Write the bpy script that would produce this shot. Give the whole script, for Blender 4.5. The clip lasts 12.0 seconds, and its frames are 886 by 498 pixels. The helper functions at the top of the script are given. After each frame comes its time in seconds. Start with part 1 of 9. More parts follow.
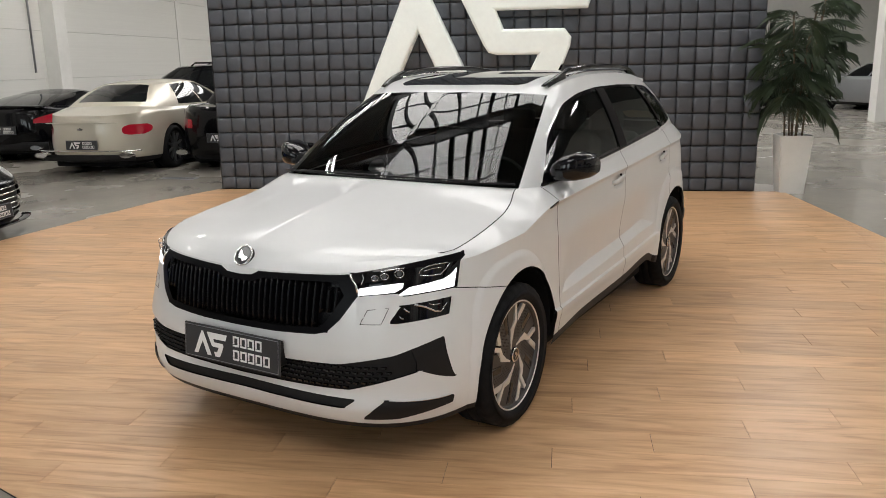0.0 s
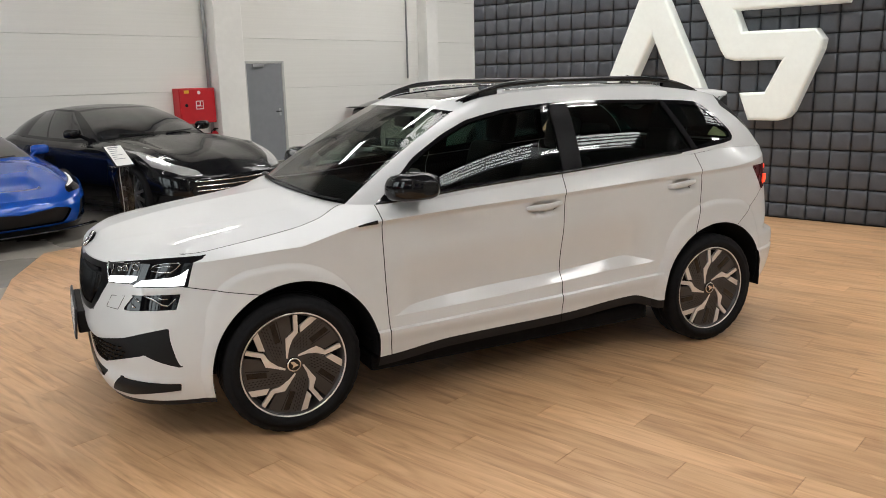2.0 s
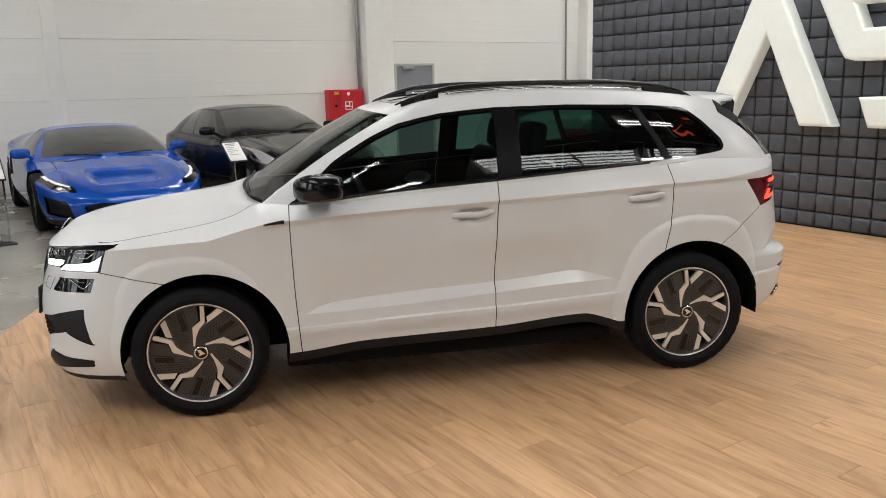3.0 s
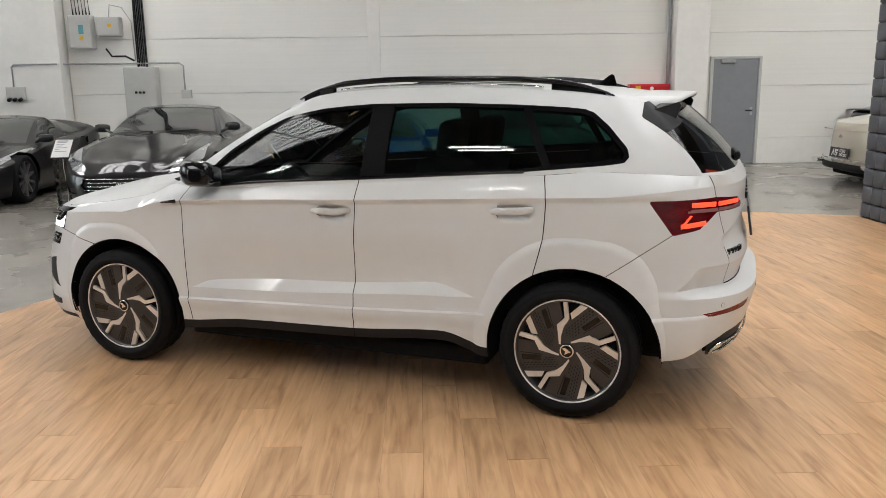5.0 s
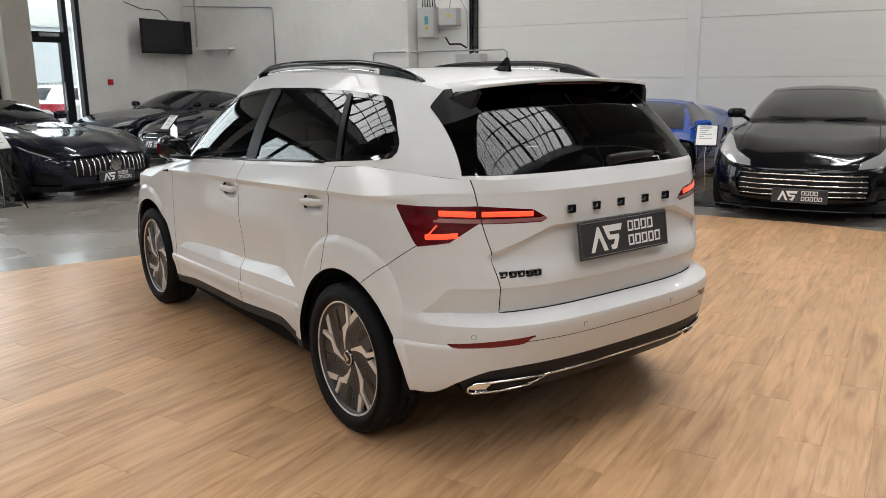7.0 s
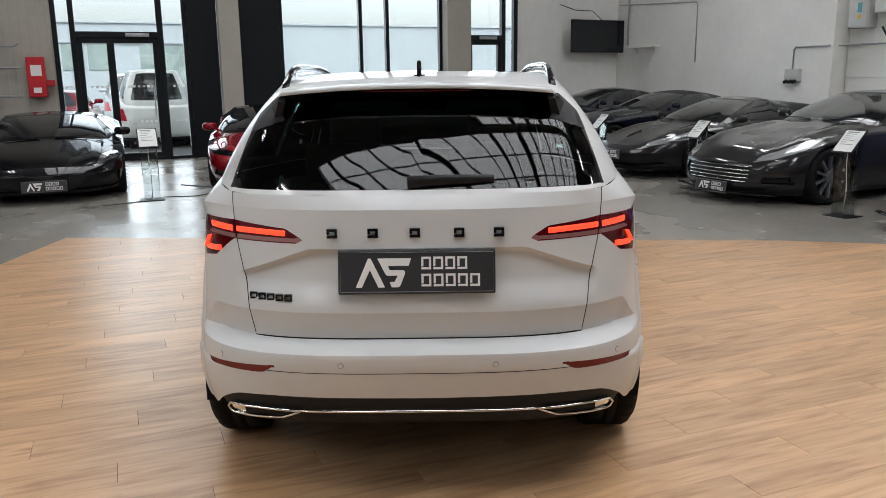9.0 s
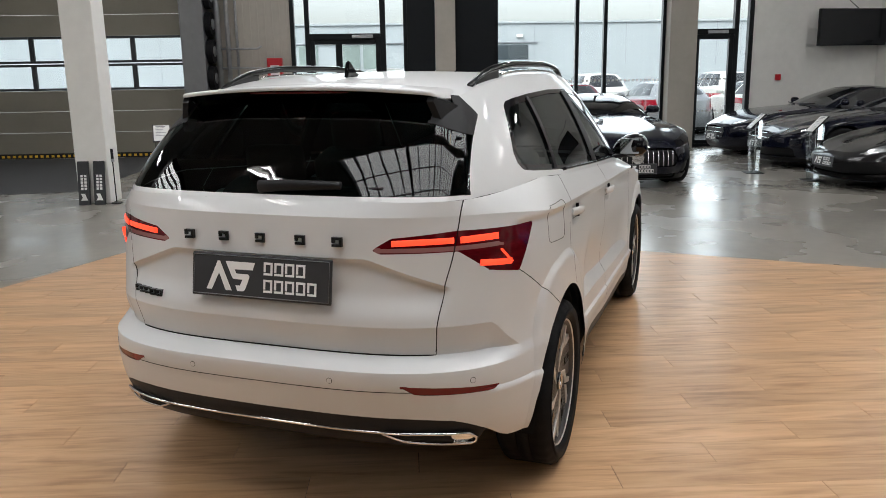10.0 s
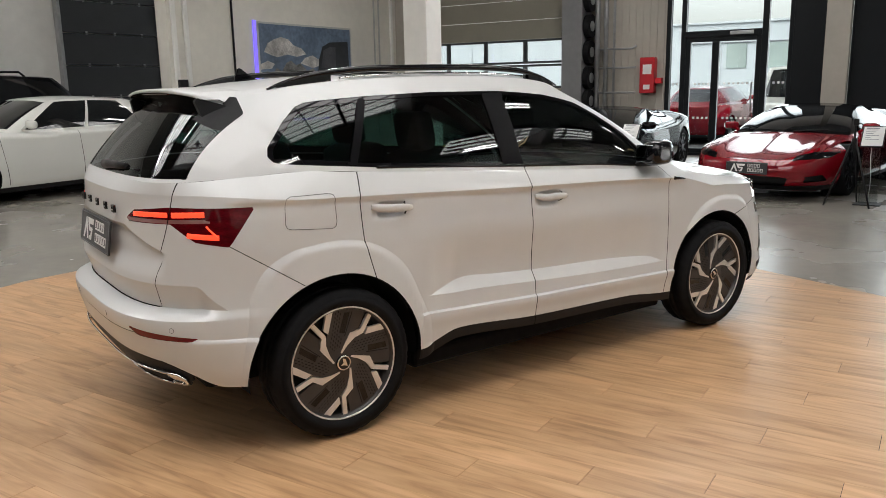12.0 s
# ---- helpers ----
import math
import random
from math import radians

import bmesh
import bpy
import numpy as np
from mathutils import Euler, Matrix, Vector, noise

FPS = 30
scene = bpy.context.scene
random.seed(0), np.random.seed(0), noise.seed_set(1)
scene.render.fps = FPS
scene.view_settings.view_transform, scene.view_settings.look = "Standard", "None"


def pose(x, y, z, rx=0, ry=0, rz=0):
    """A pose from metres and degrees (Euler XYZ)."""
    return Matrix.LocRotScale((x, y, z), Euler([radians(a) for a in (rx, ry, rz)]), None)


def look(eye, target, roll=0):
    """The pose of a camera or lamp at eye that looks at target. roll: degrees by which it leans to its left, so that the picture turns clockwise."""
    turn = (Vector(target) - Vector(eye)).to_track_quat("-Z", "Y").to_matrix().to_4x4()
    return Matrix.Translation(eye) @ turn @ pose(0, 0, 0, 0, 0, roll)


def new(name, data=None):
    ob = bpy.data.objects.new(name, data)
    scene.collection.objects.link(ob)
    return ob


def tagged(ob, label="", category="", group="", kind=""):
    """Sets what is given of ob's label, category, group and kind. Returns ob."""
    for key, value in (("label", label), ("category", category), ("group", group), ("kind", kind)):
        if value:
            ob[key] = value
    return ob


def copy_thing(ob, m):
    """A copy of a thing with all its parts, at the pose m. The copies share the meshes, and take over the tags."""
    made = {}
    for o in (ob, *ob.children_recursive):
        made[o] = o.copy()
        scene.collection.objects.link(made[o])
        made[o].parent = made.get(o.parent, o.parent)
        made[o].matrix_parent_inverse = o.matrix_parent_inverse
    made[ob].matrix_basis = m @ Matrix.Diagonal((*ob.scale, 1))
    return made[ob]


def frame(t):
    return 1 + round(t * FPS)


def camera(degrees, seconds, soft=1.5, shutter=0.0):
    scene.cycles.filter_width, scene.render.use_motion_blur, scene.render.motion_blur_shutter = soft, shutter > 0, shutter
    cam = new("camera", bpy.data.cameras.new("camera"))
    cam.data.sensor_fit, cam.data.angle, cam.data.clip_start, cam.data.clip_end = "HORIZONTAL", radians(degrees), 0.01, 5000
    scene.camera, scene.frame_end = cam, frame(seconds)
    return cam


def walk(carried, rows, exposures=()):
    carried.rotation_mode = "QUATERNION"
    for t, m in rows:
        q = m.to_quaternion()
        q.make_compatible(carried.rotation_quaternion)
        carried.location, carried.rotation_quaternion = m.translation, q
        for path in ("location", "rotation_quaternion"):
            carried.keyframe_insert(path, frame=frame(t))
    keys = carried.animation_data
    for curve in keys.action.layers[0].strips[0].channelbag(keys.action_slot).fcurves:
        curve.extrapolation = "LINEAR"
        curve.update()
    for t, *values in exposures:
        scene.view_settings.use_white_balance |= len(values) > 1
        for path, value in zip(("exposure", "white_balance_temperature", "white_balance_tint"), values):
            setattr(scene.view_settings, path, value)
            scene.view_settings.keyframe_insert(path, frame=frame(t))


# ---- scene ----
cam = camera(58.6, 12.0, soft=0.9)
PATH = [
    (0, (5.003, 0.524, 1.653), (3.079, 0.229, 1.195), -1.1),
    (0.5, (4.861, 1.268, 1.651), (2.999, 0.695, 1.199), -1.2),
    (1, (4.568, 1.953, 1.675), (2.806, 1.119, 1.229), -1.3),
    (1.5, (4.201, 2.614, 1.655), (2.574, 1.536, 1.217), -1.4),
    (2, (3.726, 3.207, 1.653), (2.263, 1.911, 1.225), -1.4),
    (2.5, (3.191, 3.735, 1.631), (1.916, 2.252, 1.211), -1.4),
    (3, (2.582, 4.147, 1.629), (1.515, 2.507, 1.217), -1.4),
    (3.2, (2.335, 4.309, 1.604), (1.356, 2.614, 1.194), -1.4),
    (4.8, (0.078, 4.891, 1.59), (-0.084, 2.941, 1.177), -0.8),
    (5, (-0.212, 4.875, 1.587), (-0.266, 2.917, 1.179), -0.8),
    (5.5, (-0.962, 4.792, 1.569), (-0.739, 2.846, 1.16), -0.8),
    (6, (-1.669, 4.571, 1.551), (-1.182, 2.674, 1.143), -0.6),
    (6.5, (-2.332, 4.311, 1.55), (-1.587, 2.501, 1.143), -0.3),
    (6.7, (-2.591, 4.16, 1.544), (-1.738, 2.4, 1.127), -0.4),
    (8.5, (-4.267, 2.386, 1.578), (-2.605, 1.356, 1.158), -0.6),
    (9, (-4.442, 1.692, 1.554), (-2.628, 0.962, 1.132), -0.7),
    (9.5, (-4.55, 0.998, 1.567), (-2.638, 0.59, 1.145), -0.8),
    (10, (-4.58, 0.271, 1.551), (-2.626, 0.192, 1.131), -0.9),
    (10.5, (-4.578, -0.449, 1.557), (-2.637, -0.208, 1.137), -1.1),
    (11, (-4.504, -1.171, 1.528), (-2.623, -0.632, 1.112), -1.1),
    (11.5, (-4.356, -1.858, 1.537), (-2.576, -1.045, 1.125), -1.0),
    (12, (-4.103, -2.488, 1.522), (-2.454, -1.431, 1.119), -1.1),
]
walk(cam, [(t, look(eye, target, roll)) for t, eye, target, roll in PATH], exposures=((0, 0.20, 6500, 10), (1.5, 0.32, 6450, 10), (3, 0.34, 6400, 10), (5.5, 0.40, 6350, 10), (6.7, 0.30, 6350, 10), (9, 0.08, 6100, 10), (10.5, 0.08, 6350, 10), (12, 0.14, 6450, 10)))

# ---- world and light ----
world = bpy.data.worlds.new("overcast_world")
scene.world = world
world.use_nodes = True
wn = world.node_tree
sky = wn.nodes.new("ShaderNodeTexSky")
sky.sky_type, sky.sun_disc = "NISHITA", False
sky.sun_elevation, sky.sun_rotation = radians(52), radians(-50)
sky.air_density, sky.dust_density = 1.2, 4.0
soft_sky = wn.nodes.new("ShaderNodeHueSaturation")
soft_sky.inputs["Saturation"].default_value = 0.25
wn.links.new(sky.outputs["Color"], soft_sky.inputs["Color"])
wn.links.new(soft_sky.outputs["Color"], wn.nodes["Background"].inputs["Color"])
wn.nodes["Background"].inputs["Strength"].default_value = 0.36

sun_data = bpy.data.lights.new("sun", "SUN")
sun_data.energy, sun_data.angle, sun_data.color = 1.5, radians(25), (1.0, 0.97, 0.93)
sun = new("sun", sun_data)
sun.matrix_world = look((-30, 25, 50), (0, 0, 0))


def area_light(name, m, sx, sy, watts, color):
    d = bpy.data.lights.new(name, "AREA")
    d.shape, d.size, d.size_y, d.energy, d.color = "RECTANGLE", sx, sy, watts, color
    ob = new(name, d)
    ob.matrix_world = m
    return ob


CEIL = 6.6
# from the fifth entry on: unseen roof lights added to brighten walls and rear hall
SKYLIGHTS_AND_FILL = [(-3.95, -0.15, 3.3, 6.9), (-0.35, -2.2, 3.1, 4.0), (-1.6, 8.9, 5.8, 2.2), (7.5, 1.3, 5.0, 3.6), (-15.0, -4.6, 6.0, 4.0), (-15.0, 4.6, 6.0, 4.0), (5.0, -8.8, 5.0, 1.8), (-10.0, -6.0, 5.0, 3.4), (-10.0, 5.0, 4.0, 3.4), (-22.0, 5.5, 6.0, 4.0), (-22.0, -4.6, 6.0, 4.0)]
for n, (sx, sy, lx, ly) in enumerate(SKYLIGHTS_AND_FILL):
    area_light("skylight_daylight", pose(sx, sy, CEIL + 0.28), lx, ly, (15.5 if n < 2 else 29.0 if n == 2 else 18.0) * lx * ly, (1.0, 0.975, 0.945))
# sky light that enters through the glazed front
area_light("front_daylight", pose(13.5, -2.3, 2.5, 0, 90, 0), 4.6, 9.6, 400, (0.94, 0.97, 1.0))

# ---- materials ----
def mat(name, color, rough=0.5, metal=0.0, coat=0.0, spec=0.5, grain=0.0, scale=8.0, bump=0.0, bump_scale=60.0, rough_var=0.0, piece=0.0, emit=0.0, stretch=None):
    """A surface with variation at two scales, relief and, for pieces, a tone of their own."""
    m = bpy.data.materials.new(name)
    m.use_nodes = True
    nt = m.node_tree
    b = nt.nodes["Principled BSDF"]
    col = (*color, 1.0)
    b.inputs["Base Color"].default_value = col
    b.inputs["Roughness"].default_value = rough
    b.inputs["Metallic"].default_value = metal
    b.inputs["Coat Weight"].default_value = coat
    b.inputs["Coat Roughness"].default_value = 0.03
    b.inputs["Specular IOR Level"].default_value = spec
    tc = nt.nodes.new("ShaderNodeTexCoord")
    vec = tc.outputs["Object"]
    if stretch:
        mp = nt.nodes.new("ShaderNodeMapping")
        mp.inputs["Scale"].default_value = stretch
        nt.links.new(vec, mp.inputs["Vector"])
        vec = mp.outputs["Vector"]

    def tex(s, detail=4.0):
        n = nt.nodes.new("ShaderNodeTexNoise")
        n.inputs["Scale"].default_value, n.inputs["Detail"].default_value = s, detail
        nt.links.new(vec, n.inputs["Vector"])
        return n.outputs["Fac"]

    def mapped(src, lo, hi):
        r = nt.nodes.new("ShaderNodeMapRange")
        r.inputs["From Min"].default_value, r.inputs["From Max"].default_value = 0.3, 0.7
        r.inputs["To Min"].default_value, r.inputs["To Max"].default_value = lo, hi
        nt.links.new(src, r.inputs["Value"])
        return r.outputs["Result"]

    def product(a, c):
        n = nt.nodes.new("ShaderNodeMath")
        n.operation = "MULTIPLY"
        nt.links.new(a, n.inputs[0])
        nt.links.new(c, n.inputs[1])
        return n.outputs[0]

    tone = None
    if grain:
        tone = product(mapped(tex(scale), 1 - grain, 1 + grain), mapped(tex(scale * 7, 6.0), 1 - grain * 0.6, 1 + grain * 0.6))
    if piece:
        oi = nt.nodes.new("ShaderNodeObjectInfo")
        r = nt.nodes.new("ShaderNodeMapRange")
        r.inputs["To Min"].default_value, r.inputs["To Max"].default_value = 1 - piece, 1 + piece
        nt.links.new(oi.outputs["Random"], r.inputs["Value"])
        tone = r.outputs["Result"] if tone is None else product(tone, r.outputs["Result"])
    if tone is not None:
        mx = nt.nodes.new("ShaderNodeVectorMath")
        mx.operation = "SCALE"
        mx.inputs[0].default_value = color
        nt.links.new(tone, mx.inputs["Scale"])
        nt.links.new(mx.outputs["Vector"], b.inputs["Base Color"])
    if rough_var:
        nt.links.new(mapped(tex(scale * 0.6), max(rough - rough_var, 0.0), rough + rough_var), b.inputs["Roughness"])
    if bump:
        bp = nt.nodes.new("ShaderNodeBump")
        bp.inputs["Strength"].default_value, bp.inputs["Distance"].default_value = bump, 0.01
        nt.links.new(tex(bump_scale), bp.inputs["Height"])
        nt.links.new(bp.outputs["Normal"], b.inputs["Normal"])
    if emit:
        b.inputs["Emission Color"].default_value = col
        b.inputs["Emission Strength"].default_value = emit
    return m


def glass_mat(name, tint, tint_back=None, rough=0.0, ior=1.5):
    """A thin pane: it lets tinted light straight through and mirrors by Fresnel."""
    m = bpy.data.materials.new(name)
    m.use_nodes = True
    nt = m.node_tree
    nt.nodes.remove(nt.nodes["Principled BSDF"])
    tr = nt.nodes.new("ShaderNodeBsdfTransparent")
    tr.inputs["Color"].default_value = (*tint, 1)
    gl = nt.nodes.new("ShaderNodeBsdfGlossy")
    gl.inputs["Roughness"].default_value = rough
    fr = nt.nodes.new("ShaderNodeFresnel")
    fr.inputs["IOR"].default_value = ior
    mix = nt.nodes.new("ShaderNodeMixShader")
    nt.links.new(fr.outputs[0], mix.inputs[0])
    nt.links.new(tr.outputs[0], mix.inputs[1])
    nt.links.new(gl.outputs[0], mix.inputs[2])
    nt.links.new(mix.outputs[0], nt.nodes["Material Output"].inputs["Surface"])
    return m


M_NORTH = mat("warm_white_plaster", (0.74, 0.71, 0.645), 0.8, grain=0.05, scale=1.0, bump=0.1, bump_scale=120)
M_CONCRETE = mat("polished_concrete", (0.262, 0.243, 0.212), 0.25, grain=0.10, scale=1.2, rough_var=0.1, bump=0.05, bump_scale=30)
M_WALL = mat("white_wall_panel", (0.66, 0.65, 0.61), 0.45, grain=0.03, scale=1.5, bump=0.05, bump_scale=90)
M_PLASTER = mat("white_plaster", (0.82, 0.81, 0.775), 0.8, grain=0.04, scale=1.0, bump=0.1, bump_scale=120)
M_PAD = mat("grey_leatherette", (0.064, 0.071, 0.085), 0.42, grain=0.12, scale=5, bump=0.25, bump_scale=220, piece=0.08)
M_PADBACK = mat("dark_wall_back", (0.02, 0.02, 0.022), 0.7, grain=0.1)
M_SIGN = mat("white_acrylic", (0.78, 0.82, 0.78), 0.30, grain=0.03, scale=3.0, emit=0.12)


def oak_mat():
    """Oak planks: streaks and fine pores along y, each plank cut from another place of the log."""
    m = bpy.data.materials.new("oak_plank")
    m.use_nodes = True
    nt = m.node_tree
    b = nt.nodes["Principled BSDF"]
    tc, oi = nt.nodes.new("ShaderNodeTexCoord"), nt.nodes.new("ShaderNodeObjectInfo")
    shift = nt.nodes.new("ShaderNodeVectorMath")
    shift.operation = "SCALE"
    shift.inputs[0].default_value = (37.0, 53.0, 11.0)
    nt.links.new(oi.outputs["Random"], shift.inputs["Scale"])
    place = nt.nodes.new("ShaderNodeVectorMath")
    nt.links.new(tc.outputs["Object"], place.inputs[0])
    nt.links.new(shift.outputs["Vector"], place.inputs[1])

    def noise(scale, sx, sy, detail, distort=0.0):
        mp = nt.nodes.new("ShaderNodeMapping")
        mp.inputs["Scale"].default_value = (sx, sy, 1)
        nt.links.new(place.outputs["Vector"], mp.inputs["Vector"])
        n = nt.nodes.new("ShaderNodeTexNoise")
        n.inputs["Scale"].default_value, n.inputs["Detail"].default_value, n.inputs["Distortion"].default_value = scale, detail, distort
        nt.links.new(mp.outputs["Vector"], n.inputs["Vector"])
        return n.outputs["Fac"]

    def ramp(fac, stops):
        r = nt.nodes.new("ShaderNodeValToRGB")
        while len(r.color_ramp.elements) < len(stops):
            r.color_ramp.elements.new(0.5)
        for e, (p, c) in zip(r.color_ramp.elements, stops):
            e.position, e.color = p, (*c, 1)
        nt.links.new(fac, r.inputs["Fac"])
        return r.outputs["Color"]

    def mix(kind, f, a, c):
        x = nt.nodes.new("ShaderNodeMix")
        x.data_type, x.blend_type = "RGBA", kind
        x.inputs[0].default_value = f
        nt.links.new(a, x.inputs[6])
        nt.links.new(c, x.inputs[7])
        return x.outputs[2]
    streak = ramp(noise(2.2, 7, 0.7, 5, 1.2), [(0.28, (0.39, 0.222, 0.110)), (0.42, (0.535, 0.326, 0.173)), (0.58, (0.617, 0.388, 0.213)), (0.74, (0.678, 0.440, 0.251))])
    fine = ramp(noise(4.0, 11, 0.7, 6, 0.4), [(0.30, (0.56, 0.49, 0.42)), (0.46, (1, 1, 1))])
    knots = ramp(noise(1.1, 3.2, 0.9, 4, 1.6), [(0.34, (0.70, 0.66, 0.62)), (0.46, (1, 1, 1))])
    cloud = ramp(noise(1.3, 1, 0.6, 3), [(0.3, (0.86, 0.84, 0.82)), (0.7, (1.06, 1.05, 1.04))])
    piece = ramp(oi.outputs["Random"], [(0.0, (0.90, 0.89, 0.87)), (0.5, (1.0, 0.99, 0.98)), (1.0, (1.07, 1.06, 1.05))])
    col = mix("MULTIPLY", 1.0, mix("MULTIPLY", 0.9, mix("MULTIPLY", 0.5, mix("MULTIPLY", 0.42, streak, fine), knots), cloud), piece)
    nt.links.new(col, b.inputs["Base Color"])
    rr = nt.nodes.new("ShaderNodeMapRange")
    rr.inputs["To Min"].default_value, rr.inputs["To Max"].default_value = 0.24, 0.42
    nt.links.new(noise(3.0, 5, 0.7, 4), rr.inputs["Value"])
    nt.links.new(rr.outputs["Result"], b.inputs["Roughness"])
    bp = nt.nodes.new("ShaderNodeBump")
    bp.inputs["Strength"].default_value, bp.inputs["Distance"].default_value = 0.12, 0.004
    nt.links.new(noise(8.0, 14, 0.6, 4), bp.inputs["Height"])
    nt.links.new(bp.outputs["Normal"], b.inputs["Normal"])
    return m


M_WOOD = oak_mat()
M_BLACK = mat("black_plastic", (0.010, 0.010, 0.011), 0.45, spec=0.25, grain=0.1, scale=20, bump=0.08, bump_scale=300)
M_GREYDOOR = mat("grey_door_paint", (0.23, 0.24, 0.26), 0.5, grain=0.04)
M_RED = mat("red_enamel", (0.50, 0.012, 0.02), 0.35, grain=0.05)
M_ASPHALT = mat("asphalt", (0.09, 0.09, 0.09), 0.9, grain=0.2, scale=3, bump=0.3, bump_scale=80)
M_FRAME = mat("black_window_frame", (0.009, 0.011, 0.013), 0.4, spec=0.2, grain=0.05)
M_PANE = glass_mat("clear_glass", (0.93, 0.96, 0.95))
M_CEIL = mat("grey_ceiling_deck", (0.20, 0.20, 0.20), 0.6, grain=0.06)

M_PAINT = mat("white_car_paint", (0.655, 0.662, 0.664), 0.36, coat=0.50, spec=0.2, grain=0.012, scale=2.0)
M_PILLAR = mat("black_pillar_film", (0.004, 0.004, 0.005), 0.32, spec=0.08)
M_GLOSS = mat("gloss_black", (0.004, 0.004, 0.005), 0.04, spec=0.4)
M_LAMPDIM = mat("dark_projector_lens", (0.06, 0.065, 0.07), 0.03, coat=1.0)
M_GRILLE = mat("black_grille_plastic", (0.004, 0.004, 0.005), 0.22, spec=0.18)
M_RUBBER = mat("tyre_rubber", (0.008, 0.008, 0.009), 0.7, spec=0.15, grain=0.15, scale=14, bump=0.15, bump_scale=120)
M_TRIM = mat("satin_black_trim", (0.010, 0.010, 0.011), 0.5, spec=0.22, grain=0.08, scale=20, bump=0.06, bump_scale=400)
M_LINING = mat("dark_interior_lining", (0.008, 0.008, 0.009), 0.85, spec=0.1, grain=0.15, scale=30)
M_SEAT = mat("black_seat_cloth", (0.02, 0.02, 0.022), 0.85, grain=0.2, scale=40, bump=0.15, bump_scale=300)
M_GAP = mat("shut_line_shadow", (0.01, 0.01, 0.01), 0.9)
M_CHROME = mat("chrome", (0.80, 0.80, 0.80), 0.06, metal=1.0)
M_ALU = mat("turned_aluminium", (0.72, 0.69, 0.66), 0.28, metal=0.5, grain=0.03)
M_RIMGREY = mat("anthracite_rim", (0.052, 0.048, 0.047), 0.34, metal=0.4, grain=0.08, scale=20)
M_TINT = glass_mat("tinted_car_glass", (0.38, 0.50, 0.46))
M_SCREEN = glass_mat("windscreen_glass", (0.62, 0.68, 0.65))
M_PRIV = glass_mat("privacy_glass", (0.14, 0.28, 0.25))
M_LAMPRED = mat("dark_red_lamp_lens", (0.085, 0.001, 0.004), 0.06, spec=0.35, grain=0.35, scale=9.0, stretch=(1, 1, 5))
M_LAMPON = mat("lit_red_lamp", (1.0, 0.060, 0.022), 0.3, emit=1.25)
M_LAMPCLEAR = mat("pinkish_clear_lens", (0.30, 0.14, 0.14), 0.12, coat=1.0)
M_DRL = mat("lit_daytime_lamp", (0.95, 0.97, 1.0), 0.3, emit=1.2)
M_REFLECT = mat("red_reflector", (0.16, 0.006, 0.008), 0.25)
M_MIRROR = mat("dim_mirror", (0.30, 0.32, 0.33), 0.03, metal=1.0)
M_LENS = mat("lamp_reflector", (0.55, 0.56, 0.58), 0.12, metal=1.0)
M_PLATE = mat("dark_grey_plate", (0.028, 0.029, 0.032), 0.45, grain=0.05)
M_WHITE = mat("white_print", (0.82, 0.82, 0.80), 0.5, grain=0.02)

# ---- helpers for meshes ----
def mesh_of(name, verts, faces, material, smooth=False):
    me = bpy.data.meshes.new(name)
    me.from_pydata([tuple(v) for v in verts], [], faces)
    me.materials.append(material)
    if smooth:
        me.polygons.foreach_set("use_smooth", [True] * len(me.polygons))
    me.update()
    return me


def part(name, bm, material, parent=None, label=""):
    """One mesh object out of a bmesh, under a thing or a part."""
    me = bpy.data.meshes.new(name)
    bm.to_mesh(me)
    bm.free()
    me.materials.append(material)
    ob = new(name, me)
    if parent:
        ob.parent = parent
    if label:
        ob["label"] = label
    return ob


def add_box(bm, lo, hi, bevel=0.0):
    c = [(a + b) / 2 for a, b in zip(lo, hi)]
    s = [b - a for a, b in zip(lo, hi)]
    r = bmesh.ops.create_cube(bm, size=1.0, matrix=Matrix.Translation(c) @ Matrix.Diagonal((*s, 1)))
    if bevel:
        edges = list({e for v in r["verts"] for e in v.link_edges})
        bmesh.ops.bevel(bm, geom=edges, offset=min(bevel, min(s) * 0.45), segments=2, affect="EDGES", profile=0.5)
    return bm


def box(lo, hi, bevel=0.0):
    return add_box(bmesh.new(), lo, hi, bevel)


def add_cyl(bm, a, b, r, seg=16, r2=None):
    a, b = Vector(a), Vector(b)
    d = b - a
    m = Matrix.Translation((a + b) / 2) @ d.to_track_quat("Z", "Y").to_matrix().to_4x4()
    bmesh.ops.create_cone(bm, cap_ends=True, segments=seg, radius1=r, radius2=r if r2 is None else r2, depth=d.length, matrix=m)
    return bm


def cyl(a, b, r, seg=16, r2=None):
    return add_cyl(bmesh.new(), a, b, r, seg, r2)


def add_tube(bm, pts, r, seg=8):
    """A bent pipe through the points."""
    pts = [Vector(p) for p in pts]
    rings = []
    for i, p in enumerate(pts):
        d = (pts[min(i + 1, len(pts) - 1)] - pts[max(i - 1, 0)]).normalized()
        q = d.to_track_quat("Z", "Y")
        rings.append([bm.verts.new(p + q @ Vector((r * math.cos(2 * math.pi * k / seg), r * math.sin(2 * math.pi * k / seg), 0))) for k in range(seg)])
    for a, b in zip(rings, rings[1:]):
        for k in range(seg):
            f = bm.faces.new((a[k], a[(k + 1) % seg], b[(k + 1) % seg], b[k]))
            f.smooth = True
    bm.faces.new(rings[0][::-1])
    bm.faces.new(rings[-1])
    return bm


def tube(pts, r, seg=8):
    return add_tube(bmesh.new(), pts, r, seg)


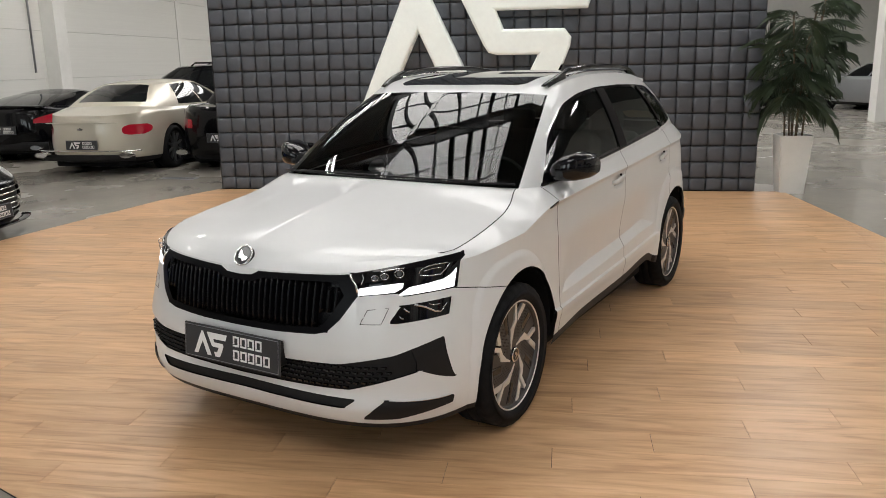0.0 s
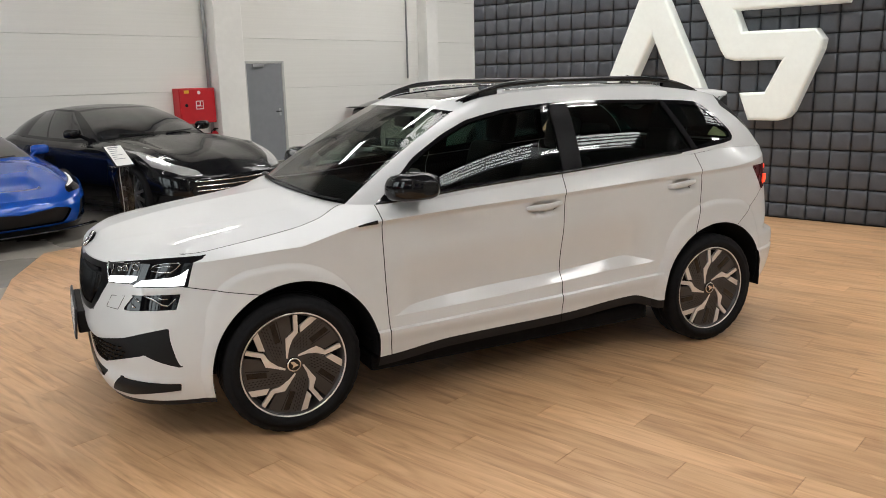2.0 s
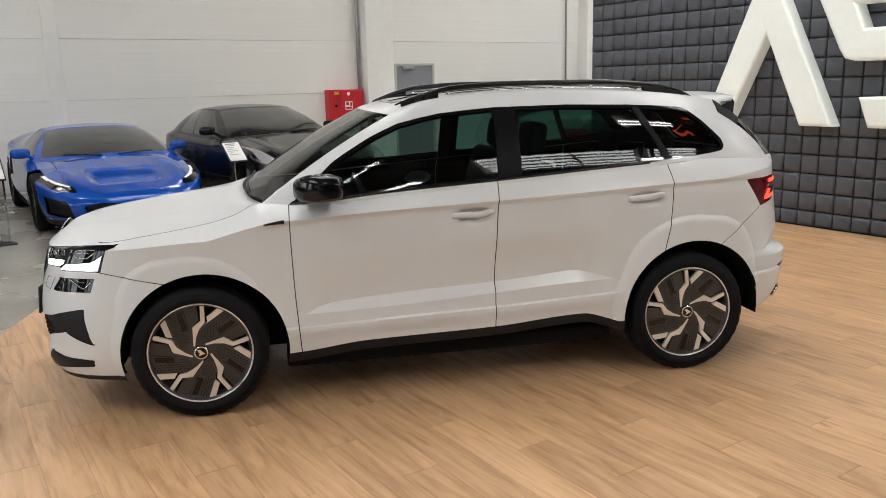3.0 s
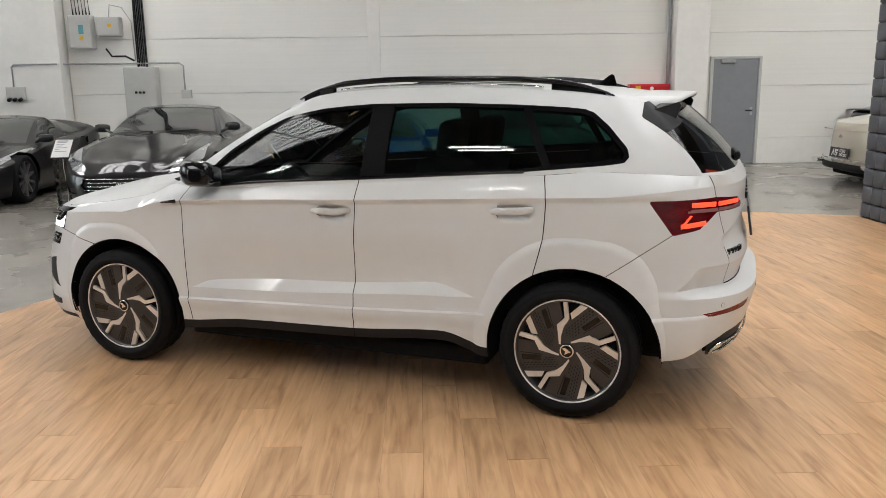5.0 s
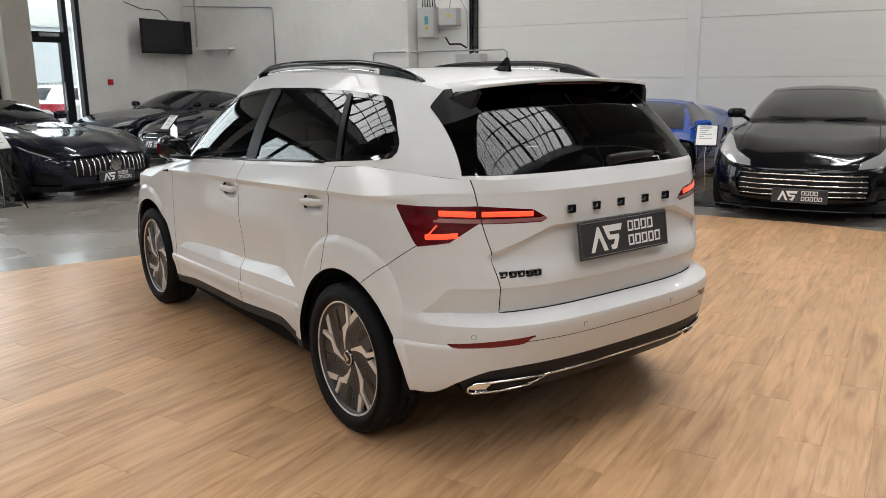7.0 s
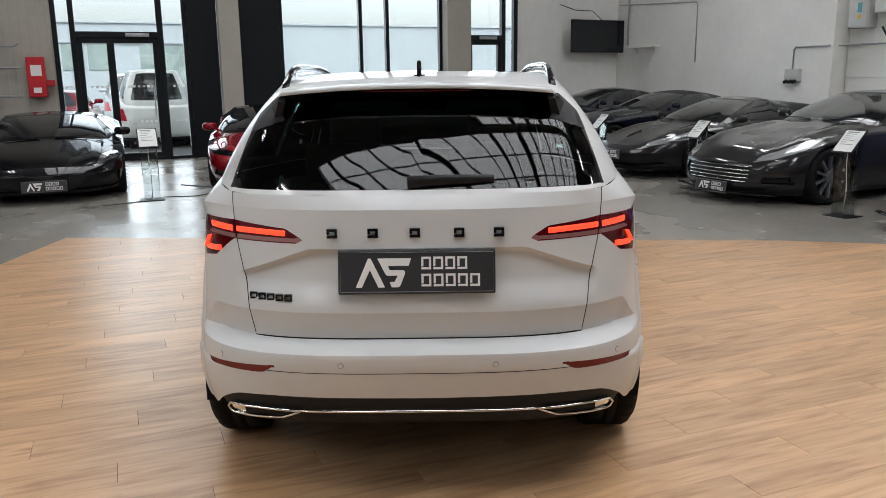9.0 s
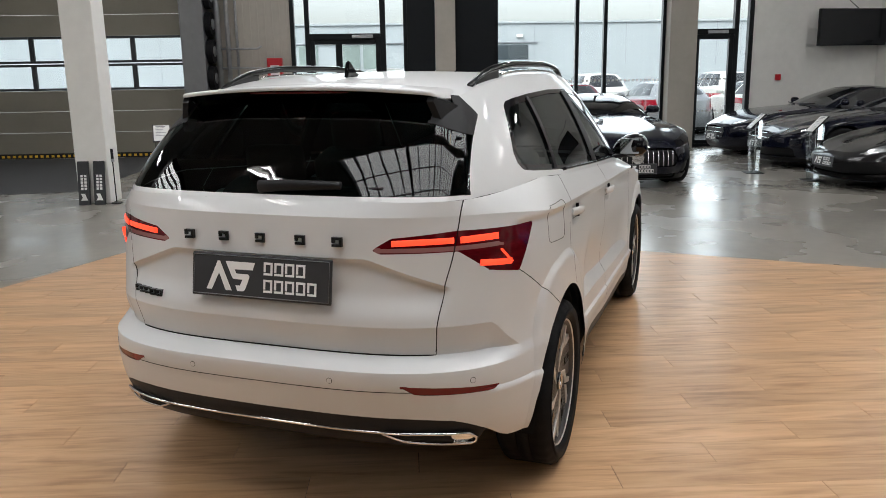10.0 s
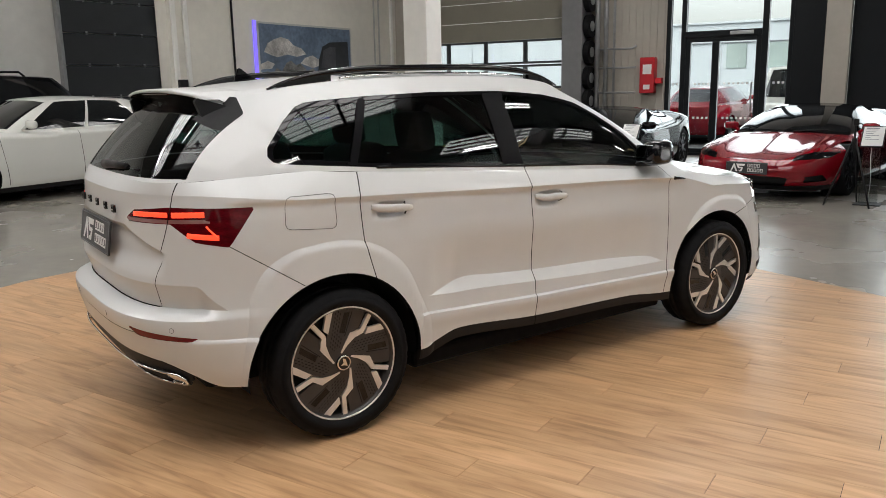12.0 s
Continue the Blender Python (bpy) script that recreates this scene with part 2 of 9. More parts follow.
def prism(poly, to3, depth, bevel=0.0):
    """An outline in the plane, pushed out by depth. to3(a, b, d) gives the place."""
    bm = bmesh.new()
    lo = [bm.verts.new(to3(a, b, 0.0)) for a, b in poly]
    hi = [bm.verts.new(to3(a, b, depth)) for a, b in poly]
    n = len(poly)
    top = bm.faces.new(hi)
    bm.faces.new(lo[::-1])
    for i in range(n):
        bm.faces.new((lo[i], lo[(i + 1) % n], hi[(i + 1) % n], hi[i]))
    bmesh.ops.recalc_face_normals(bm, faces=bm.faces)
    if bevel:
        bmesh.ops.bevel(bm, geom=list(top.edges), offset=bevel, segments=3, affect="EDGES", profile=0.5)
    return bm


def structure(name, bm, material, label, category):
    return tagged(part(name, bm, material), label, category, kind="structure")


def thing(name, label, category, group="", at=None):
    ob = new(name)
    ob.empty_display_size = 0.1
    if at is not None:
        ob.matrix_world = at
    return tagged(ob, label, category, group)


# ---- the hall ----
WX, WS, WN, WB = 13.0, -10.5, 9.8, -30.0
structure("floor", box((WB, WS, -0.2), (WX + 0.05, 13.55, -0.012)), M_CONCRETE, "polished grey concrete showroom floor", "floor")
structure("ground", box((WX + 0.05, -300, -0.3), (600, 300, -0.06)), M_ASPHALT, "grey asphalt of the car park outside the glass front", "ground")
structure("ceiling", box((WB, WS, CEIL + 0.3), (WX, 13.5, CEIL + 0.5)), M_CEIL, "grey metal ceiling deck", "ceiling")
structure("wall_south", box((WB, WS - 0.3, -0.1), (WX + 0.3, WS, CEIL + 0.4)), M_WALL, "white insulated panel wall with horizontal joints", "wall")
structure("wall_outer", box((WB, 13.5, -0.1), (WX + 0.3, 13.8, CEIL + 0.4)), M_PLASTER, "off-white outer wall of the hall", "wall")
structure("wall_north", box((5.85, WN, -0.1), (WX, WN + 0.3, CEIL + 0.3)), M_NORTH, "off-white plastered hall wall", "wall")
structure("wall_west", box((WB - 0.3, WS, -0.1), (WB, 13.5, CEIL + 0.4)), M_PLASTER, "white far end wall of the hall", "wall")

# outlines of the sign shapes, also printed on the plates
SIGN_A = [(-1.03, 0.0), (-0.70, 0.0), (-0.245, 0.965), (0.205, 0.0), (0.575, 0.0), (-0.20, 1.62), (-0.34, 1.62)]
SIGN_S = [(0.17, 1.62), (0.59, 0.77), (0.65, 0.68), (0.76, 0.65), (1.27, 0.65), (1.105, 0.31), (0.825, 0.30), (0.94, 0.0), (1.27, 0.0), (1.36, 0.03), (1.42, 0.10), (1.67, 0.74), (1.685, 0.85), (1.60, 0.96), (0.84, 0.965), (0.745, 1.195), (1.88, 1.195), (2.02, 1.62)]



# ---- more surfaces ----
M_PANELW = mat("ribbed_white_panel", (0.80, 0.79, 0.75), 0.5, grain=0.02, scale=1.0, bump=0.12, bump_scale=3.0, stretch=(0.2, 0.2, 22), piece=0.012)
M_BEIGE = mat("beige_plaster", (0.42, 0.39, 0.34), 0.75, grain=0.05, scale=1.2, bump=0.08, bump_scale=100)
M_GREYCOL = mat("grey_column_paint", (0.20, 0.20, 0.205), 0.6, grain=0.05)
M_GATE = mat("beige_gate_panel", (0.25, 0.23, 0.185), 0.5, grain=0.03, scale=2)
M_DGATE = mat("anthracite_gate", (0.035, 0.038, 0.042), 0.5, grain=0.06, scale=3)
M_STEEL = mat("galvanised_steel", (0.42, 0.43, 0.44), 0.4, metal=0.7, grain=0.1, scale=10)
M_BOXGREY = mat("light_grey_enamel", (0.50, 0.50, 0.48), 0.45, grain=0.03)
M_LED = mat("led_tube", (1.0, 0.98, 0.94), 0.4, emit=34.0)
M_PURPLE = mat("violet_led_strip", (0.20, 0.14, 0.95), 0.4, emit=0.9)
M_MAT = mat("dark_carpet", (0.055, 0.055, 0.056), 0.95, grain=0.15, scale=20, bump=0.3, bump_scale=300)
M_YELLOW = mat("yellow_sticker", (0.75, 0.45, 0.03), 0.5)
M_TERRA = mat("white_planter_plastic", (0.70, 0.70, 0.67), 0.45, grain=0.03)
M_SOIL = mat("planter_soil", (0.03, 0.022, 0.015), 0.95, grain=0.3, scale=40, bump=0.5, bump_scale=120)
M_LEAF = mat("dark_green_leaf", (0.035, 0.055, 0.028), 0.5, grain=0.25, scale=6)
M_TRUNK = mat("cane_bark", (0.12, 0.085, 0.05), 0.8, grain=0.2, scale=20)
M_SCREEN_TV = mat("dark_tv_screen", (0.008, 0.009, 0.012), 0.15)
M_PAPER = mat("white_paper", (0.75, 0.75, 0.73), 0.6, grain=0.02)
M_ACRYL = glass_mat("clear_acrylic", (0.80, 0.82, 0.82))
M_SKYBLUE = mat("poster_sky", (0.13, 0.18, 0.26), 0.35, grain=0.35, scale=1.6)
M_CLOUD = mat("poster_cloud", (0.46, 0.44, 0.42), 0.4, grain=0.4, scale=5)
M_ROADP = mat("poster_road", (0.06, 0.062, 0.07), 0.4, grain=0.25, scale=3)
M_POSTDARK = mat("poster_dark_print", (0.018, 0.019, 0.024), 0.4, grain=0.3, scale=5)
M_GLASSGREEN = mat("poster_mid_print", (0.17, 0.165, 0.155), 0.4, grain=0.6, scale=7)

rng = random.Random(7)


# glazed front: posts, transoms, panes, all in the plane x = 13
front = tagged(part("window_1", box((WX - 0.02, -7.30, 4.75), (WX + 0.14, 2.75, 5.0), 0.01), M_FRAME), "black-framed glazed front with doors to the car park", "window", kind="structure")


def post(y0, y1, z0=-0.02, z1=4.76, x0=WX - 0.04, x1=WX + 0.10):
    part("mullion", box((x0, y0, z0), (x1, y1, z1), 0.006), M_FRAME, front)


for y0, y1 in ((2.66, 2.75), (0.26, 0.34), (-1.70, -1.63), (-3.46, -3.38), (-4.08, -4.00), (-5.36, -5.29), (-7.30, -7.20), (2.34, 2.44), (0.72, 0.84), (-6.98, -6.88), (-6.02, -5.95)):
    post(y0, y1)
part("dark_panel", box((WX - 0.06, -0.34, -0.01), (WX + 0.10, 0.26, 4.75), 0.01), M_FRAME, front)
part("dark_panel", box((WX - 0.06, -1.63, -0.01), (WX + 0.10, -0.76, 4.75), 0.01), M_FRAME, front)
for y0, y1 in ((0.84, 2.34), (-6.88, -6.02)):
    part("transom", box((WX - 0.06, y0, 2.42), (WX + 0.12, y1, 2.54), 0.006), M_FRAME, front)
    leaf = part("door_leaf", box((WX - 0.03, y0, 0.0), (WX + 0.07, y0 + 0.10, 2.42), 0.005), M_FRAME, front)
    part("leaf_stile", box((WX - 0.03, y1 - 0.10, 0.0), (WX + 0.07, y1, 2.42), 0.005), M_FRAME, leaf)
    part("leaf_rail", box((WX - 0.03, y0 + 0.10, 2.32), (WX + 0.07, y1 - 0.10, 2.42), 0.005), M_FRAME, leaf)
    part("leaf_rail", box((WX - 0.03, y0 + 0.10, 0.0), (WX + 0.07, y1 - 0.10, 0.14), 0.005), M_FRAME, leaf)
    part("door_closer", box((WX - 0.10, y0 + 0.15, 2.44), (WX - 0.06, y0 + 0.60, 2.51), 0.008), M_STEEL, leaf)
    part("push_bar", cyl((WX - 0.09, y0 + 0.14, 0.9), (WX - 0.09, y0 + 0.14, 1.5), 0.015, 10), M_STEEL, leaf)
part("leaf_stile", box((WX - 0.03, 1.66, 0.14), (WX + 0.07, 1.80, 2.32), 0.005), M_FRAME, front)
for y0, y1 in ((2.44, 2.66), (0.84, 2.34), (0.34, 0.72), (-3.38, -1.70), (-4.00, -3.46), (-5.29, -4.08), (-7.20, -6.98), (-6.88, -6.02)):
    pane = part("pane", box((WX + 0.025, y0, 0.02), (WX + 0.035, y1, 4.75)), M_PANE, front)
    pane.visible_shadow = False
part("sill_rail", box((WX - 0.05, -7.2, -0.012), (WX + 0.11, 2.66, 0.05), 0.005), M_FRAME, front)
structure("column_1", box((WX - 0.35, -0.76, -0.012), (WX - 0.061, -0.34, CEIL + 0.3), 0.01), M_BEIGE, "beige plastered column between dark panels", "column")
structure("column_2", box((WX - 0.35, -5.95, -0.012), (WX + 0.30, -5.36, CEIL + 0.3), 0.01), M_BEIGE, "beige plastered column beside the glass door", "column")
structure("wall_east_top", box((WX, -7.30, 5.0), (WX + 0.3, 2.75, CEIL + 0.4)), M_PLASTER, "white wall above the glazing", "wall")
structure("wall_east_south", box((WX, WS, -0.1), (WX + 0.3, -7.30, CEIL + 0.4)), M_PLASTER, "off-white wall with a screen", "wall")
structure("wall_east_mid", box((WX, 2.75, -0.1), (WX + 0.3, 5.0, CEIL + 0.4)), M_BEIGE, "beige wall with pipes", "wall")
structure("wall_east_head", box((WX, 5.0, 4.3), (WX + 0.3, WN, CEIL + 0.4)), M_BEIGE, "beige wall above the sectional gate", "wall")
structure("wall_east_corner", box((WX, 9.30, -0.1), (WX + 0.3, WN, 4.3)), M_BEIGE, "beige wall beside the sectional gate", "wall")
# vertical ribs of the beige sheet wall
for k in range(10):
    part("sheet_rib", box((WX - 0.018, 2.80 + k * 0.155, 0), (WX, 2.84 + k * 0.155, CEIL), 0.004), M_BEIGE, bpy.data.objects["wall_east_mid"])

# sectional gate with two rows of windows
gate1 = tagged(part("door_1", box((WX + 0.02, 5.0, -0.01), (WX + 0.08, 9.30, 0.10), 0.01), M_GAP), "beige sectional gate with two rows of windows, closed", "gate", kind="structure")
for z0, z1 in ((0.10, 0.55), (0.55, 1.00), (1.00, 1.44), (2.56, 3.0), (3.0, 3.45), (3.45, 3.9), (3.9, 4.3)):
    part("gate_panel", box((WX + 0.02, 5.02, z0 + 0.004), (WX + 0.07, 9.28, z1 - 0.004), 0.006), M_GATE, gate1)
ys = (5.02, 6.10, 7.16, 8.22, 9.28)
for z0, z1 in ((1.44, 1.99), (2.01, 2.56)):
    for a, b in zip(ys, ys[1:]):
        p = part("gate_pane", box((WX + 0.045, a + 0.05, z0 + 0.05), (WX + 0.055, b - 0.05, z1 - 0.05)), M_PANE, gate1)
        p.visible_shadow = False
        part("pane_frame", box((WX + 0.02, a, z0), (WX + 0.07, a + 0.05, z1), 0.004), M_DGATE, gate1)
        part("pane_frame", box((WX + 0.02, b - 0.05, z0), (WX + 0.07, b, z1), 0.004), M_DGATE, gate1)
        part("pane_frame", box((WX + 0.02, a + 0.05, z0), (WX + 0.07, b - 0.05, z0 + 0.05), 0.004), M_DGATE, gate1)
        part("pane_frame", box((WX + 0.02, a + 0.05, z1 - 0.05), (WX + 0.07, b - 0.05, z1), 0.004), M_DGATE, gate1)
for k in range(36):
    part("hazard_bar", box((WX + 0.012, 5.05 + k * 0.118, 0.02), (WX + 0.02, 5.05 + k * 0.118 + 0.059, 0.07)), M_YELLOW, gate1)
for y in (5.0, 9.30):
    part("gate_rail", box((WX - 0.10, y - 0.05, -0.01), (WX - 0.005, y + 0.05, 4.2), 0.01), M_STEEL, gate1)
structure("column_3", box((WX - 0.55, 4.45, -0.012), (WX, 4.92, CEIL + 0.3), 0.01), M_GREYCOL, "grey painted column beside the gate", "column")
structure("column_4", box((6.14, 4.30, -0.012), (6.56, 4.72, CEIL + 0.3), 0.012), M_PLASTER, "white free-standing square column", "column")
structure("column_5", box((-17.0, 8.3, -0.012), (-16.5, 8.9, CEIL + 0.3), 0.012), M_PLASTER, "white square column in the rear hall", "column")

# anthracite gate in the outer north wall
NY = 13.5
gate2 = tagged(part("door_2", box((6.05, NY - 0.10, -0.01), (8.60, NY - 0.02, 0.06), 0.01), M_GAP), "closed anthracite sectional gate with steel rails", "gate", kind="structure")
for k in range(6):
    z = 0.09 + k * 0.675
    part("gate_panel", box((6.05, NY - 0.10, z + 0.006), (8.45, NY - 0.03, z + 0.668), 0.008), M_DGATE, gate2)
    for x in (6.6, 7.3, 8.0):
        part("hinge", box((x, NY - 0.115, z - 0.03), (x + 0.05, NY - 0.10, z + 0.04), 0.004), M_STEEL, gate2)
for x in (6.0, 8.52):
    part("gate_rail", box((x - 0.04, NY - 0.16, -0.01), (x + 0.04, NY - 0.02, 4.2), 0.008), M_STEEL, gate2)
part("gate_head", box((5.9, NY - 0.2, 4.15), (8.75, NY - 0.02, 4.4), 0.01), M_BEIGE, gate2)
for x in (5.92, 6.20, 12.72):
    structure("trim", box((x, WN - 0.06, 0), (x + 0.10, WN, CEIL), 0.02), M_PLASTER, "white vertical duct cover on the wall", "wall trim")

# ---- south wall: panels, plinth, posts ----
south = bpy.data.objects["wall_south"]
posts = [-29.0, -23.1, -17.2, -11.05, -5.45, 0.606, 6.30]
for a, b in zip(posts, posts[1:]):
    for z0, z1 in ((0.49, 1.485), (1.485, 2.485), (2.485, 3.485), (3.485, 4.485), (4.485, 5.485), (5.485, 6.6)):
        part("wall_panel", box((a, WS, z0 + 0.004), (b - 0.006, WS + 0.035, z1 - 0.004), 0.004), M_PANELW, south)
part("plinth", box((-29.0, WS, -0.012), (6.30, WS + 0.06, 0.486), 0.006), M_PLASTER, south)
for x in (0.606, -17.2, -23.1):
    structure("trim", box((x - 0.115, WS + 0.036, 0.49), (x + 0.115, WS + 0.06, CEIL), 0.006), M_PLASTER, "white joint cover on the panel wall", "wall trim")
for n, (x0, x1) in enumerate(((-5.64, -5.02), (-11.35, -10.95))):
    structure("column_%d" % (6 + n), box((x0, WS + 0.02, -0.012), (x1, WS + 0.36, CEIL + 0.3), 0.012), M_PLASTER, "white wall column", "column")
structure("wall_pier", box((6.32, WS, -0.012), (WX, WS + 0.36, CEIL + 0.3), 0.01), M_PLASTER, "smooth white plastered wall section", "wall")


def pipe_thing(name, pts, r, material, label, category="pipe"):
    bm = tube(pts, r, 8)
    return tagged(part(name, bm, material), label, category)


Y0 = WS + 0.36
pipe_thing("conduit_pipe", [(-4.965, WS + 0.10, 0.5), (-4.965, WS + 0.10, CEIL)], 0.035, M_STEEL, "grey vertical conduit pipe beside the white column")
pipe_thing("conduit_pipe", [(-10.50, WS + 0.10, 1.62), (-10.50, WS + 0.10, CEIL)], 0.022, M_STEEL, "grey vertical conduit pipe beside the white column")
pipe_thing("conduit_pipe", [(7.20, Y0 + 0.02, 1.62), (7.20, Y0 + 0.02, 2.0), (7.16, Y0 + 0.02, 2.05), (6.4, Y0 + 0.02, 2.05), (6.26, WS + 0.12, 2.05), (4.25, WS + 0.10, 2.05), (4.17, WS + 0.10, 2.0), (4.17, WS + 0.10, 1.55)], 0.016, M_STEEL, "bent grey conduit running along the wall")
pipe_thing("conduit_pipe", [(9.98, Y0 + 0.02, 1.84), (9.98, Y0 + 0.02, 3.07), (10.02, Y0 + 0.02, 3.11), (12.9, Y0 + 0.02, 3.28)], 0.014, M_STEEL, "thin grey conduit on the white wall")
pipe_thing("conduit_pipe", [(12.5, Y0 + 0.03, 2.3), (12.5, Y0 + 0.03, 4.5)], 0.02, M_BOXGREY, "thin white conduit in the corner")
s1 = thing("wall_socket", "grey wall socket box with three outlets", "socket")
part("socket_body", box((6.99, Y0, 1.42), (7.32, Y0 + 0.09, 1.65), 0.01), M_BOXGREY, s1)
for k in range(3):
    part("outlet", cyl((7.055 + k * 0.10, Y0 + 0.06, 1.44), (7.055 + k * 0.10, Y0 + 0.15, 1.41), 0.032, 14), M_BLACK, s1)
s1 = thing("wall_socket", "small grey switch box on the panel wall", "socket")
part("socket_body", box((4.06, WS + 0.036, 1.40), (4.24, WS + 0.12, 1.56), 0.01), M_BOXGREY, s1)
for x0, x1, z0, z1, d, lab in ((5.75, 6.16, 2.32, 2.92, 0.22, "light grey electrical cabinet with stickers"), (5.24, 5.66, 2.54, 2.88, 0.20, "light grey junction box with a sticker"), (4.64, 5.22, 0.35, 1.98, 0.28, "tall light grey electrical cabinet")):
    e = thing("electrical_box", lab + ", wall-mounted", "electrical box")
    y = WS + 0.036
    part("case", box((x0, y, z0), (x1, y + d, z1), 0.012), M_BOXGREY, e)
    part("door", box((x0 + 0.02, y + d, z0 + 0.02), (x1 - 0.02, y + d + 0.012, z1 - 0.02), 0.005), M_BOXGREY, e)
    if z1 > 2.2:
        part("sticker", box((x0 + 0.14, y + d + 0.012, z0 + 0.16), (x0 + 0.21, y + d + 0.014, z0 + 0.22)), M_YELLOW, e)
    if x0 > 5.7:
        part("sticker", box((x0 + 0.13, y + d + 0.012, z0 + 0.26), (x0 + 0.22, y + d + 0.014, z0 + 0.42)), mat("teal_sticker", (0.10, 0.32, 0.36), 0.5), e)
    if z0 < 1:
        for k in range(3):
            part("knob", cyl((x0 + 0.22 + 0.07 * k, y + d + 0.01, 1.52), (x0 + 0.22 + 0.07 * k, y + d + 0.04, 1.52), 0.022, 12), M_BLACK, e)
tray = thing("cable_tray", "dark vertical cable tray with rungs", "cable tray")
for x in (4.84, 5.00):
    part("rail", box((x, WS + 0.04, 1.98), (x + 0.02, WS + 0.10, CEIL), 0.004), M_BLACK, tray)
for k in range(12):
    part("rung", box((4.86, WS + 0.05, 2.1 + k * 0.36), (5.0, WS + 0.08, 2.13 + k * 0.36)), M_STEEL, tray)
for k in range(4):
    pipe_thing("cable", [(4.88 + 0.03 * k, WS + 0.11, 2.0), (4.88 + 0.03 * k, WS + 0.11, CEIL)], 0.012, M_BLACK, "black cable in the tray", "cable")
for k in range(6):
    x = 5.79 + k * 0.06
    pipe_thing("cable", [(x, WS + 0.14, 2.92), (x + 0.02, WS + 0.14, 3.3), (x - 0.02, WS + 0.14, 4.5)], 0.014, M_BLACK, "black cable above the cabinet", "cable")
pipe_thing("cable", [(5.55, WS + 0.14, 2.32), (5.45, WS + 0.15, 2.18), (5.2, WS + 0.15, 2.18), (5.05, WS + 0.15, 2.10)], 0.018, M_BLACK, "thick black cable hanging in a bow", "cable")
pipe_thing("cable", [(5.45, WS + 0.14, 2.88), (5.42, WS + 0.14, 3.1), (5.2, WS + 0.15, 3.05), (5.05, WS + 0.14, 2.8), (5.03, WS + 0.14, 2.1)], 0.010, M_STEEL, "thin grey cable loop", "cable")

# fire cabinet, extinguishers, service door
fc = thing("fire_cabinet", "red fire hose cabinet with a white pictogram on the wall", "fire cabinet")
part("case", box((-4.97, WS + 0.036, 0.89), (-4.21, WS + 0.26, 1.545), 0.012), M_RED, fc)
part("door", box((-4.945, WS + 0.26, 0.915), (-4.235, WS + 0.275, 1.52), 0.006), M_RED, fc)
part("pictogram", box((-4.70, WS + 0.275, 1.15), (-4.54, WS + 0.277, 1.31)), M_WHITE, fc)
for x0, x1, z0, z1 in ((-4.685, -4.555, 1.165, 1.205), (-4.685, -4.645, 1.215, 1.295), (-4.62, -4.56, 1.235, 1.295)):
    part("pictogram_mark", box((x0, WS + 0.277, z0), (x1, WS + 0.279, z1)), M_RED, fc)
part("sticker", box((-4.41, WS + 0.275, 1.45), (-4.31, WS + 0.277, 1.505)), M_YELLOW, fc)
part("sticker", cyl((-4.62, WS + 0.275, 1.46), (-4.62, WS + 0.277, 1.46), 0.035, 20), M_WHITE, fc)
part("lock", cyl((-4.34, WS + 0.27, 1.23), (-4.34, WS + 0.29, 1.23), 0.03, 16), M_BLACK, fc)


def extinguisher(at, h=0.48, r=0.075):
    e = thing("fire_extinguisher", "red fire extinguisher with a black hose on a wall hook", "extinguisher", at=at)
    bm = cyl((0, 0, 0.0), (0, 0, h * 0.82), r, 20)
    add_cyl(bm, (0, 0, h * 0.82), (0, 0, h * 0.92), r, 20, r * 0.35)
    part("bottle", bm, M_RED, e)
    part("valve", cyl((0, 0, h * 0.92), (0, 0, h), 0.022, 12), M_BLACK, e)
    part("handle", box((-0.015, 0.0, h), (0.015, 0.11, h + 0.02), 0.004), M_BLACK, e)
    part("hose", tube([(0.02, 0.02, h), (0.09, 0.03, h - 0.05), (0.10, 0.03, h * 0.5), (0.09, 0.02, 0.08)], 0.011, 6), M_BLACK, e)
    part("label_band", cyl((0, 0, h * 0.35), (0, 0, h * 0.6), r + 0.001, 20), M_WHITE, e)
    part("hook", box((-0.02, -0.12, h * 0.7), (0.02, -r + 0.01, h * 0.76)), M_STEEL, e)
    return e


extinguisher(pose(-4.98, WS + 0.14, 0.28))
e = thing("extinguisher_box", "tall red extinguisher box with white signs on the beige wall", "extinguisher box")
part("case", box((WX - 0.22, 2.93, 1.30), (WX - 0.02, 3.25, 2.05), 0.015), M_RED, e)
part("sign", box((WX - 0.225, 2.99, 1.70), (WX - 0.221, 3.18, 1.90)), M_WHITE, e)
part("sign", box((WX - 0.225, 3.02, 1.38), (WX - 0.221, 3.16, 1.48)), M_WHITE, e)
part("flag", box((WX - 0.20, 2.78, 1.50), (WX - 0.06, 2.92, 1.62), 0.005), M_RED, e)
d3 = tagged(part("door_3", box((-6.72, WS + 0.036, 0.0), (-5.85, WS + 0.085, 1.99), 0.006), M_GREYDOOR), "closed grey steel service door with a lever handle", "door", kind="structure")
part("door_frame", box((-6.78, WS + 0.036, 0), (-6.723, WS + 0.10, 2.04), 0.006), M_BOXGREY, d3)
part("door_frame", box((-5.847, WS + 0.036, 0), (-5.79, WS + 0.10, 2.04), 0.006), M_BOXGREY, d3)
part("door_frame", box((-6.723, WS + 0.036, 1.993), (-5.847, WS + 0.10, 2.04), 0.006), M_BOXGREY, d3)
part("door_handle", tube([(-6.62, WS + 0.09, 1.02), (-6.62, WS + 0.14, 1.02), (-6.49, WS + 0.14, 1.02)], 0.011, 8), M_BLACK, d3)
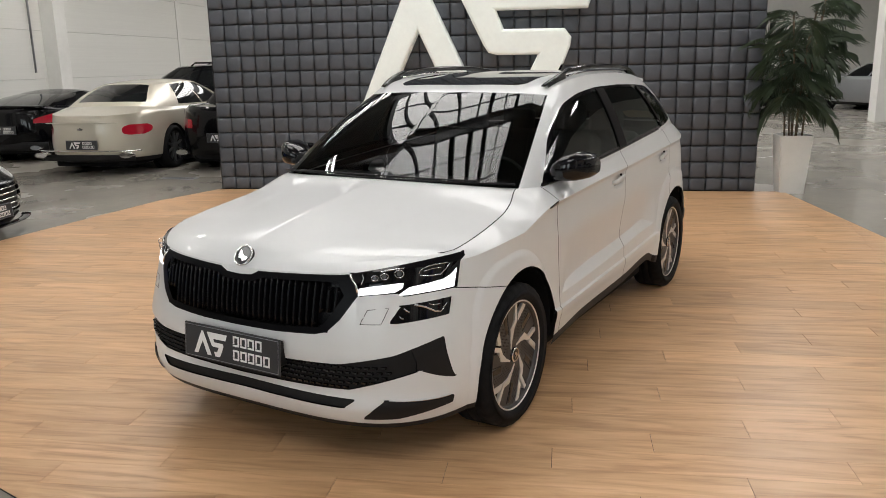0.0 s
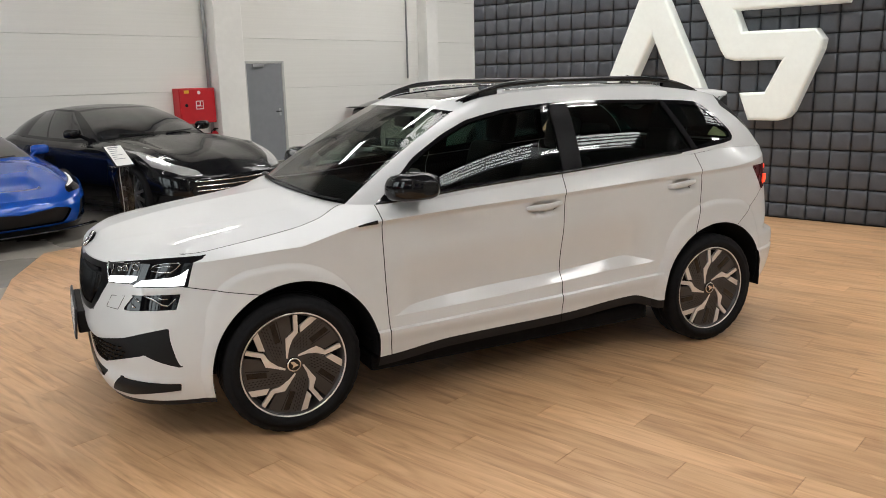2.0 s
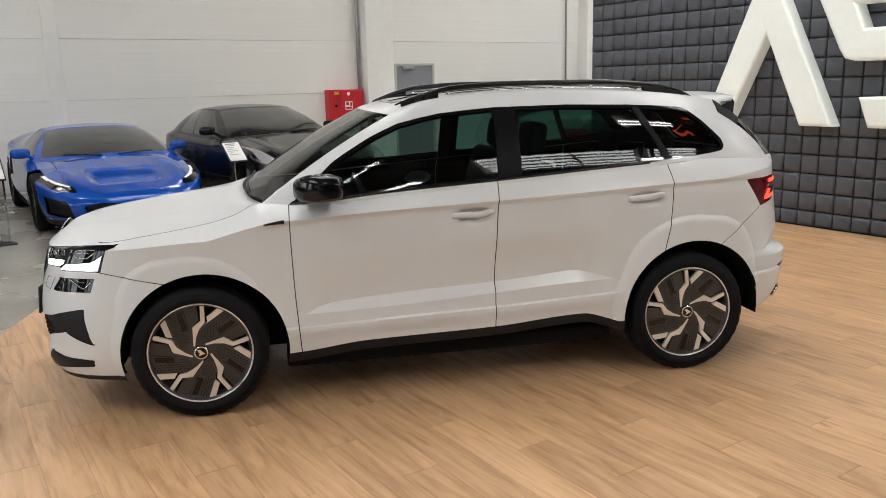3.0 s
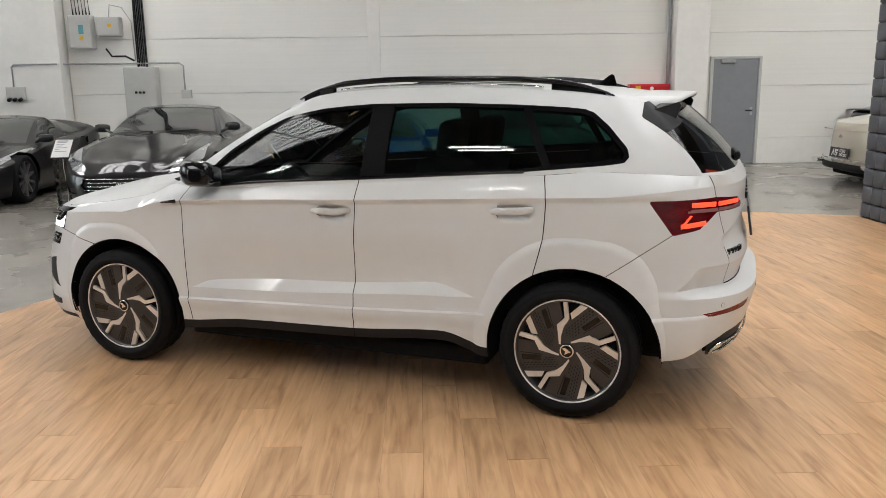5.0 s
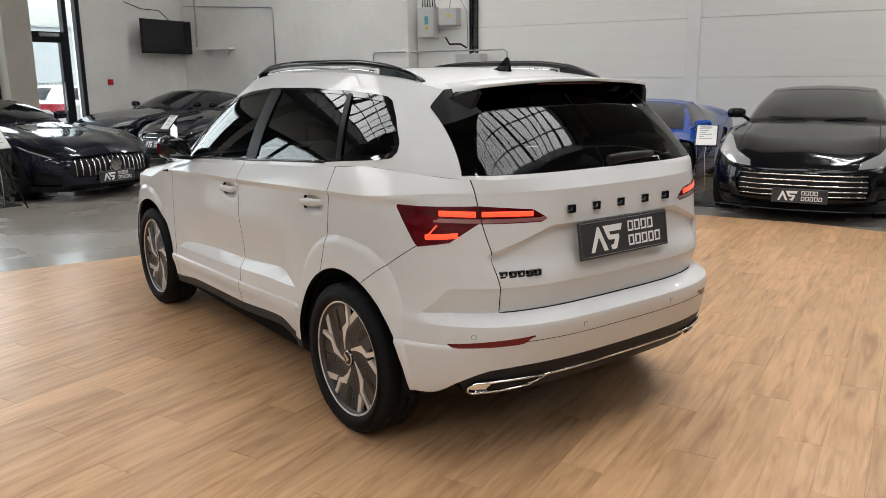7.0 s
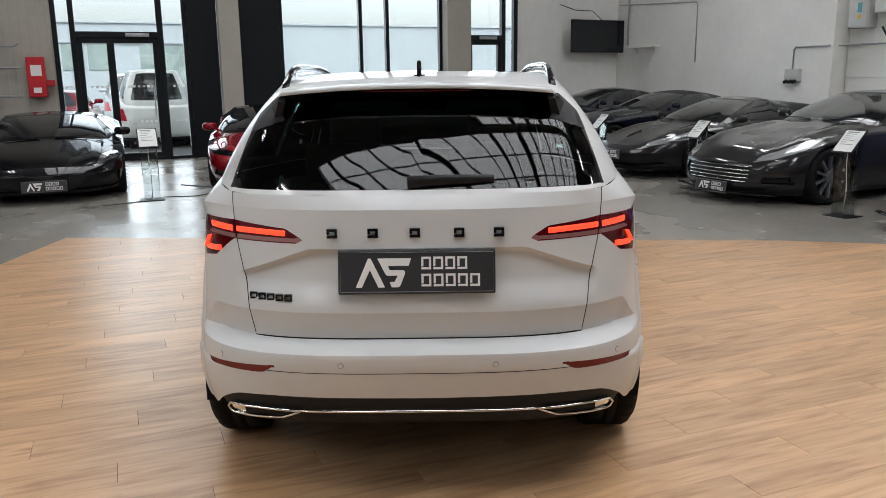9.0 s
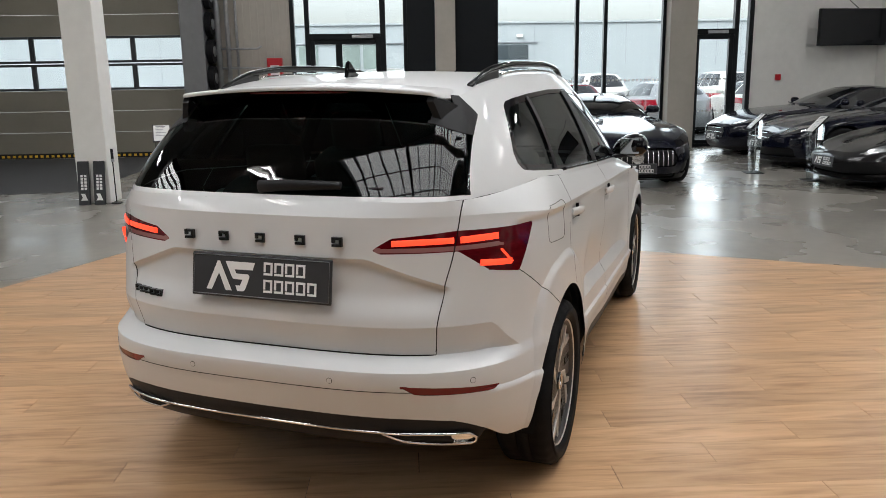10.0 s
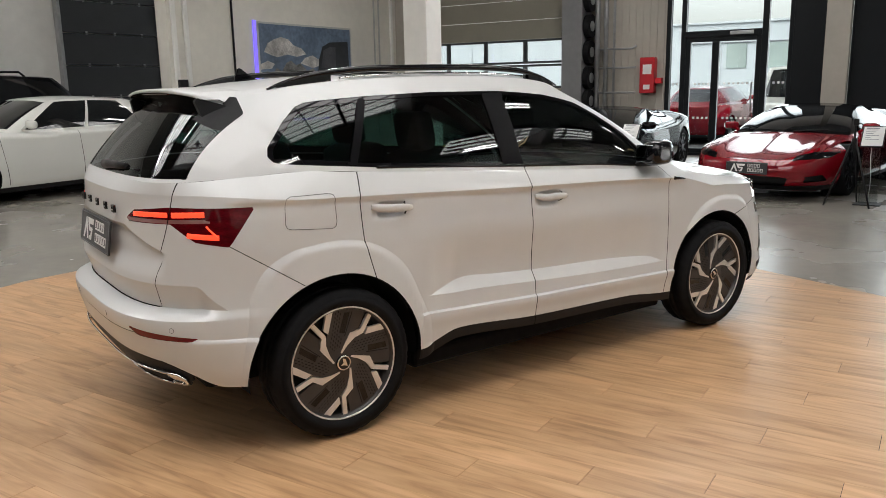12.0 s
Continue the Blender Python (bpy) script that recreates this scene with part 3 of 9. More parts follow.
part("handle_plate", box((-6.645, WS + 0.085, 0.93), (-6.595, WS + 0.092, 1.08), 0.003), M_STEEL, d3)
part("door_closer", box((-6.26, WS + 0.09, 1.92), (-5.98, WS + 0.14, 1.98), 0.008), M_STEEL, d3)

# pipes and tyre rack by the grey column
for k, (y, r) in enumerate(((4.25, 0.06), (4.05, 0.05), (3.86, 0.03))):
    pipe_thing("riser_pipe", [(WX - 0.14, y, 0.0), (WX - 0.14, y, CEIL)], r, M_STEEL, "grey vertical riser pipe on the beige wall")
for z in (2.25, 1.85, 1.32):
    pipe_thing("branch_pipe", [(WX - 0.16, 4.2, z), (WX - 0.16, 3.45, z), (WX - 0.16, 3.35, z + (0.05 if z > 2 else 0))], 0.022, M_STEEL, "grey horizontal branch pipe with valves")
for z in (3.3, 2.75, 2.2, 1.65, 1.15):
    hr = thing("hanging_tyre", "black tyre hung on the side of the grey column", "tyre", "tyres on the column", at=pose(WX - 0.30, 4.37, z, 0, 0, 0))
    part("carcass", cyl((0, -0.06, 0), (0, 0.06, 0), 0.25, 24, 0.25), M_RUBBER, hr)
    part("hub", cyl((0, -0.075, 0), (0, 0.065, 0), 0.11, 20), M_STEEL, hr)

# screen in the corner
tv = thing("wall_screen", "black flat screen on a bracket, switched off", "screen", at=pose(12.64, -9.33, 2.52, 0, 0, 6))
part("panel", box((-0.03, -0.80, -0.385), (0.03, 0.80, 0.385), 0.008), M_BLACK, tv)
part("display", box((-0.034, -0.78, -0.365), (-0.031, 0.78, 0.365)), M_SCREEN_TV, tv)
part("bracket", box((0.03, -0.06, -0.06), (0.42, 0.06, 0.06), 0.005), M_BLACK, tv)
part("cable", tube([(0.0, -0.1, 0.39), (0.1, 0.1, 0.6), (0.25, 0.5, 0.62), (0.35, 0.9, 0.75)], 0.010, 6), M_BLACK, tv)
sw = thing("fire_call_point", "small red call point on the wall", "call point")
part("case", box((WX - 0.05, -7.98, 1.42), (WX, -7.86, 1.55), 0.006), M_RED, sw)

sh_ob = thing("wall_shelf", "narrow white shelf board on the plastered wall", "shelf")
part("board", box((11.25, Y0, 2.22), (12.30, Y0 + 0.20, 2.26), 0.006), M_PLASTER, sh_ob)
for x in (11.45, 12.1):
    part("bracket", prism([(0.0, 2.22), (0.16, 2.22), (0.0, 2.08)], lambda a, b, d: (x + d, Y0 + a, b), 0.02), M_PLASTER, sh_ob)
pipe_thing("wall_cable", [(7.42, WN - 0.02, 1.75), (7.42, WN - 0.02, CEIL)], 0.022, M_BLACK, "thin dark cable run on the plastered wall", "cable")
for x in (12.06, 12.25):
    pipe_thing("wall_cable", [(x, WN - 0.03, 1.5), (x, WN - 0.03, CEIL)], 0.02, M_BOXGREY, "pale conduit on the plastered wall", "cable")
ob = thing("switch_box", "small black switch box on the plastered wall", "switch box")
part("case", box((5.93, WN - 0.14, 1.42), (6.12, WN - 0.061, 1.74), 0.01), M_BLACK, ob)
ob = thing("switch_box", "small black gate switch beside the sectional gate", "switch box")
part("case", box((WX - 0.10, 9.42, 1.38), (WX, 9.62, 1.62), 0.01), M_BLACK, ob)

# framed print on the north wall, lit from behind
po = thing("framed_print", "large framed print of a dark off-road car, violet light behind", "poster")
P0 = WN - 0.06
part("backing", box((8.05, P0, 0.90), (11.09, WN - 0.005, 2.91), 0.004), M_BOXGREY, po)
part("glow_strip", box((7.965, P0 + 0.025, 0.86), (8.047, P0 + 0.045, 2.93)), M_PURPLE, po, "violet light strip")
part("glow_strip", box((8.05, P0 + 0.025, 0.84), (11.09, P0 + 0.045, 0.895)), M_PURPLE, po, "violet light strip")
part("print_sky", box((8.09, P0 - 0.004, 1.55), (11.05, P0, 2.87)), M_SKYBLUE, po)
part("print_road", box((8.09, P0 - 0.004, 0.94), (11.05, P0, 1.548)), M_ROADP, po)
pr = lambda a, b, d: (a, P0 - 0.005 - d, b)
for poly in ([(8.20, 2.30), (8.32, 2.48), (8.5, 2.56), (8.72, 2.62), (8.95, 2.58), (9.1, 2.46), (9.35, 2.40), (9.5, 2.28), (9.2, 2.22), (8.9, 2.26), (8.6, 2.20), (8.4, 2.24)], [(9.3, 2.08), (9.45, 2.2), (9.7, 2.26), (9.9, 2.18), (10.0, 2.06), (9.7, 1.98)], [(8.09, 2.05), (8.3, 2.12), (8.5, 2.06), (8.4, 1.96), (8.09, 1.94)]):
    part("print_cloud", prism(poly, pr, 0.001), M_CLOUD, po)
part("print_treeline", prism([(8.09, 1.5), (8.15, 1.75), (8.25, 1.92), (8.4, 1.82), (8.55, 1.98), (8.7, 1.9), (8.85, 2.08), (9.0, 2.14), (9.15, 2.04), (9.3, 2.08), (9.5, 1.92), (9.7, 1.98), (9.85, 1.86), (9.95, 1.5)], pr, 0.002), M_GLASSGREEN, po)
part("print_vehicle", prism([(9.20, 1.42), (9.18, 1.68), (9.35, 1.76), (9.85, 1.84), (9.92, 2.18), (10.05, 2.46), (10.3, 2.56), (10.95, 2.60), (11.0, 1.35), (10.2, 1.25)], pr, 0.003), M_POSTDARK, po)
part("print_windscreen", prism([(9.98, 2.0), (10.08, 2.38), (10.3, 2.46), (10.5, 2.46), (10.5, 1.96)], pr, 0.004), M_ROADP, po)
part("print_vehicle_detail", prism([(9.25, 1.70), (9.9, 1.78), (9.9, 1.72), (9.25, 1.64)], pr, 0.004), M_CLOUD, po)
part("print_vehicle_detail", prism([(10.1, 1.84), (10.95, 1.92), (10.95, 1.89), (10.1, 1.80)], pr, 0.004), M_CLOUD, po)
part("print_lane", prism([(8.2, 1.0), (8.3, 1.0), (9.0, 1.42), (8.96, 1.43)], pr, 0.002), M_CLOUD, po)
hb = thing("wall_heater", "white wall-mounted box heater with a pipe", "heater")
part("case", box((11.75, WN - 0.22, 0.90), (12.35, WN, 1.52), 0.02), M_BOXGREY, hb)
part("pipe", tube([(12.05, WN - 0.1, 0.9), (12.05, WN - 0.1, 0.4), (12.4, WN - 0.1, 0.3)], 0.02, 8), M_STEEL, hb)
tagged(part("carpet", prism([(7.4, 5.2), (12.9, 5.2), (12.9, 9.75), (6.6, 9.75)], lambda a, b, d: (a, b, -0.012 + d), 0.008), M_MAT), "dark grey carpet on the concrete by the gate", "carpet")

# ---- ceiling: beams, skylight bars, LED tubes ----
for x in (-22, -16.5, -11, -5.7, -2.15, 1.35, 4.7, 10.3):
    structure("beam", box((x - 0.15, WS + 0.4, CEIL - 0.35), (x + 0.15, 9.8, CEIL + 0.29), 0.01), M_GREYCOL, "dark grey steel roof beam", "beam")
# frames and bars, also round the roof lights added as fill
for n, (sx, sy, lx, ly) in enumerate(SKYLIGHTS_AND_FILL):
    k = tagged(part("window_%d" % (2 + n), box((sx - lx / 2 - 0.1, sy - ly / 2 - 0.1, CEIL + 0.05), (sx + lx / 2 + 0.1, sy - ly / 2, CEIL + 0.29)), M_FRAME), "roof light with thin dark glazing bars", "roof light", kind="structure")
    part("roof_light_edge", box((sx - lx / 2 - 0.1, sy + ly / 2, CEIL + 0.05), (sx + lx / 2 + 0.1, sy + ly / 2 + 0.1, CEIL + 0.29)), M_FRAME, k)
    m = int(ly / 0.42)
    for i in range(1, m):
        y = sy - ly / 2 + ly * i / m + rng.uniform(-0.05, 0.05)
        w = rng.choice((0.02, 0.02, 0.035, 0.06))
        part("glazing_bar", box((sx - lx / 2, y - w, CEIL + 0.12), (sx + lx / 2, y + w, CEIL + 0.2)), M_FRAME, k)
    for i in range(1, 3):
        x = sx - lx / 2 + lx * i / 3
        part("glazing_bar", box((x - 0.03, sy - ly / 2, CEIL + 0.205), (x + 0.03, sy + ly / 2, CEIL + 0.25)), M_FRAME, k)
for x in (-8.2, -2.6, 3.2, 9.0):
    for y in (-8.6, -5.2, 4.6, 8.6):
        lamp = thing("tube_light", "pair of lit white LED tubes under the ceiling", "ceiling lamp", "ceiling tube lights")
        for o in (-0.12, 0.12):
            part("led_tube", cyl((x - 0.6, y + o, CEIL - 0.42), (x + 0.6, y + o, CEIL - 0.42), 0.035, 10), M_LED, lamp)
        part("housing", box((x - 0.65, y - 0.2, CEIL - 0.38), (x + 0.65, y + 0.2, CEIL - 0.33), 0.008), M_BOXGREY, lamp)
        part("hanger", box((x - 0.02, y - 0.02, CEIL - 0.33), (x + 0.02, y + 0.02, CEIL + 0.3)), M_STEEL, lamp)

# ---- podium planks ----
PODIUM = [(-5.36, 3.28), (-2.7, 3.5), (-0.6, 3.9), (1.0, 3.75), (4.41, 2.31), (1.2, -4.1), (0.55, -5.0), (-2.0, -5.05), (-4.4, -4.6), (-5.36, -4.2)]
podium = structure("podium", prism(PODIUM, lambda a, b, d: (a, b, -0.0118 + d), 0.0078), M_GAP, "oak plank podium laid over the concrete floor", "floor")


def clip_poly(sub, x0, x1, y0, y1):
    """An outline cut to an upright box in the plane."""
    for axis, lim, keep in ((0, x0, 1), (0, x1, -1), (1, y0, 1), (1, y1, -1)):
        out = []
        for a, b in zip(sub, sub[1:] + sub[:1]):
            ia, ib = (a[axis] - lim) * keep >= 0, (b[axis] - lim) * keep >= 0
            if ia:
                out.append(a)
            if ia != ib:
                t = (lim - a[axis]) / (b[axis] - a[axis])
                out.append((a[0] + (b[0] - a[0]) * t, a[1] + (b[1] - a[1]) * t))
        sub = out
        if len(sub) < 3:
            return []
    return sub


PW, PL = 0.181, 1.22
col = 0
x = -5.45
while x < 4.5:
    y = -5.2 - (col * 0.437) % PL
    while y < 4.1:
        sub = clip_poly(PODIUM, x + 0.0005, x + PW - 0.0005, y + 0.0012, y + PL - 0.0012)
        if len(sub) >= 3:
            area = abs(sum(a[0] * b[1] - b[0] * a[1] for a, b in zip(sub, sub[1:] + sub[:1]))) / 2
            if area > 0.002:
                ob = part("plank", prism(sub, lambda a, b, d: (a, b, -0.004 + d), 0.004), M_WOOD, podium)
        y += PL
    x += PW
    col += 1

# ---- padded wall and sign ----
pad = structure("wall_padded", box((-5.62, -4.20, -0.012), (-5.42, 2.945, 4.6), 0.01), M_PADBACK, "dark wall clad in square grey leatherette pads", "wall")


PITCH = 0.2036


def pillow(s=0.196):
    """A square pad: flat middle, rounded rim."""
    vs, fs = [], []
    h = s / 2
    rows = ((h, 0.0), (h, 0.012), (h * 0.955, 0.026), (h * 0.86, 0.037), (h * 0.62, 0.043), (h * 0.3, 0.045))
    for r, d in rows:
        vs += [(d, -r, -r), (d, r, -r), (d, r, r), (d, -r, r)]
    for k in range(len(rows) - 1):
        for i in range(4):
            a, b = 4 * k + i, 4 * k + (i + 1) % 4
            fs.append((a, b, b + 4, a + 4))
    last = 4 * (len(rows) - 1)
    fs.append((last, last + 1, last + 2, last + 3))
    return vs, fs


pv, pf = pillow()
pad_mesh = mesh_of("pad", pv, pf, M_PAD, True)
low_mesh = mesh_of("pad", [(a, b, c * 0.79) for a, b, c in pv], pf, M_PAD, True)
rest_v, rest_f = [], []
ncol, nrow = 35, 23
for i in range(ncol):
    for j in range(nrow):
        y, z = -4.178 + (i + 0.5) * PITCH, (j + 0.5) * PITCH - 0.039
        squash = 1.0
        if j == 0:
            z, squash = 0.083, 0.79
        if i >= 9 and j < 12:
            ob = new("pad", pad_mesh if j else low_mesh)
            ob.parent = pad
            ob.matrix_local = pose(-5.42, y, z)
        else:
            o = len(rest_v)
            rest_v += [(a - 5.42, b + y, c * squash + z) for a, b, c in pv]
            rest_f += [[k + o for k in f] for f in pf]
ob = new("pad_field", mesh_of("pad_field", rest_v, rest_f, M_PAD, True))
ob.parent = pad
ob["kind"] = "stuff"
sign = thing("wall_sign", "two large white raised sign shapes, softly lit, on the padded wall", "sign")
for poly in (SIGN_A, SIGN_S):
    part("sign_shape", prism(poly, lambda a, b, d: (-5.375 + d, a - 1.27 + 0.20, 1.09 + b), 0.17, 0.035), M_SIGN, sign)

# ---- car bodies: smooth shells from curves, then cut into panels ----
def hermite(xs, ys):
    """A smooth curve through a table; ys may be rows of several values."""
    xs, ys = np.array(xs, float), np.array(ys, float)
    flip = xs[0] > xs[-1]
    if flip:
        xs, ys = xs[::-1], ys[::-1]
    vec = ys.ndim == 2
    Y = ys if vec else ys[:, None]
    d = np.diff(Y, axis=0) / np.diff(xs)[:, None]
    m = np.zeros_like(Y)
    m[0], m[-1] = d[0], d[-1]
    for k in range(1, len(xs) - 1):
        a, b = d[k - 1], d[k]
        ok = a * b > 0
        m[k] = np.where(ok, 2 * a * b / np.where(ok, a + b, 1), 0)

    def f(x):
        x = np.clip(np.asarray(x, float), xs[0], xs[-1])
        i = np.clip(np.searchsorted(xs, x) - 1, 0, len(xs) - 2)
        h = xs[i + 1] - xs[i]
        t = ((x - xs[i]) / h)[..., None]
        h = np.asarray(h)[..., None]
        r = (2 * t**3 - 3 * t**2 + 1) * Y[i] + (t**3 - 2 * t**2 + t) * h * m[i] + (3 * t**2 - 2 * t**3) * Y[i + 1] + (t**3 - t**2) * h * m[i + 1]
        return r if vec else r[..., 0]
    return f


def along(pts, n):
    """n places spread evenly along a smooth curve through the points."""
    P = np.array(pts, float)
    s = np.concatenate([[0], np.cumsum(np.linalg.norm(np.diff(P, axis=0), axis=1))])
    m = np.zeros_like(P)
    m[1:-1] = (P[2:] - P[:-2]) / (s[2:] - s[:-2])[:, None]
    m[0], m[-1] = (P[1] - P[0]) / (s[1] - s[0]), (P[-1] - P[-2]) / (s[-1] - s[-2])
    q = np.linspace(0, s[-1], n)
    i = np.clip(np.searchsorted(s, q) - 1, 0, len(s) - 2)
    h = (s[i + 1] - s[i])[:, None]
    t = ((q - s[i])[:, None]) / h
    return (2 * t**3 - 3 * t**2 + 1) * P[i] + (t**3 - 2 * t**2 + t) * h * m[i] + (3 * t**2 - 2 * t**3) * P[i + 1] + (t**3 - t**2) * h * m[i + 1]


class Shell:
    """Polygons with a normal at each corner and a zone for each face. Left half; y is 0 on the middle plane."""

    def __init__(self):
        self.v, self.n, self.f, self.zone = np.zeros((0, 3)), np.zeros((0, 3)), [], []

    def grid(self, G, zone, mirror_start=False, mirror_end=False, flip=False):
        """G[row, column, xyz]; columns run round the car. zone: a word, or a function of row and column."""
        E = G
        if mirror_start:
            E = np.concatenate([G[:, 1:2] * (1, -1, 1), E], axis=1)
        if mirror_end:
            E = np.concatenate([E, G[:, -2:-1] * (1, -1, 1)], axis=1)
        du, dv = np.gradient(E, axis=1), np.gradient(E, axis=0)
        N = np.cross(du, dv)
        if mirror_start:
            N = N[:, 1:]
        if mirror_end:
            N = N[:, :-1]
        N /= np.maximum(np.linalg.norm(N, axis=2, keepdims=True), 1e-9)
        if flip:
            N = -N
        R, C = G.shape[:2]
        b = len(self.v)
        self.v = np.concatenate([self.v, G.reshape(-1, 3)])
        self.n = np.concatenate([self.n, N.reshape(-1, 3)])
        for r in range(R - 1):
            for c in range(C - 1):
                q = (b + r * C + c, b + r * C + c + 1, b + (r + 1) * C + c + 1, b + (r + 1) * C + c)
                self.f.append(q[::-1] if flip else q)
                self.zone.append(zone(r, c) if callable(zone) else zone)

    def split(self, fun, zones=None):
        """Cuts the faces of these zones along fun(places) = 0."""
        val = fun(self.v)
        val = np.where(np.abs(val) < 1e-6, 1e-6, val)
        extra_v, extra_n, cache, nf, nz = [], [], {}, [], []
        base = len(self.v)

        def cut(a, b):
            k = (a, b) if a < b else (b, a)
            if k not in cache:
                t = val[a] / (val[a] - val[b])
                cache[k] = base + len(extra_v)
                extra_v.append(self.v[a] + (self.v[b] - self.v[a]) * t)
                extra_n.append(self.n[a] + (self.n[b] - self.n[a]) * t)
            return cache[k]

        for face, z in zip(self.f, self.zone):
            pos = [val[i] > 0 for i in face]
            if (zones and z not in zones) or all(pos) or not any(pos):
                nf.append(face)
                nz.append(z)
                continue
            sides = {True: [], False: []}
            for k, a in enumerate(face):
                b = face[(k + 1) % len(face)]
                sides[pos[k]].append(a)
                if pos[k] != pos[(k + 1) % len(face)]:
                    c = cut(a, b)
                    sides[True].append(c)
                    sides[False].append(c)
            for s in (True, False):
                if len(sides[s]) > 2:
                    nf.append(tuple(sides[s]))
                    nz.append(z)
        if extra_v:
            self.v = np.concatenate([self.v, np.array(extra_v)])
            self.n = np.concatenate([self.n, np.array(extra_n)])
        self.f, self.zone = nf, nz

    def settle(self, bend, creases):
        """Bends the tub and gives it fresh normals, sharp along the creases and the shoulder."""
        tub = {"tub", "tub_top"}
        for fun in creases:
            self.split(fun, tub)
        C = self.centres()
        bits = np.zeros(len(C), int)
        for k, fun in enumerate(creases):
            bits += (fun(C) > 0).astype(int) << k
        bits = bits * 2 + np.array([z == "tub_top" for z in self.zone])
        idx = sorted({i for q, z in zip(self.f, self.zone) if z in tub for i in q})
        self.v[idx] = bend(self.v[idx])
        spot, V, N, keep = {}, list(self.v), list(self.n), []
        for i, (q, z) in enumerate(zip(self.f, self.zone)):
            if z not in tub:
                continue
            P = self.v[list(q)]
            fn = sum(np.cross(P[k] - P[0], P[k + 1] - P[0]) for k in range(1, len(q) - 1))
            nq = []
            for a in q:
                key = (a, bits[i])
                if key not in spot:
                    spot[key] = len(V)
                    V.append(self.v[a])
                    N.append(np.zeros(3))
                N[spot[key]] = N[spot[key]] + fn
                nq.append(spot[key])
            self.f[i] = tuple(nq)
            self.zone[i] = "tub"
        self.v, N = np.array(V), np.array(N)
        N[:, 1] = np.where(np.abs(self.v[:, 1]) < 1e-6, 0, N[:, 1])
        self.n = N / np.maximum(np.linalg.norm(N, axis=1, keepdims=True), 1e-12)

    def centres(self):
        return np.array([self.v[list(q)].mean(axis=0) for q in self.f])

    def label(self, name, fun, zones=None, cut=True):
        """Cuts along fun = 0 and names the faces inside (fun < 0)."""
        if cut:
            self.split(fun, zones)
        val = fun(self.centres())
        for i, z in enumerate(self.zone):
            if val[i] < 0 and (not zones or z in zones):
                self.zone[i] = name

    def gap(self, fun, zones, half=0.0022, where=None):
        """A shut line along fun = 0: its narrow strip becomes the zone gap."""
        self.split(lambda p: fun(p) - half, zones)
        self.split(lambda p: fun(p) + half, zones)
        c = self.centres()
        val = np.abs(fun(c))
        ok = where(c) if where else np.ones(len(c), bool)
        for i, z in enumerate(self.zone):
            if val[i] < half and ok[i] and z in zones:
                self.zone[i] = "gap"

    def mesh(self, name, zones, material, both=True, side=1, push=0.0, chosen=None):
        """One mesh of the faces of these zones: both halves, or the left (1) or right (-1) one alone."""
        zones = {zones} if isinstance(zones, str) else set(zones)
        pick = [q for i, (q, z) in enumerate(zip(self.f, self.zone)) if z in zones and (chosen is None or chosen[i])]
        if not pick:
            return None
        used = sorted({i for q in pick for i in q})
        at = {o: k for k, o in enumerate(used)}
        V = self.v[used] + self.n[used] * push
        N = self.n[used]
        verts, norms, faces = [], [], []
        for s in ((1, -1) if both else (side,)):
            o = len(verts)
            verts += [(x, y * s, z) for x, y, z in V]
            norms += [(x, y * s, z) for x, y, z in N]
            faces += [[o + at[i] for i in (q if s > 0 else q[::-1])] for q in pick]
        me = bpy.data.meshes.new(name)
        me.from_pydata(verts, [], faces)
        me.polygons.foreach_set("use_smooth", [True] * len(me.polygons))
        me.normals_split_custom_set_from_vertices([Vector(n).normalized() for n in norms])
        me.materials.append(material)
        me.update()
        return me


def poly_sdf(poly, i, j):
    """Signed distance (negative inside) to an outline in the coordinates i and j of a place."""
    P = np.array(poly, float)
    A, B = P, np.roll(P, -1, axis=0)

    def f(p):
        q = np.asarray(p)[:, [i, j]]
        best = np.full(len(q), 1e9)
        inside = np.zeros(len(q), bool)
        for a, b in zip(A, B):
            ab = b - a
            t = np.clip(((q - a) @ ab) / max(ab @ ab, 1e-12), 0, 1)
            best = np.minimum(best, np.linalg.norm(q - a - t[:, None] * ab, axis=1))
            cond = (a[1] > q[:, 1]) != (b[1] > q[:, 1])
            xs = a[0] + (q[:, 1] - a[1]) / (b[1] - a[1] if abs(b[1] - a[1]) > 1e-12 else 1e-12) * ab[0]
            inside ^= cond & (q[:, 0] < xs)
        return np.where(inside, -best, best)
    return f


def line_x(table):
    """x minus a curve x(z)."""
    g = hermite([z for x, z in table], [x for x, z in table])
    return lambda p: p[:, 0] - g(p[:, 2])


def coons(c0, c1, d0, d1):
    """A sheet between four curves: c0, c1 at v = 0, 1 (along u) and d0, d1 at u = 0, 1 (along v)."""
    n, m = len(c0), len(d0)
    u, v = np.linspace(0, 1, n)[None, :, None], np.linspace(0, 1, m)[:, None, None]
    lc = (1 - v) * c0[None] + v * c1[None]
    ld = (1 - u) * d0[:, None] + u * d1[:, None]
    bl = (1 - u) * (1 - v) * c0[0] + u * (1 - v) * c0[-1] + (1 - u) * v * c1[0] + u * v * c1[-1]
    return lc + ld - bl


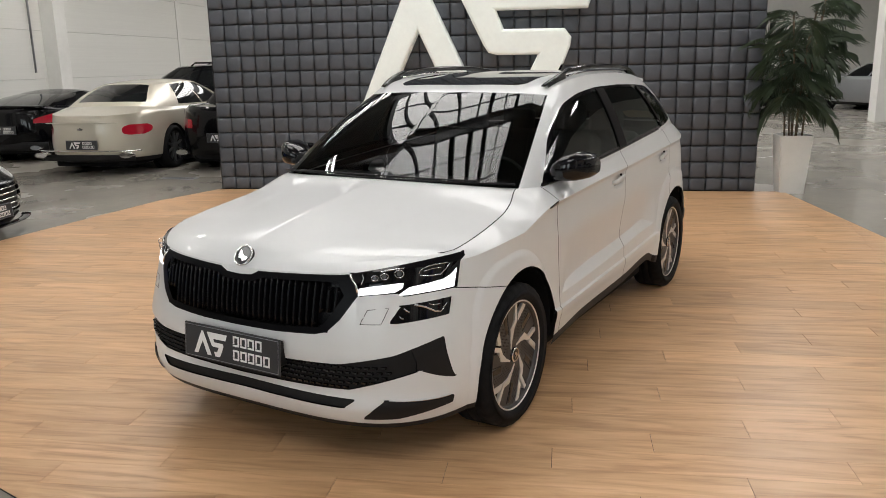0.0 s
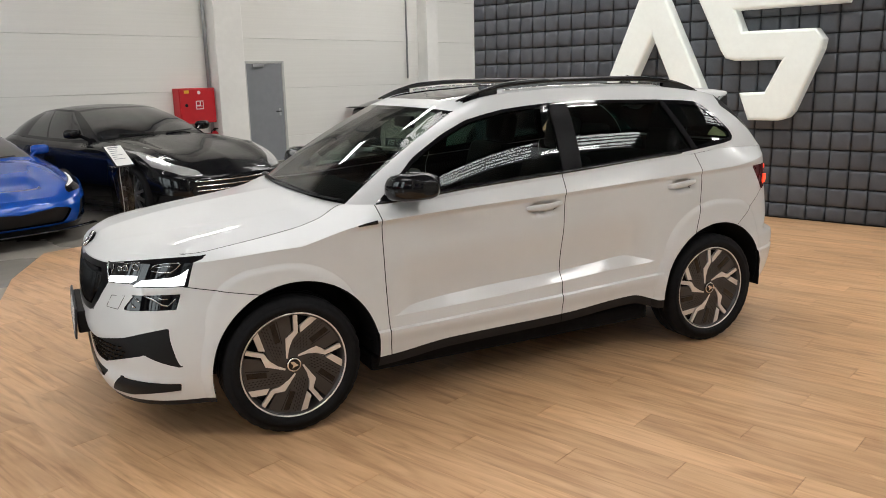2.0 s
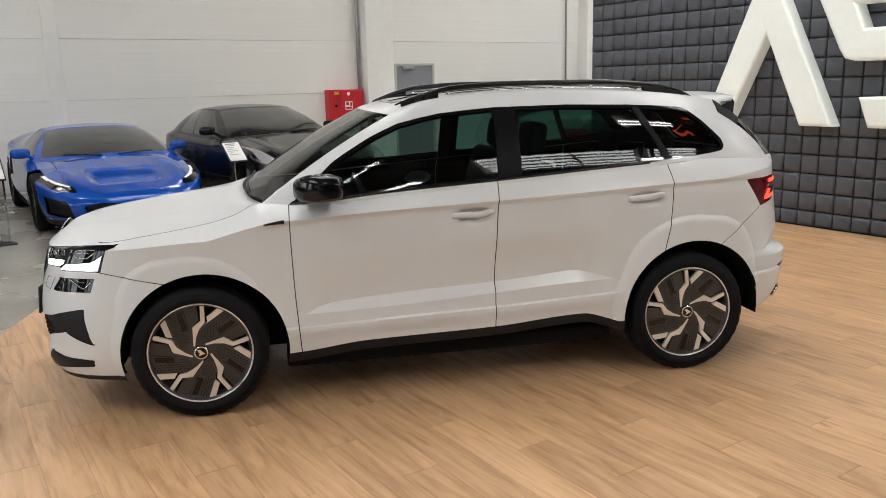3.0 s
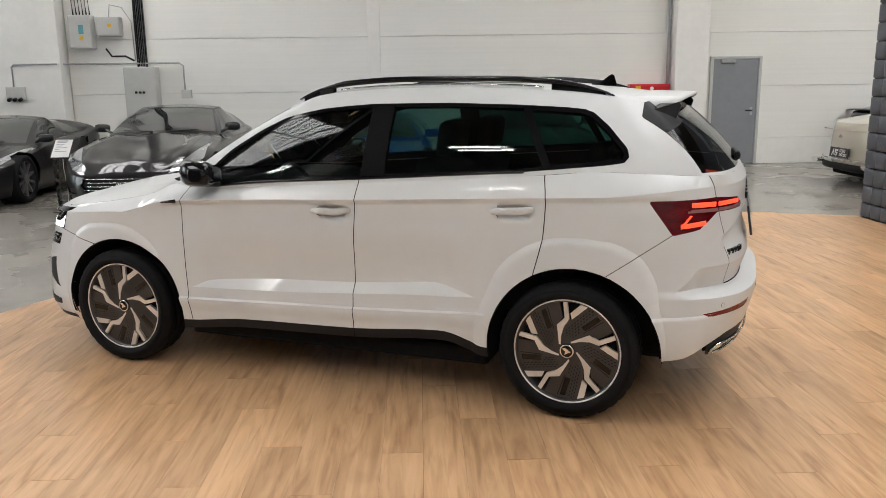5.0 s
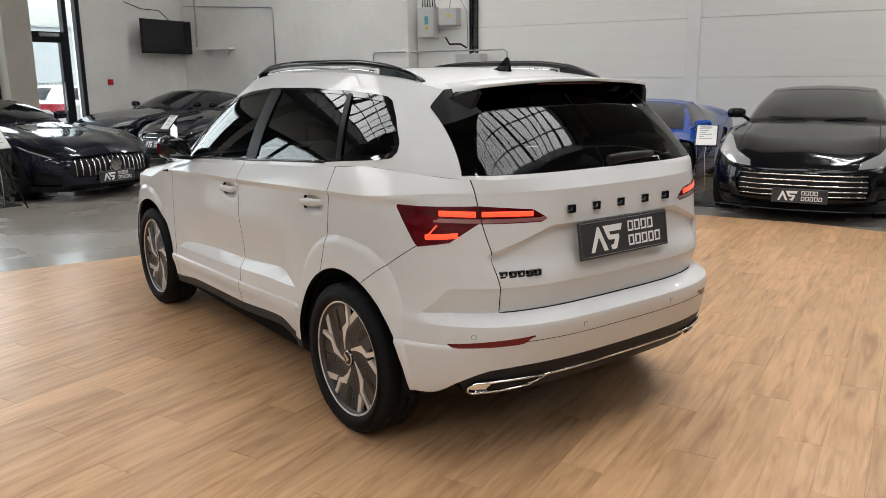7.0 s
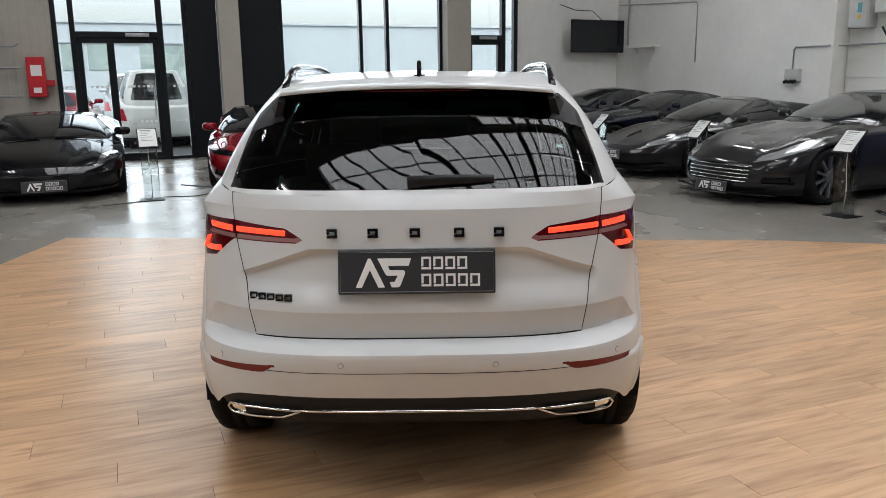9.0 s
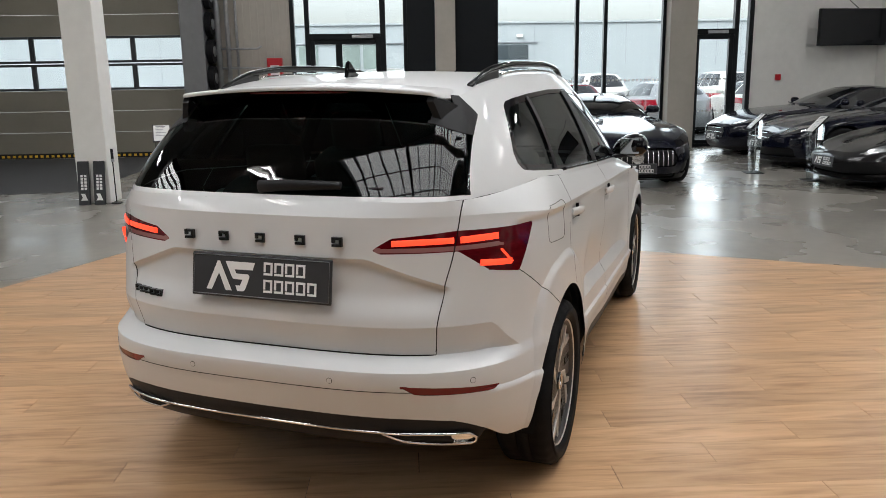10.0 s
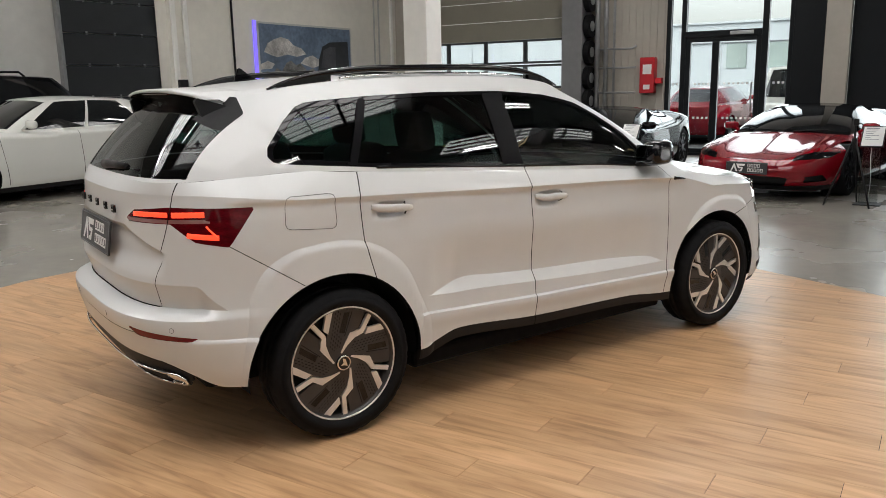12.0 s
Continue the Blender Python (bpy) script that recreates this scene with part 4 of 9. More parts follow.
def body_shell(s, n_front=44, n_side=110, n_rear=44, rows=84, top_rows=7, glass_rows=26):
    """The painted shell and glass of a car, out of tables of its outline (see the car's own numbers)."""
    sh = Shell()
    xf, xr, wz = hermite(*zip(*s["front"])), hermite(*zip(*s["rear"])), hermite(*zip(*s["width"]))
    nf, nr = hermite(*zip(*s["round_front"])), hermite(*zip(*s["round_rear"]))
    xa, xb = s["xa"], s["xb"]
    loop = np.array(s["loop"], float)
    ang_f = lambda p: np.degrees(np.arctan2(p[:, 1], p[:, 0] - xa))
    ang_r = lambda p: np.degrees(np.arctan2(p[:, 1], xb - p[:, 0]))
    F = loop[loop[:, 0] >= xa - 1e-6]
    S = loop[(loop[:, 0] <= xa + 0.3) & (loop[:, 0] >= xb - 0.3)]
    R = loop[loop[:, 0] <= xb + 1e-6]
    ends = hermite(S[:, 0], S)
    fa, ra = ends(np.array([xa]))[0], ends(np.array([xb]))[0]
    fa[0], ra[0] = xa, xb
    F = np.concatenate([F[F[:, 0] > xa + 1e-3], [fa]])
    R = np.concatenate([[ra], R[R[:, 0] < xb - 1e-3]])
    Ff, Rf = hermite(ang_f(F), F), hermite(ang_r(R)[::-1], R[::-1])
    ph = np.linspace(0, 90, n_front)
    Lf = Ff(ph)
    Lf[0, 1] = 0
    xs = np.linspace(xa, xb, n_side)[1:]
    Ls = ends(xs)
    Ls[:, 0] = xs
    phr = np.linspace(90, 0, n_rear)[1:]
    Lr = Rf(phr)
    Lr[-1, 1] = 0
    L = np.concatenate([Lf, Ls, Lr])
    n = len(L)
    kind = np.array([0] * n_front + [1] * (n_side - 1) + [2] * (n_rear - 1))
    par = np.concatenate([np.radians(ph), xs, np.radians(phr)])

    def contour(z):
        """The plan outline, each column at its own height z."""
        P = np.zeros((n, 3))
        P[:, 2] = z
        W = wz(z)
        for k, (A, ex, x0, sg) in {0: (xf(z) - xa, nf(z), xa, 1), 2: (xb - xr(z), nr(z), xb, -1)}.items():
            m = kind == k
            c, q = np.abs(np.cos(par[m])), np.abs(np.sin(par[m]))
            Bm, Am, em = W[m], A[m], ex[m]
            r = ((c / Am) ** em + (q / Bm) ** em) ** (-1 / em)
            P[m, 0], P[m, 1] = x0 + sg * r * c, r * q
        m = kind == 1
        P[m, 0], P[m, 1] = par[m], W[m]
        P[:, 1] *= np.where(np.arange(n) % (n - 1) == 0, 0, 1)
        return s["shape"](P) if "shape" in s else P

    zsh = s["shoulder"](L, kind)
    zb = s["bottom"]
    G = []
    for k in range(rows):
        t = k / (rows - 1)
        G.append(contour(zb + (zsh - zb) * t))
    P0 = G[-1]
    mid = P0 + (L - P0) * np.array(s.get("shoulder_round", (0.44, 0.44, 0.56)))
    for k in range(1, top_rows + 1):
        t = k / top_rows
        G.append((1 - t) ** 2 * P0 + 2 * t * (1 - t) * mid + t * t * L)
    G = np.array(G)
    sh.grid(G, (lambda r, c: "tub_top" if r >= rows - 1 else "tub") if s.get("sharp") else "tub", True, True)
    # bonnet
    i_c = int(np.argmin(np.abs(ph - s["corner"])))
    side = L[i_c:]
    stop = int(np.argmin(np.linalg.norm(side - np.array(s["cowl"][-1]), axis=1)))
    edge = side[:stop + 1]
    nu, nv = s.get("grid_bonnet", (30, 40))
    c0, d1 = along(Lf[:i_c + 1], nu), along(edge, nv)
    cowl = list(s["cowl"])
    cowl[-1] = tuple(edge[-1])
    c1, d0 = along(cowl, nu), along([tuple(L[0])] + list(s["bonnet"]) + [tuple(cowl[0])], nv)
    B = coons(c0, c1, d0, d1)
    B[:, 0, 1] = 0
    if "bonnet_shape" in s:
        B = s["bonnet_shape"](B, np.linspace(0, 1, nu)[None, :], np.linspace(0, 1, nv)[:, None])
    sh.grid(B, "bonnet", True, False)
    if "boot" in s:
        j_c = n - 1 - int(np.argmin(np.abs(phr[::-1] - s["corner"])))
        side = L[:j_c + 1][::-1]
        stop = int(np.argmin(np.linalg.norm(side - np.array(s["boot_cowl"][-1]), axis=1)))
        edge_r = side[:stop + 1]
        bc = list(s["boot_cowl"])
        bc[-1] = tuple(edge_r[-1])
        B = coons(along(L[j_c:][::-1], nu), along(bc, nu), along([tuple(L[-1])] + list(s["boot"]) + [tuple(bc[0])], nv), along(edge_r, nv))
        B[:, 0, 1] = 0
        sh.grid(B, "boot", True, False, flip=True)
    # greenhouse
    m1, m2, m3 = s.get("grid_cabin", (26, 100, 26))
    base = np.concatenate([along(cowl, m1), along([tuple(edge[-1])] + list(s["belt"]), m2)[1:], along([s["belt"][-1]] + list(s["tail"]), m3)[1:]])
    top = np.concatenate([along(s["top_front"], m1), along([s["top_front"][-1]] + list(s["top_side"]), m2)[1:], along([s["top_side"][-1]] + list(s["top_rear"]), m3)[1:]])
    N = len(base)
    tan = np.gradient(base + top, axis=0)
    out = np.cross(tan, top - base)
    out /= np.linalg.norm(out, axis=1, keepdims=True)
    H = []
    for k in range(glass_rows):
        t = k / (glass_rows - 1)
        H.append(base + (top - base) * t + out * (4 * s["bulge"] * t * (1 - t)))
    H = np.array(H)
    H[:, 0, 1] = H[:, -1, 1] = 0
    lo, hi = s.get("screen_rows", (0.06, 0.95))
    rl, rh = s.get("rear_rows", (0.05, 0.86))

    def zone(r, c):
        t = (r + 0.5) / (glass_rows - 1)
        if "side_glass" in s and lo < t < hi:
            for a, b in s["side_glass"]:
                if m1 + a * m2 <= c < m1 + b * m2:
                    return "side_glass"
        if c < m1 - 1 and (lo if not s.get("sharp") else -1) < t < hi:
            return "windscreen"
        if c >= m1 + m2 - 1 + 1 and rl < t < rh:
            return "rear_window"
        return "cabin"
    sh.grid(H, zone, True, True)
    # roof
    TF, TS, TR = top[:m1], top[m1 - 1:m1 + m2 - 1], top[m1 + m2 - 2:]
    nr_ = s.get("grid_roof", 60)
    mid_line = along([tuple(TF[0])] + list(s["roof"]) + [tuple(TR[-1])], nr_)
    sd = along(TS, nr_)
    Rg = coons(TF, TR[::-1], mid_line, sd)
    sh.grid(Rg, "roof", True, False)
    sh.loop_curve, sh.top_curve, sh.base_curve = L, top, base
    return sh

# ---- the white car: its outline in metres, x forward, y to its left ----
def smooth01(t):
    t = np.clip(t, 0, 1)
    return t * t * (3 - 2 * t)


LOW_LINE = hermite([0.92, 0.81, 0.545, 0.236, -0.22, -0.566, -0.78, -0.86], [0.490, 0.495, 0.501, 0.511, 0.535, 0.556, 0.562, 0.567])
LEDGE = hermite([0.92, 0.813, 0.693, 0.545, 0.237, -0.086, -0.424, -0.634, -0.78, -0.86], [0.490, 0.495, 0.535, 0.551, 0.572, 0.583, 0.603, 0.620, 0.590, 0.567])
SILL_LINE = hermite([0.95, 0.554, 0.246, -0.209, -0.554, -0.95], [0.433, 0.443, 0.453, 0.464, 0.479, 0.495])
FLARE = hermite([-20, 26, 43, 56, 67, 75, 100, 125, 150, 200], [0.46, 0.493, 0.556, 0.586, 0.581, 0.565, 0.545, 0.51, 0.455, 0.44])
UNDERCUT = hermite([0, 0.74, 0.757, 0.80, 0.856, 0.95], [0.755, 0.754, 0.752, 0.695, 0.617, 0.50])
BUMPER_RIDGE = lambda x: 0.540 - 0.045 * (x + 1.90)
SHOULDER = hermite([1.25, 0.932, 0.85, 0.348, -0.276, -1.25, -1.59, -1.80], [0.90, 0.974, 0.980, 1.005, 1.027, 1.069, 1.082, 1.088])
side_only = lambda p, f: np.where((p[:, 1] > 0.5) & (np.abs(p[:, 0]) < 0.92), f, 1.0)


def flare_edge(p, x, sg, k):
    """Distance outside the edge of a flared arch."""
    a = np.degrees(np.arctan2(p[:, 2] - 0.335, sg * (p[:, 0] - x)))
    return np.where(p[:, 1] > 0.45, np.hypot(p[:, 0] - x, p[:, 2] - 0.335) - k * FLARE(a), 1.0)


def suv_shape(P):
    """Flared arches, the ledge above the sill, the rear bumper's shelf and the plate recess."""
    P = P.copy()
    x, z = P[:, 0].copy(), P[:, 2].copy()
    y = np.abs(P[:, 1])
    flare = sum(0.011 * smooth01(-flare_edge(P, cx, sg, k) / 0.030) + 0.011 * np.clip(-flare_edge(P, cx, sg, k) / 0.14, 0, 1) for cx, sg, k in ((XW, 1, 0.90), (-1.30, -1, 1.0)))
    lo, hi, sl = LOW_LINE(x), LEDGE(x), SILL_LINE(x)
    deep = 0.031 * np.clip((hi - lo) / 0.05, 0, 1)
    ledge = deep * np.where(z < hi, np.clip((z - lo) / np.maximum(hi - lo, 1e-4), 0, 1), 1 - smooth01((z - hi) / 0.28))
    sill_step = 0.011 * np.where(z > sl, 0, np.minimum(np.clip((sl - z) / 0.009, 0, 1), 1 - 0.8 * smooth01((sl - 0.02 - z) / 0.07)))
    cup = sum(0.024 * np.exp(-((x - cx) / 0.066) ** 4 - ((z - cz) / 0.032) ** 4) for cx, cz in ((-0.105, 0.950), (-1.065, 0.992)))
    # the flank tucks in sharply under the shoulder crease and swells out again below
    under = SHOULDER(x) - z
    tuck = 0.012 * np.where(under > 0, smooth01(under / 0.026) * (1 - smooth01((under - 0.026) / 0.20)), 0) * smooth01((1.02 - x) / 0.14) * smooth01((x + 1.80) / 0.10)
    mid = np.abs(x) < 0.93
    # ridge that carries the reflector's line round to the rear arch
    below = BUMPER_RIDGE(x) - z
    ridge = 0.009 * np.where(below > 0, smooth01(below / 0.010) * (1 - 0.7 * smooth01((below - 0.02) / 0.10)), 0) * (x < -1.60)
    P[:, 1] += np.where(y > 0.5, flare - cup - tuck + ridge * smooth01((y - 0.72) / 0.08) + np.where(mid, sill_step - ledge, 0), 0)
    # shelf of the rear bumper: the tailgate turns in above it
    zc = UNDERCUT(y)
    sc = np.clip((zc - 0.652) / 0.08, 0, 1)
    cut_in = 0.038 * np.where(z > 0.652, np.clip((zc - z) / np.maximum(zc - 0.652, 1e-3), 0, 1) * sc, np.clip((z - 0.617) / 0.035, 0, 1) * sc)
    nx, ny = (np.maximum(-1.25 - x, 0) / 0.88) ** 2.3, (y / 0.9) ** 2.3
    ln = np.maximum(np.hypot(nx, ny), 1e-6)
    back = x < -1.5
    P[:, 0] += np.where(back, cut_in * nx / ln, 0)
    P[:, 1] -= np.where(back, cut_in * ny / ln * np.sign(P[:, 1]), 0)
    # plate recess in the tailgate
    edge = np.where(y < 0.376, 0.98, 0.98 - 0.36 * (y - 0.376))
    P[:, 0] += np.where(x < -1.75, 0.022 * smooth01((edge - z) / 0.022) * smooth01((z - 0.77) / 0.10) * smooth01((0.64 - y) / 0.03), 0)
    return P


XW = 1.319
rear_only = lambda p, f: np.where(p[:, 0] < -1.5, f, 1.0)
CREASES = [
    lambda p: side_only(p, p[:, 2] - LOW_LINE(p[:, 0])),
    lambda p: side_only(p, p[:, 2] - LEDGE(p[:, 0])),
    lambda p: side_only(p, p[:, 2] - SILL_LINE(p[:, 0])),
    lambda p: side_only(p, p[:, 2] - SILL_LINE(p[:, 0]) + 0.009),
    lambda p: flare_edge(p, XW, 1, 0.90),
    lambda p: flare_edge(p, -1.30, -1, 1.0),
    lambda p: rear_only(p, p[:, 2] - UNDERCUT(np.abs(p[:, 1]))),
    lambda p: np.where((p[:, 0] < -1.60) & (p[:, 1] > 0.72), p[:, 2] - BUMPER_RIDGE(p[:, 0]), 1.0),
    lambda p: rear_only(p, p[:, 2] - 0.652),
    lambda p: rear_only(p, p[:, 2] - 0.617),
    lambda p: rear_only(p, p[:, 2] - np.where(p[:, 1] < 0.376, 0.98, 0.98 - 0.36 * (p[:, 1] - 0.376))),
]


def suv_shoulder(L, kind):
    z = np.where(kind == 1, SHOULDER(L[:, 0]), 0)
    z = np.where(kind == 0, np.minimum(L[:, 2] - 0.03, 0.872 + 0.028 * smooth01((1.75 - L[:, 0]) / 0.5)), z)
    return np.where(kind == 2, np.maximum(SHOULDER(L[:, 0]), 1.069 + 0.046 * smooth01((-1.3 - L[:, 0]) / 0.6)), z)


def bonnet_folds(B, u, v):
    """Two folds that run from the badge to the screen pillars."""
    B = B.copy()
    line = 0.34 + 0.34 * v
    B[..., 2] += 0.003 * np.clip((u - line) / 0.06, 0, 1) * np.sin(np.pi * np.clip(v, 0, 1)) ** 0.5 * np.clip((1 - u) / 0.25, 0, 1)
    return B


SUV = dict(
    front=[(0.20, 2.10), (0.27, 2.145), (0.32, 2.16), (0.38, 2.15), (0.45, 2.16), (0.55, 2.175), (0.66, 2.17), (0.78, 2.15), (0.85, 2.13), (0.90, 2.11)],
    rear=[(0.20, -1.98), (0.30, -2.03), (0.36, -2.08), (0.43, -2.115), (0.52, -2.14), (0.58, -2.155), (0.612, -2.157), (0.619, -2.155), (0.650, -2.112), (0.656, -2.108), (0.72, -2.106), (0.765, -2.104), (0.86, -2.095), (1.0, -2.08), (1.12, -2.075)],
    width=[(0.20, 0.86), (0.28, 0.885), (0.36, 0.897), (0.43, 0.902), (0.50, 0.899), (0.60, 0.897), (0.75, 0.893), (0.9, 0.895), (1.0, 0.899), (1.12, 0.885)],
    round_front=[(0.2, 3.8), (0.45, 3.6), (0.7, 3.0), (0.9, 2.7)],
    round_rear=[(0.2, 3.6), (0.5, 3.6), (0.65, 3.4), (0.8, 3.2), (1.1, 3.0)],
    xa=1.25, xb=-1.25, bottom=0.20, corner=42,
    loop=[(2.105, 0, 0.872), (2.085, 0.25, 0.880), (2.03, 0.45, 0.888), (1.90, 0.64, 0.896), (1.80, 0.735, 0.900), (1.70, 0.79, 0.905), (1.55, 0.80, 0.925), (1.40, 0.795, 0.945), (1.25, 0.785, 0.968),
          (1.12, 0.765, 1.000), (0.985, 0.735, 1.052), (0.90, 0.775, 1.048), (0.75, 0.815, 1.044), (0.6, 0.835, 1.050), (0.3, 0.848, 1.070), (-0.25, 0.850, 1.105), (-0.8, 0.847, 1.140), (-1.1, 0.840, 1.160),
          (-1.43, 0.815, 1.185), (-1.7, 0.765, 1.175), (-1.89, 0.685, 1.165), (-1.97, 0.60, 1.163), (-2.025, 0.40, 1.163), (-2.04, 0.2, 1.163), (-2.043, 0, 1.163)],
    sharp=True, bonnet_shape=bonnet_folds, grid_bonnet=(44, 44), shoulder_round=(0.47, 0.47, 0.55), screen_rows=(0.06, 0.97), shoulder=suv_shoulder,
    cowl=[(1.09, 0, 1.072), (1.075, 0.3, 1.068), (1.04, 0.55, 1.060), (0.985, 0.735, 1.052)],
    bonnet=[(2.04, 0, 0.922), (1.9, 0, 0.962), (1.7, 0, 1.000), (1.4, 0, 1.040)],
    belt=[(0.90, 0.775, 1.048), (0.75, 0.815, 1.044), (0.6, 0.835, 1.050), (0.3, 0.848, 1.070), (-0.25, 0.850, 1.105), (-0.8, 0.847, 1.140), (-1.1, 0.840, 1.160), (-1.43, 0.815, 1.185), (-1.7, 0.765, 1.175), (-1.89, 0.685, 1.165)],
    tail=[(-1.97, 0.60, 1.163), (-2.025, 0.40, 1.163), (-2.04, 0.2, 1.163), (-2.043, 0, 1.163)],
    top_front=[(0.37, 0, 1.500), (0.355, 0.3, 1.497), (0.32, 0.48, 1.490), (0.27, 0.585, 1.480)],
    top_side=[(0.1, 0.610, 1.536), (-0.2, 0.618, 1.565), (-0.5, 0.618, 1.572), (-0.9, 0.608, 1.567), (-1.2, 0.594, 1.549), (-1.45, 0.573, 1.520), (-1.6, 0.55, 1.492)],
    top_rear=[(-1.65, 0.48, 1.500), (-1.69, 0.25, 1.510), (-1.70, 0, 1.513)],
    roof=[(0.2, 0, 1.535), (0, 0, 1.565), (-0.4, 0, 1.592), (-0.8, 0, 1.595), (-1.2, 0, 1.580), (-1.5, 0, 1.550)],
    bulge=0.022, grid_cabin=(36, 120, 36),
)
car = body_shell(SUV, n_front=84, n_side=120, n_rear=72, rows=104, glass_rows=34)
car.settle(suv_shape, CREASES)


def front_x(y, z):
    """How far forward the front reaches at a width and height."""
    A = float(hermite(*zip(*SUV["front"]))(z)) - SUV["xa"]
    W, e = float(hermite(*zip(*SUV["width"]))(z)), float(hermite(*zip(*SUV["round_front"]))(z))
    return SUV["xa"] + A * max(1 - (abs(y) / W) ** e, 1e-6) ** (1 / e)


def rear_x(y, z):
    """How far back the tail reaches at a width and height."""
    A = SUV["xb"] - float(hermite(*zip(*SUV["rear"]))(z))
    W, e = float(hermite(*zip(*SUV["width"]))(z)), float(hermite(*zip(*SUV["round_rear"]))(z))
    return SUV["xb"] - A * max(1 - (abs(y) / W) ** e, 1e-6) ** (1 / e)


def tail_point(angle, z, s, out):
    """A place of the rear corner, by its bearing in degrees and height, a little outside the shell."""
    A = SUV["xb"] - float(hermite(*zip(*SUV["rear"]))(z))
    W, e = float(hermite(*zip(*SUV["width"]))(z)), float(hermite(*zip(*SUV["round_rear"]))(z))
    c, q = math.cos(math.radians(angle)), math.sin(math.radians(angle))
    r = ((c / A) ** e + (q / W) ** e) ** (-1 / e) + out
    return (SUV["xb"] - r * c, r * q * s, z)

# ---- the white car: panels, lamps, glass ----
ang_rear = lambda p: np.arctan2(np.abs(p[:, 1]), np.maximum(-1.25 - p[:, 0], 1e-4))


def by_angle(poly):
    """An outline in degrees round the rear corner and height."""
    f = poly_sdf([(math.radians(a) * 0.85, z) for a, z in poly], 0, 1)
    return lambda p: np.where(p[:, 0] < -1.45, f(np.stack([ang_rear(p) * 0.85, p[:, 2]], axis=1)), 1.0)


def in_front(poly):
    f = poly_sdf(poly, 1, 2)
    return lambda p: np.where(p[:, 0] > 1.4, f(p), 1.0)


def circle_xz(x, z, r):
    return lambda p: np.where(p[:, 1] > 0.5, np.hypot(p[:, 0] - x, p[:, 2] - z) - r, 1.0)


TUB = {"tub"}
ARCHES = ((1.290, 0.408), (-1.342, 0.412))
for arch_x, arch_r in ARCHES:
    car.label("arch", circle_xz(arch_x, 0.335, arch_r), TUB)
# lamps and openings of the front
car.label("headlight", in_front([(0.515, 0.856), (0.662, 0.878), (0.754, 0.891), (0.812, 0.898), (0.828, 0.884), (0.830, 0.767), (0.768, 0.766), (0.707, 0.762), (0.680, 0.776), (0.60, 0.773), (0.555, 0.769), (0.549, 0.80)]), TUB)
GRILLE = [(-0.01, 0.816), (0.07, 0.820), (0.105, 0.838), (0.3, 0.846), (0.512, 0.852), (0.551, 0.80), (0.556, 0.772), (0.50, 0.68), (0.45, 0.630), (0.40, 0.617), (0.2, 0.606), (-0.01, 0.603)]
car.label("grille_frame", in_front(GRILLE), TUB)
car.label("grille_hole", in_front([(-0.01, 0.792), (0.09, 0.795), (0.12, 0.812), (0.3, 0.820), (0.47, 0.824), (0.505, 0.772), (0.455, 0.688), (0.42, 0.648), (0.2, 0.634), (-0.01, 0.631)]), {"grille_frame"})
car.label("intake", in_front([(-0.01, 0.488), (0.5, 0.503), (0.70, 0.540), (0.822, 0.588), (0.852, 0.405), (0.775, 0.465), (0.53, 0.392), (-0.01, 0.380)]), TUB)
car.label("fang", in_front([(0.735, 0.60), (0.86, 0.60), (0.86, 0.39), (0.765, 0.46), (0.765, 0.50)]), {"intake"})
car.label("lip_slot", in_front([(-0.01, 0.363), (0.486, 0.356), (0.560, 0.354), (0.505, 0.313), (-0.01, 0.320)]), TUB)
car.label("skirt_corner", in_front([(0.575, 0.27), (0.665, 0.352), (0.71, 0.347), (0.846, 0.331), (0.840, 0.298), (0.70, 0.27)]), TUB)
car.label("fog_lamp", in_front([(0.670, 0.664), (0.700, 0.729), (0.821, 0.736), (0.823, 0.668), (0.692, 0.660)]), TUB)
# lamps of the rear
car.label("tail_lamp", by_angle([(63.7, 1.062), (57.4, 0.906), (49.6, 0.928), (43.2, 1.000), (27.4, 0.996), (26.2, 1.010), (30.2, 1.048), (43.0, 1.068)]), TUB)
car.label("tail_clear", by_angle([(52.4, 1.021), (27.0, 1.014), (26.6, 1.000), (43.0, 1.003), (53.0, 1.006)]), {"tail_lamp"})
car.label("reflector", by_angle([(30.2, 0.573), (40, 0.562), (50.0, 0.547), (48.0, 0.532), (33.2, 0.541)]), TUB)
# black lower trim
rear_low = hermite([0, 0.5, 0.65, 0.69, 0.75, 0.805, 0.847, 0.95], [0.444, 0.448, 0.438, 0.425, 0.385, 0.325, 0.320, 0.318])
car.label("diffuser", lambda p: np.where(p[:, 0] < -1.5, p[:, 2] - rear_low(np.abs(p[:, 1])), 1.0), TUB)
sill = hermite([-0.90, -0.86, -0.69, -0.2, 0.49, 0.80, 0.92], [0.322, 0.335, 0.382, 0.349, 0.333, 0.300, 0.292])
car.label("sill_trim", lambda p: np.where(np.abs(p[:, 0]) < 1.0, p[:, 2] - sill(p[:, 0]), 1.0), TUB)
car.label("removed", lambda p: np.where(np.abs(p[:, 0]) < 1.0, p[:, 2] - sill(p[:, 0]) + 0.05, 1.0), {"sill_trim"})
low_edge = hermite([0, 0.40, 0.66, 0.71, 0.755, 0.805, 0.847, 0.95], [0.318, 0.318, 0.318, 0.33, 0.384, 0.326, 0.321, 0.319])
car.label("removed", lambda p: np.where(p[:, 0] < -1.5, p[:, 2] - low_edge(np.abs(p[:, 1])), 1.0), {"diffuser"})
car.label("under_lip", lambda p: np.where(p[:, 0] > 1.3, p[:, 2] - 0.244, 1.0), TUB)
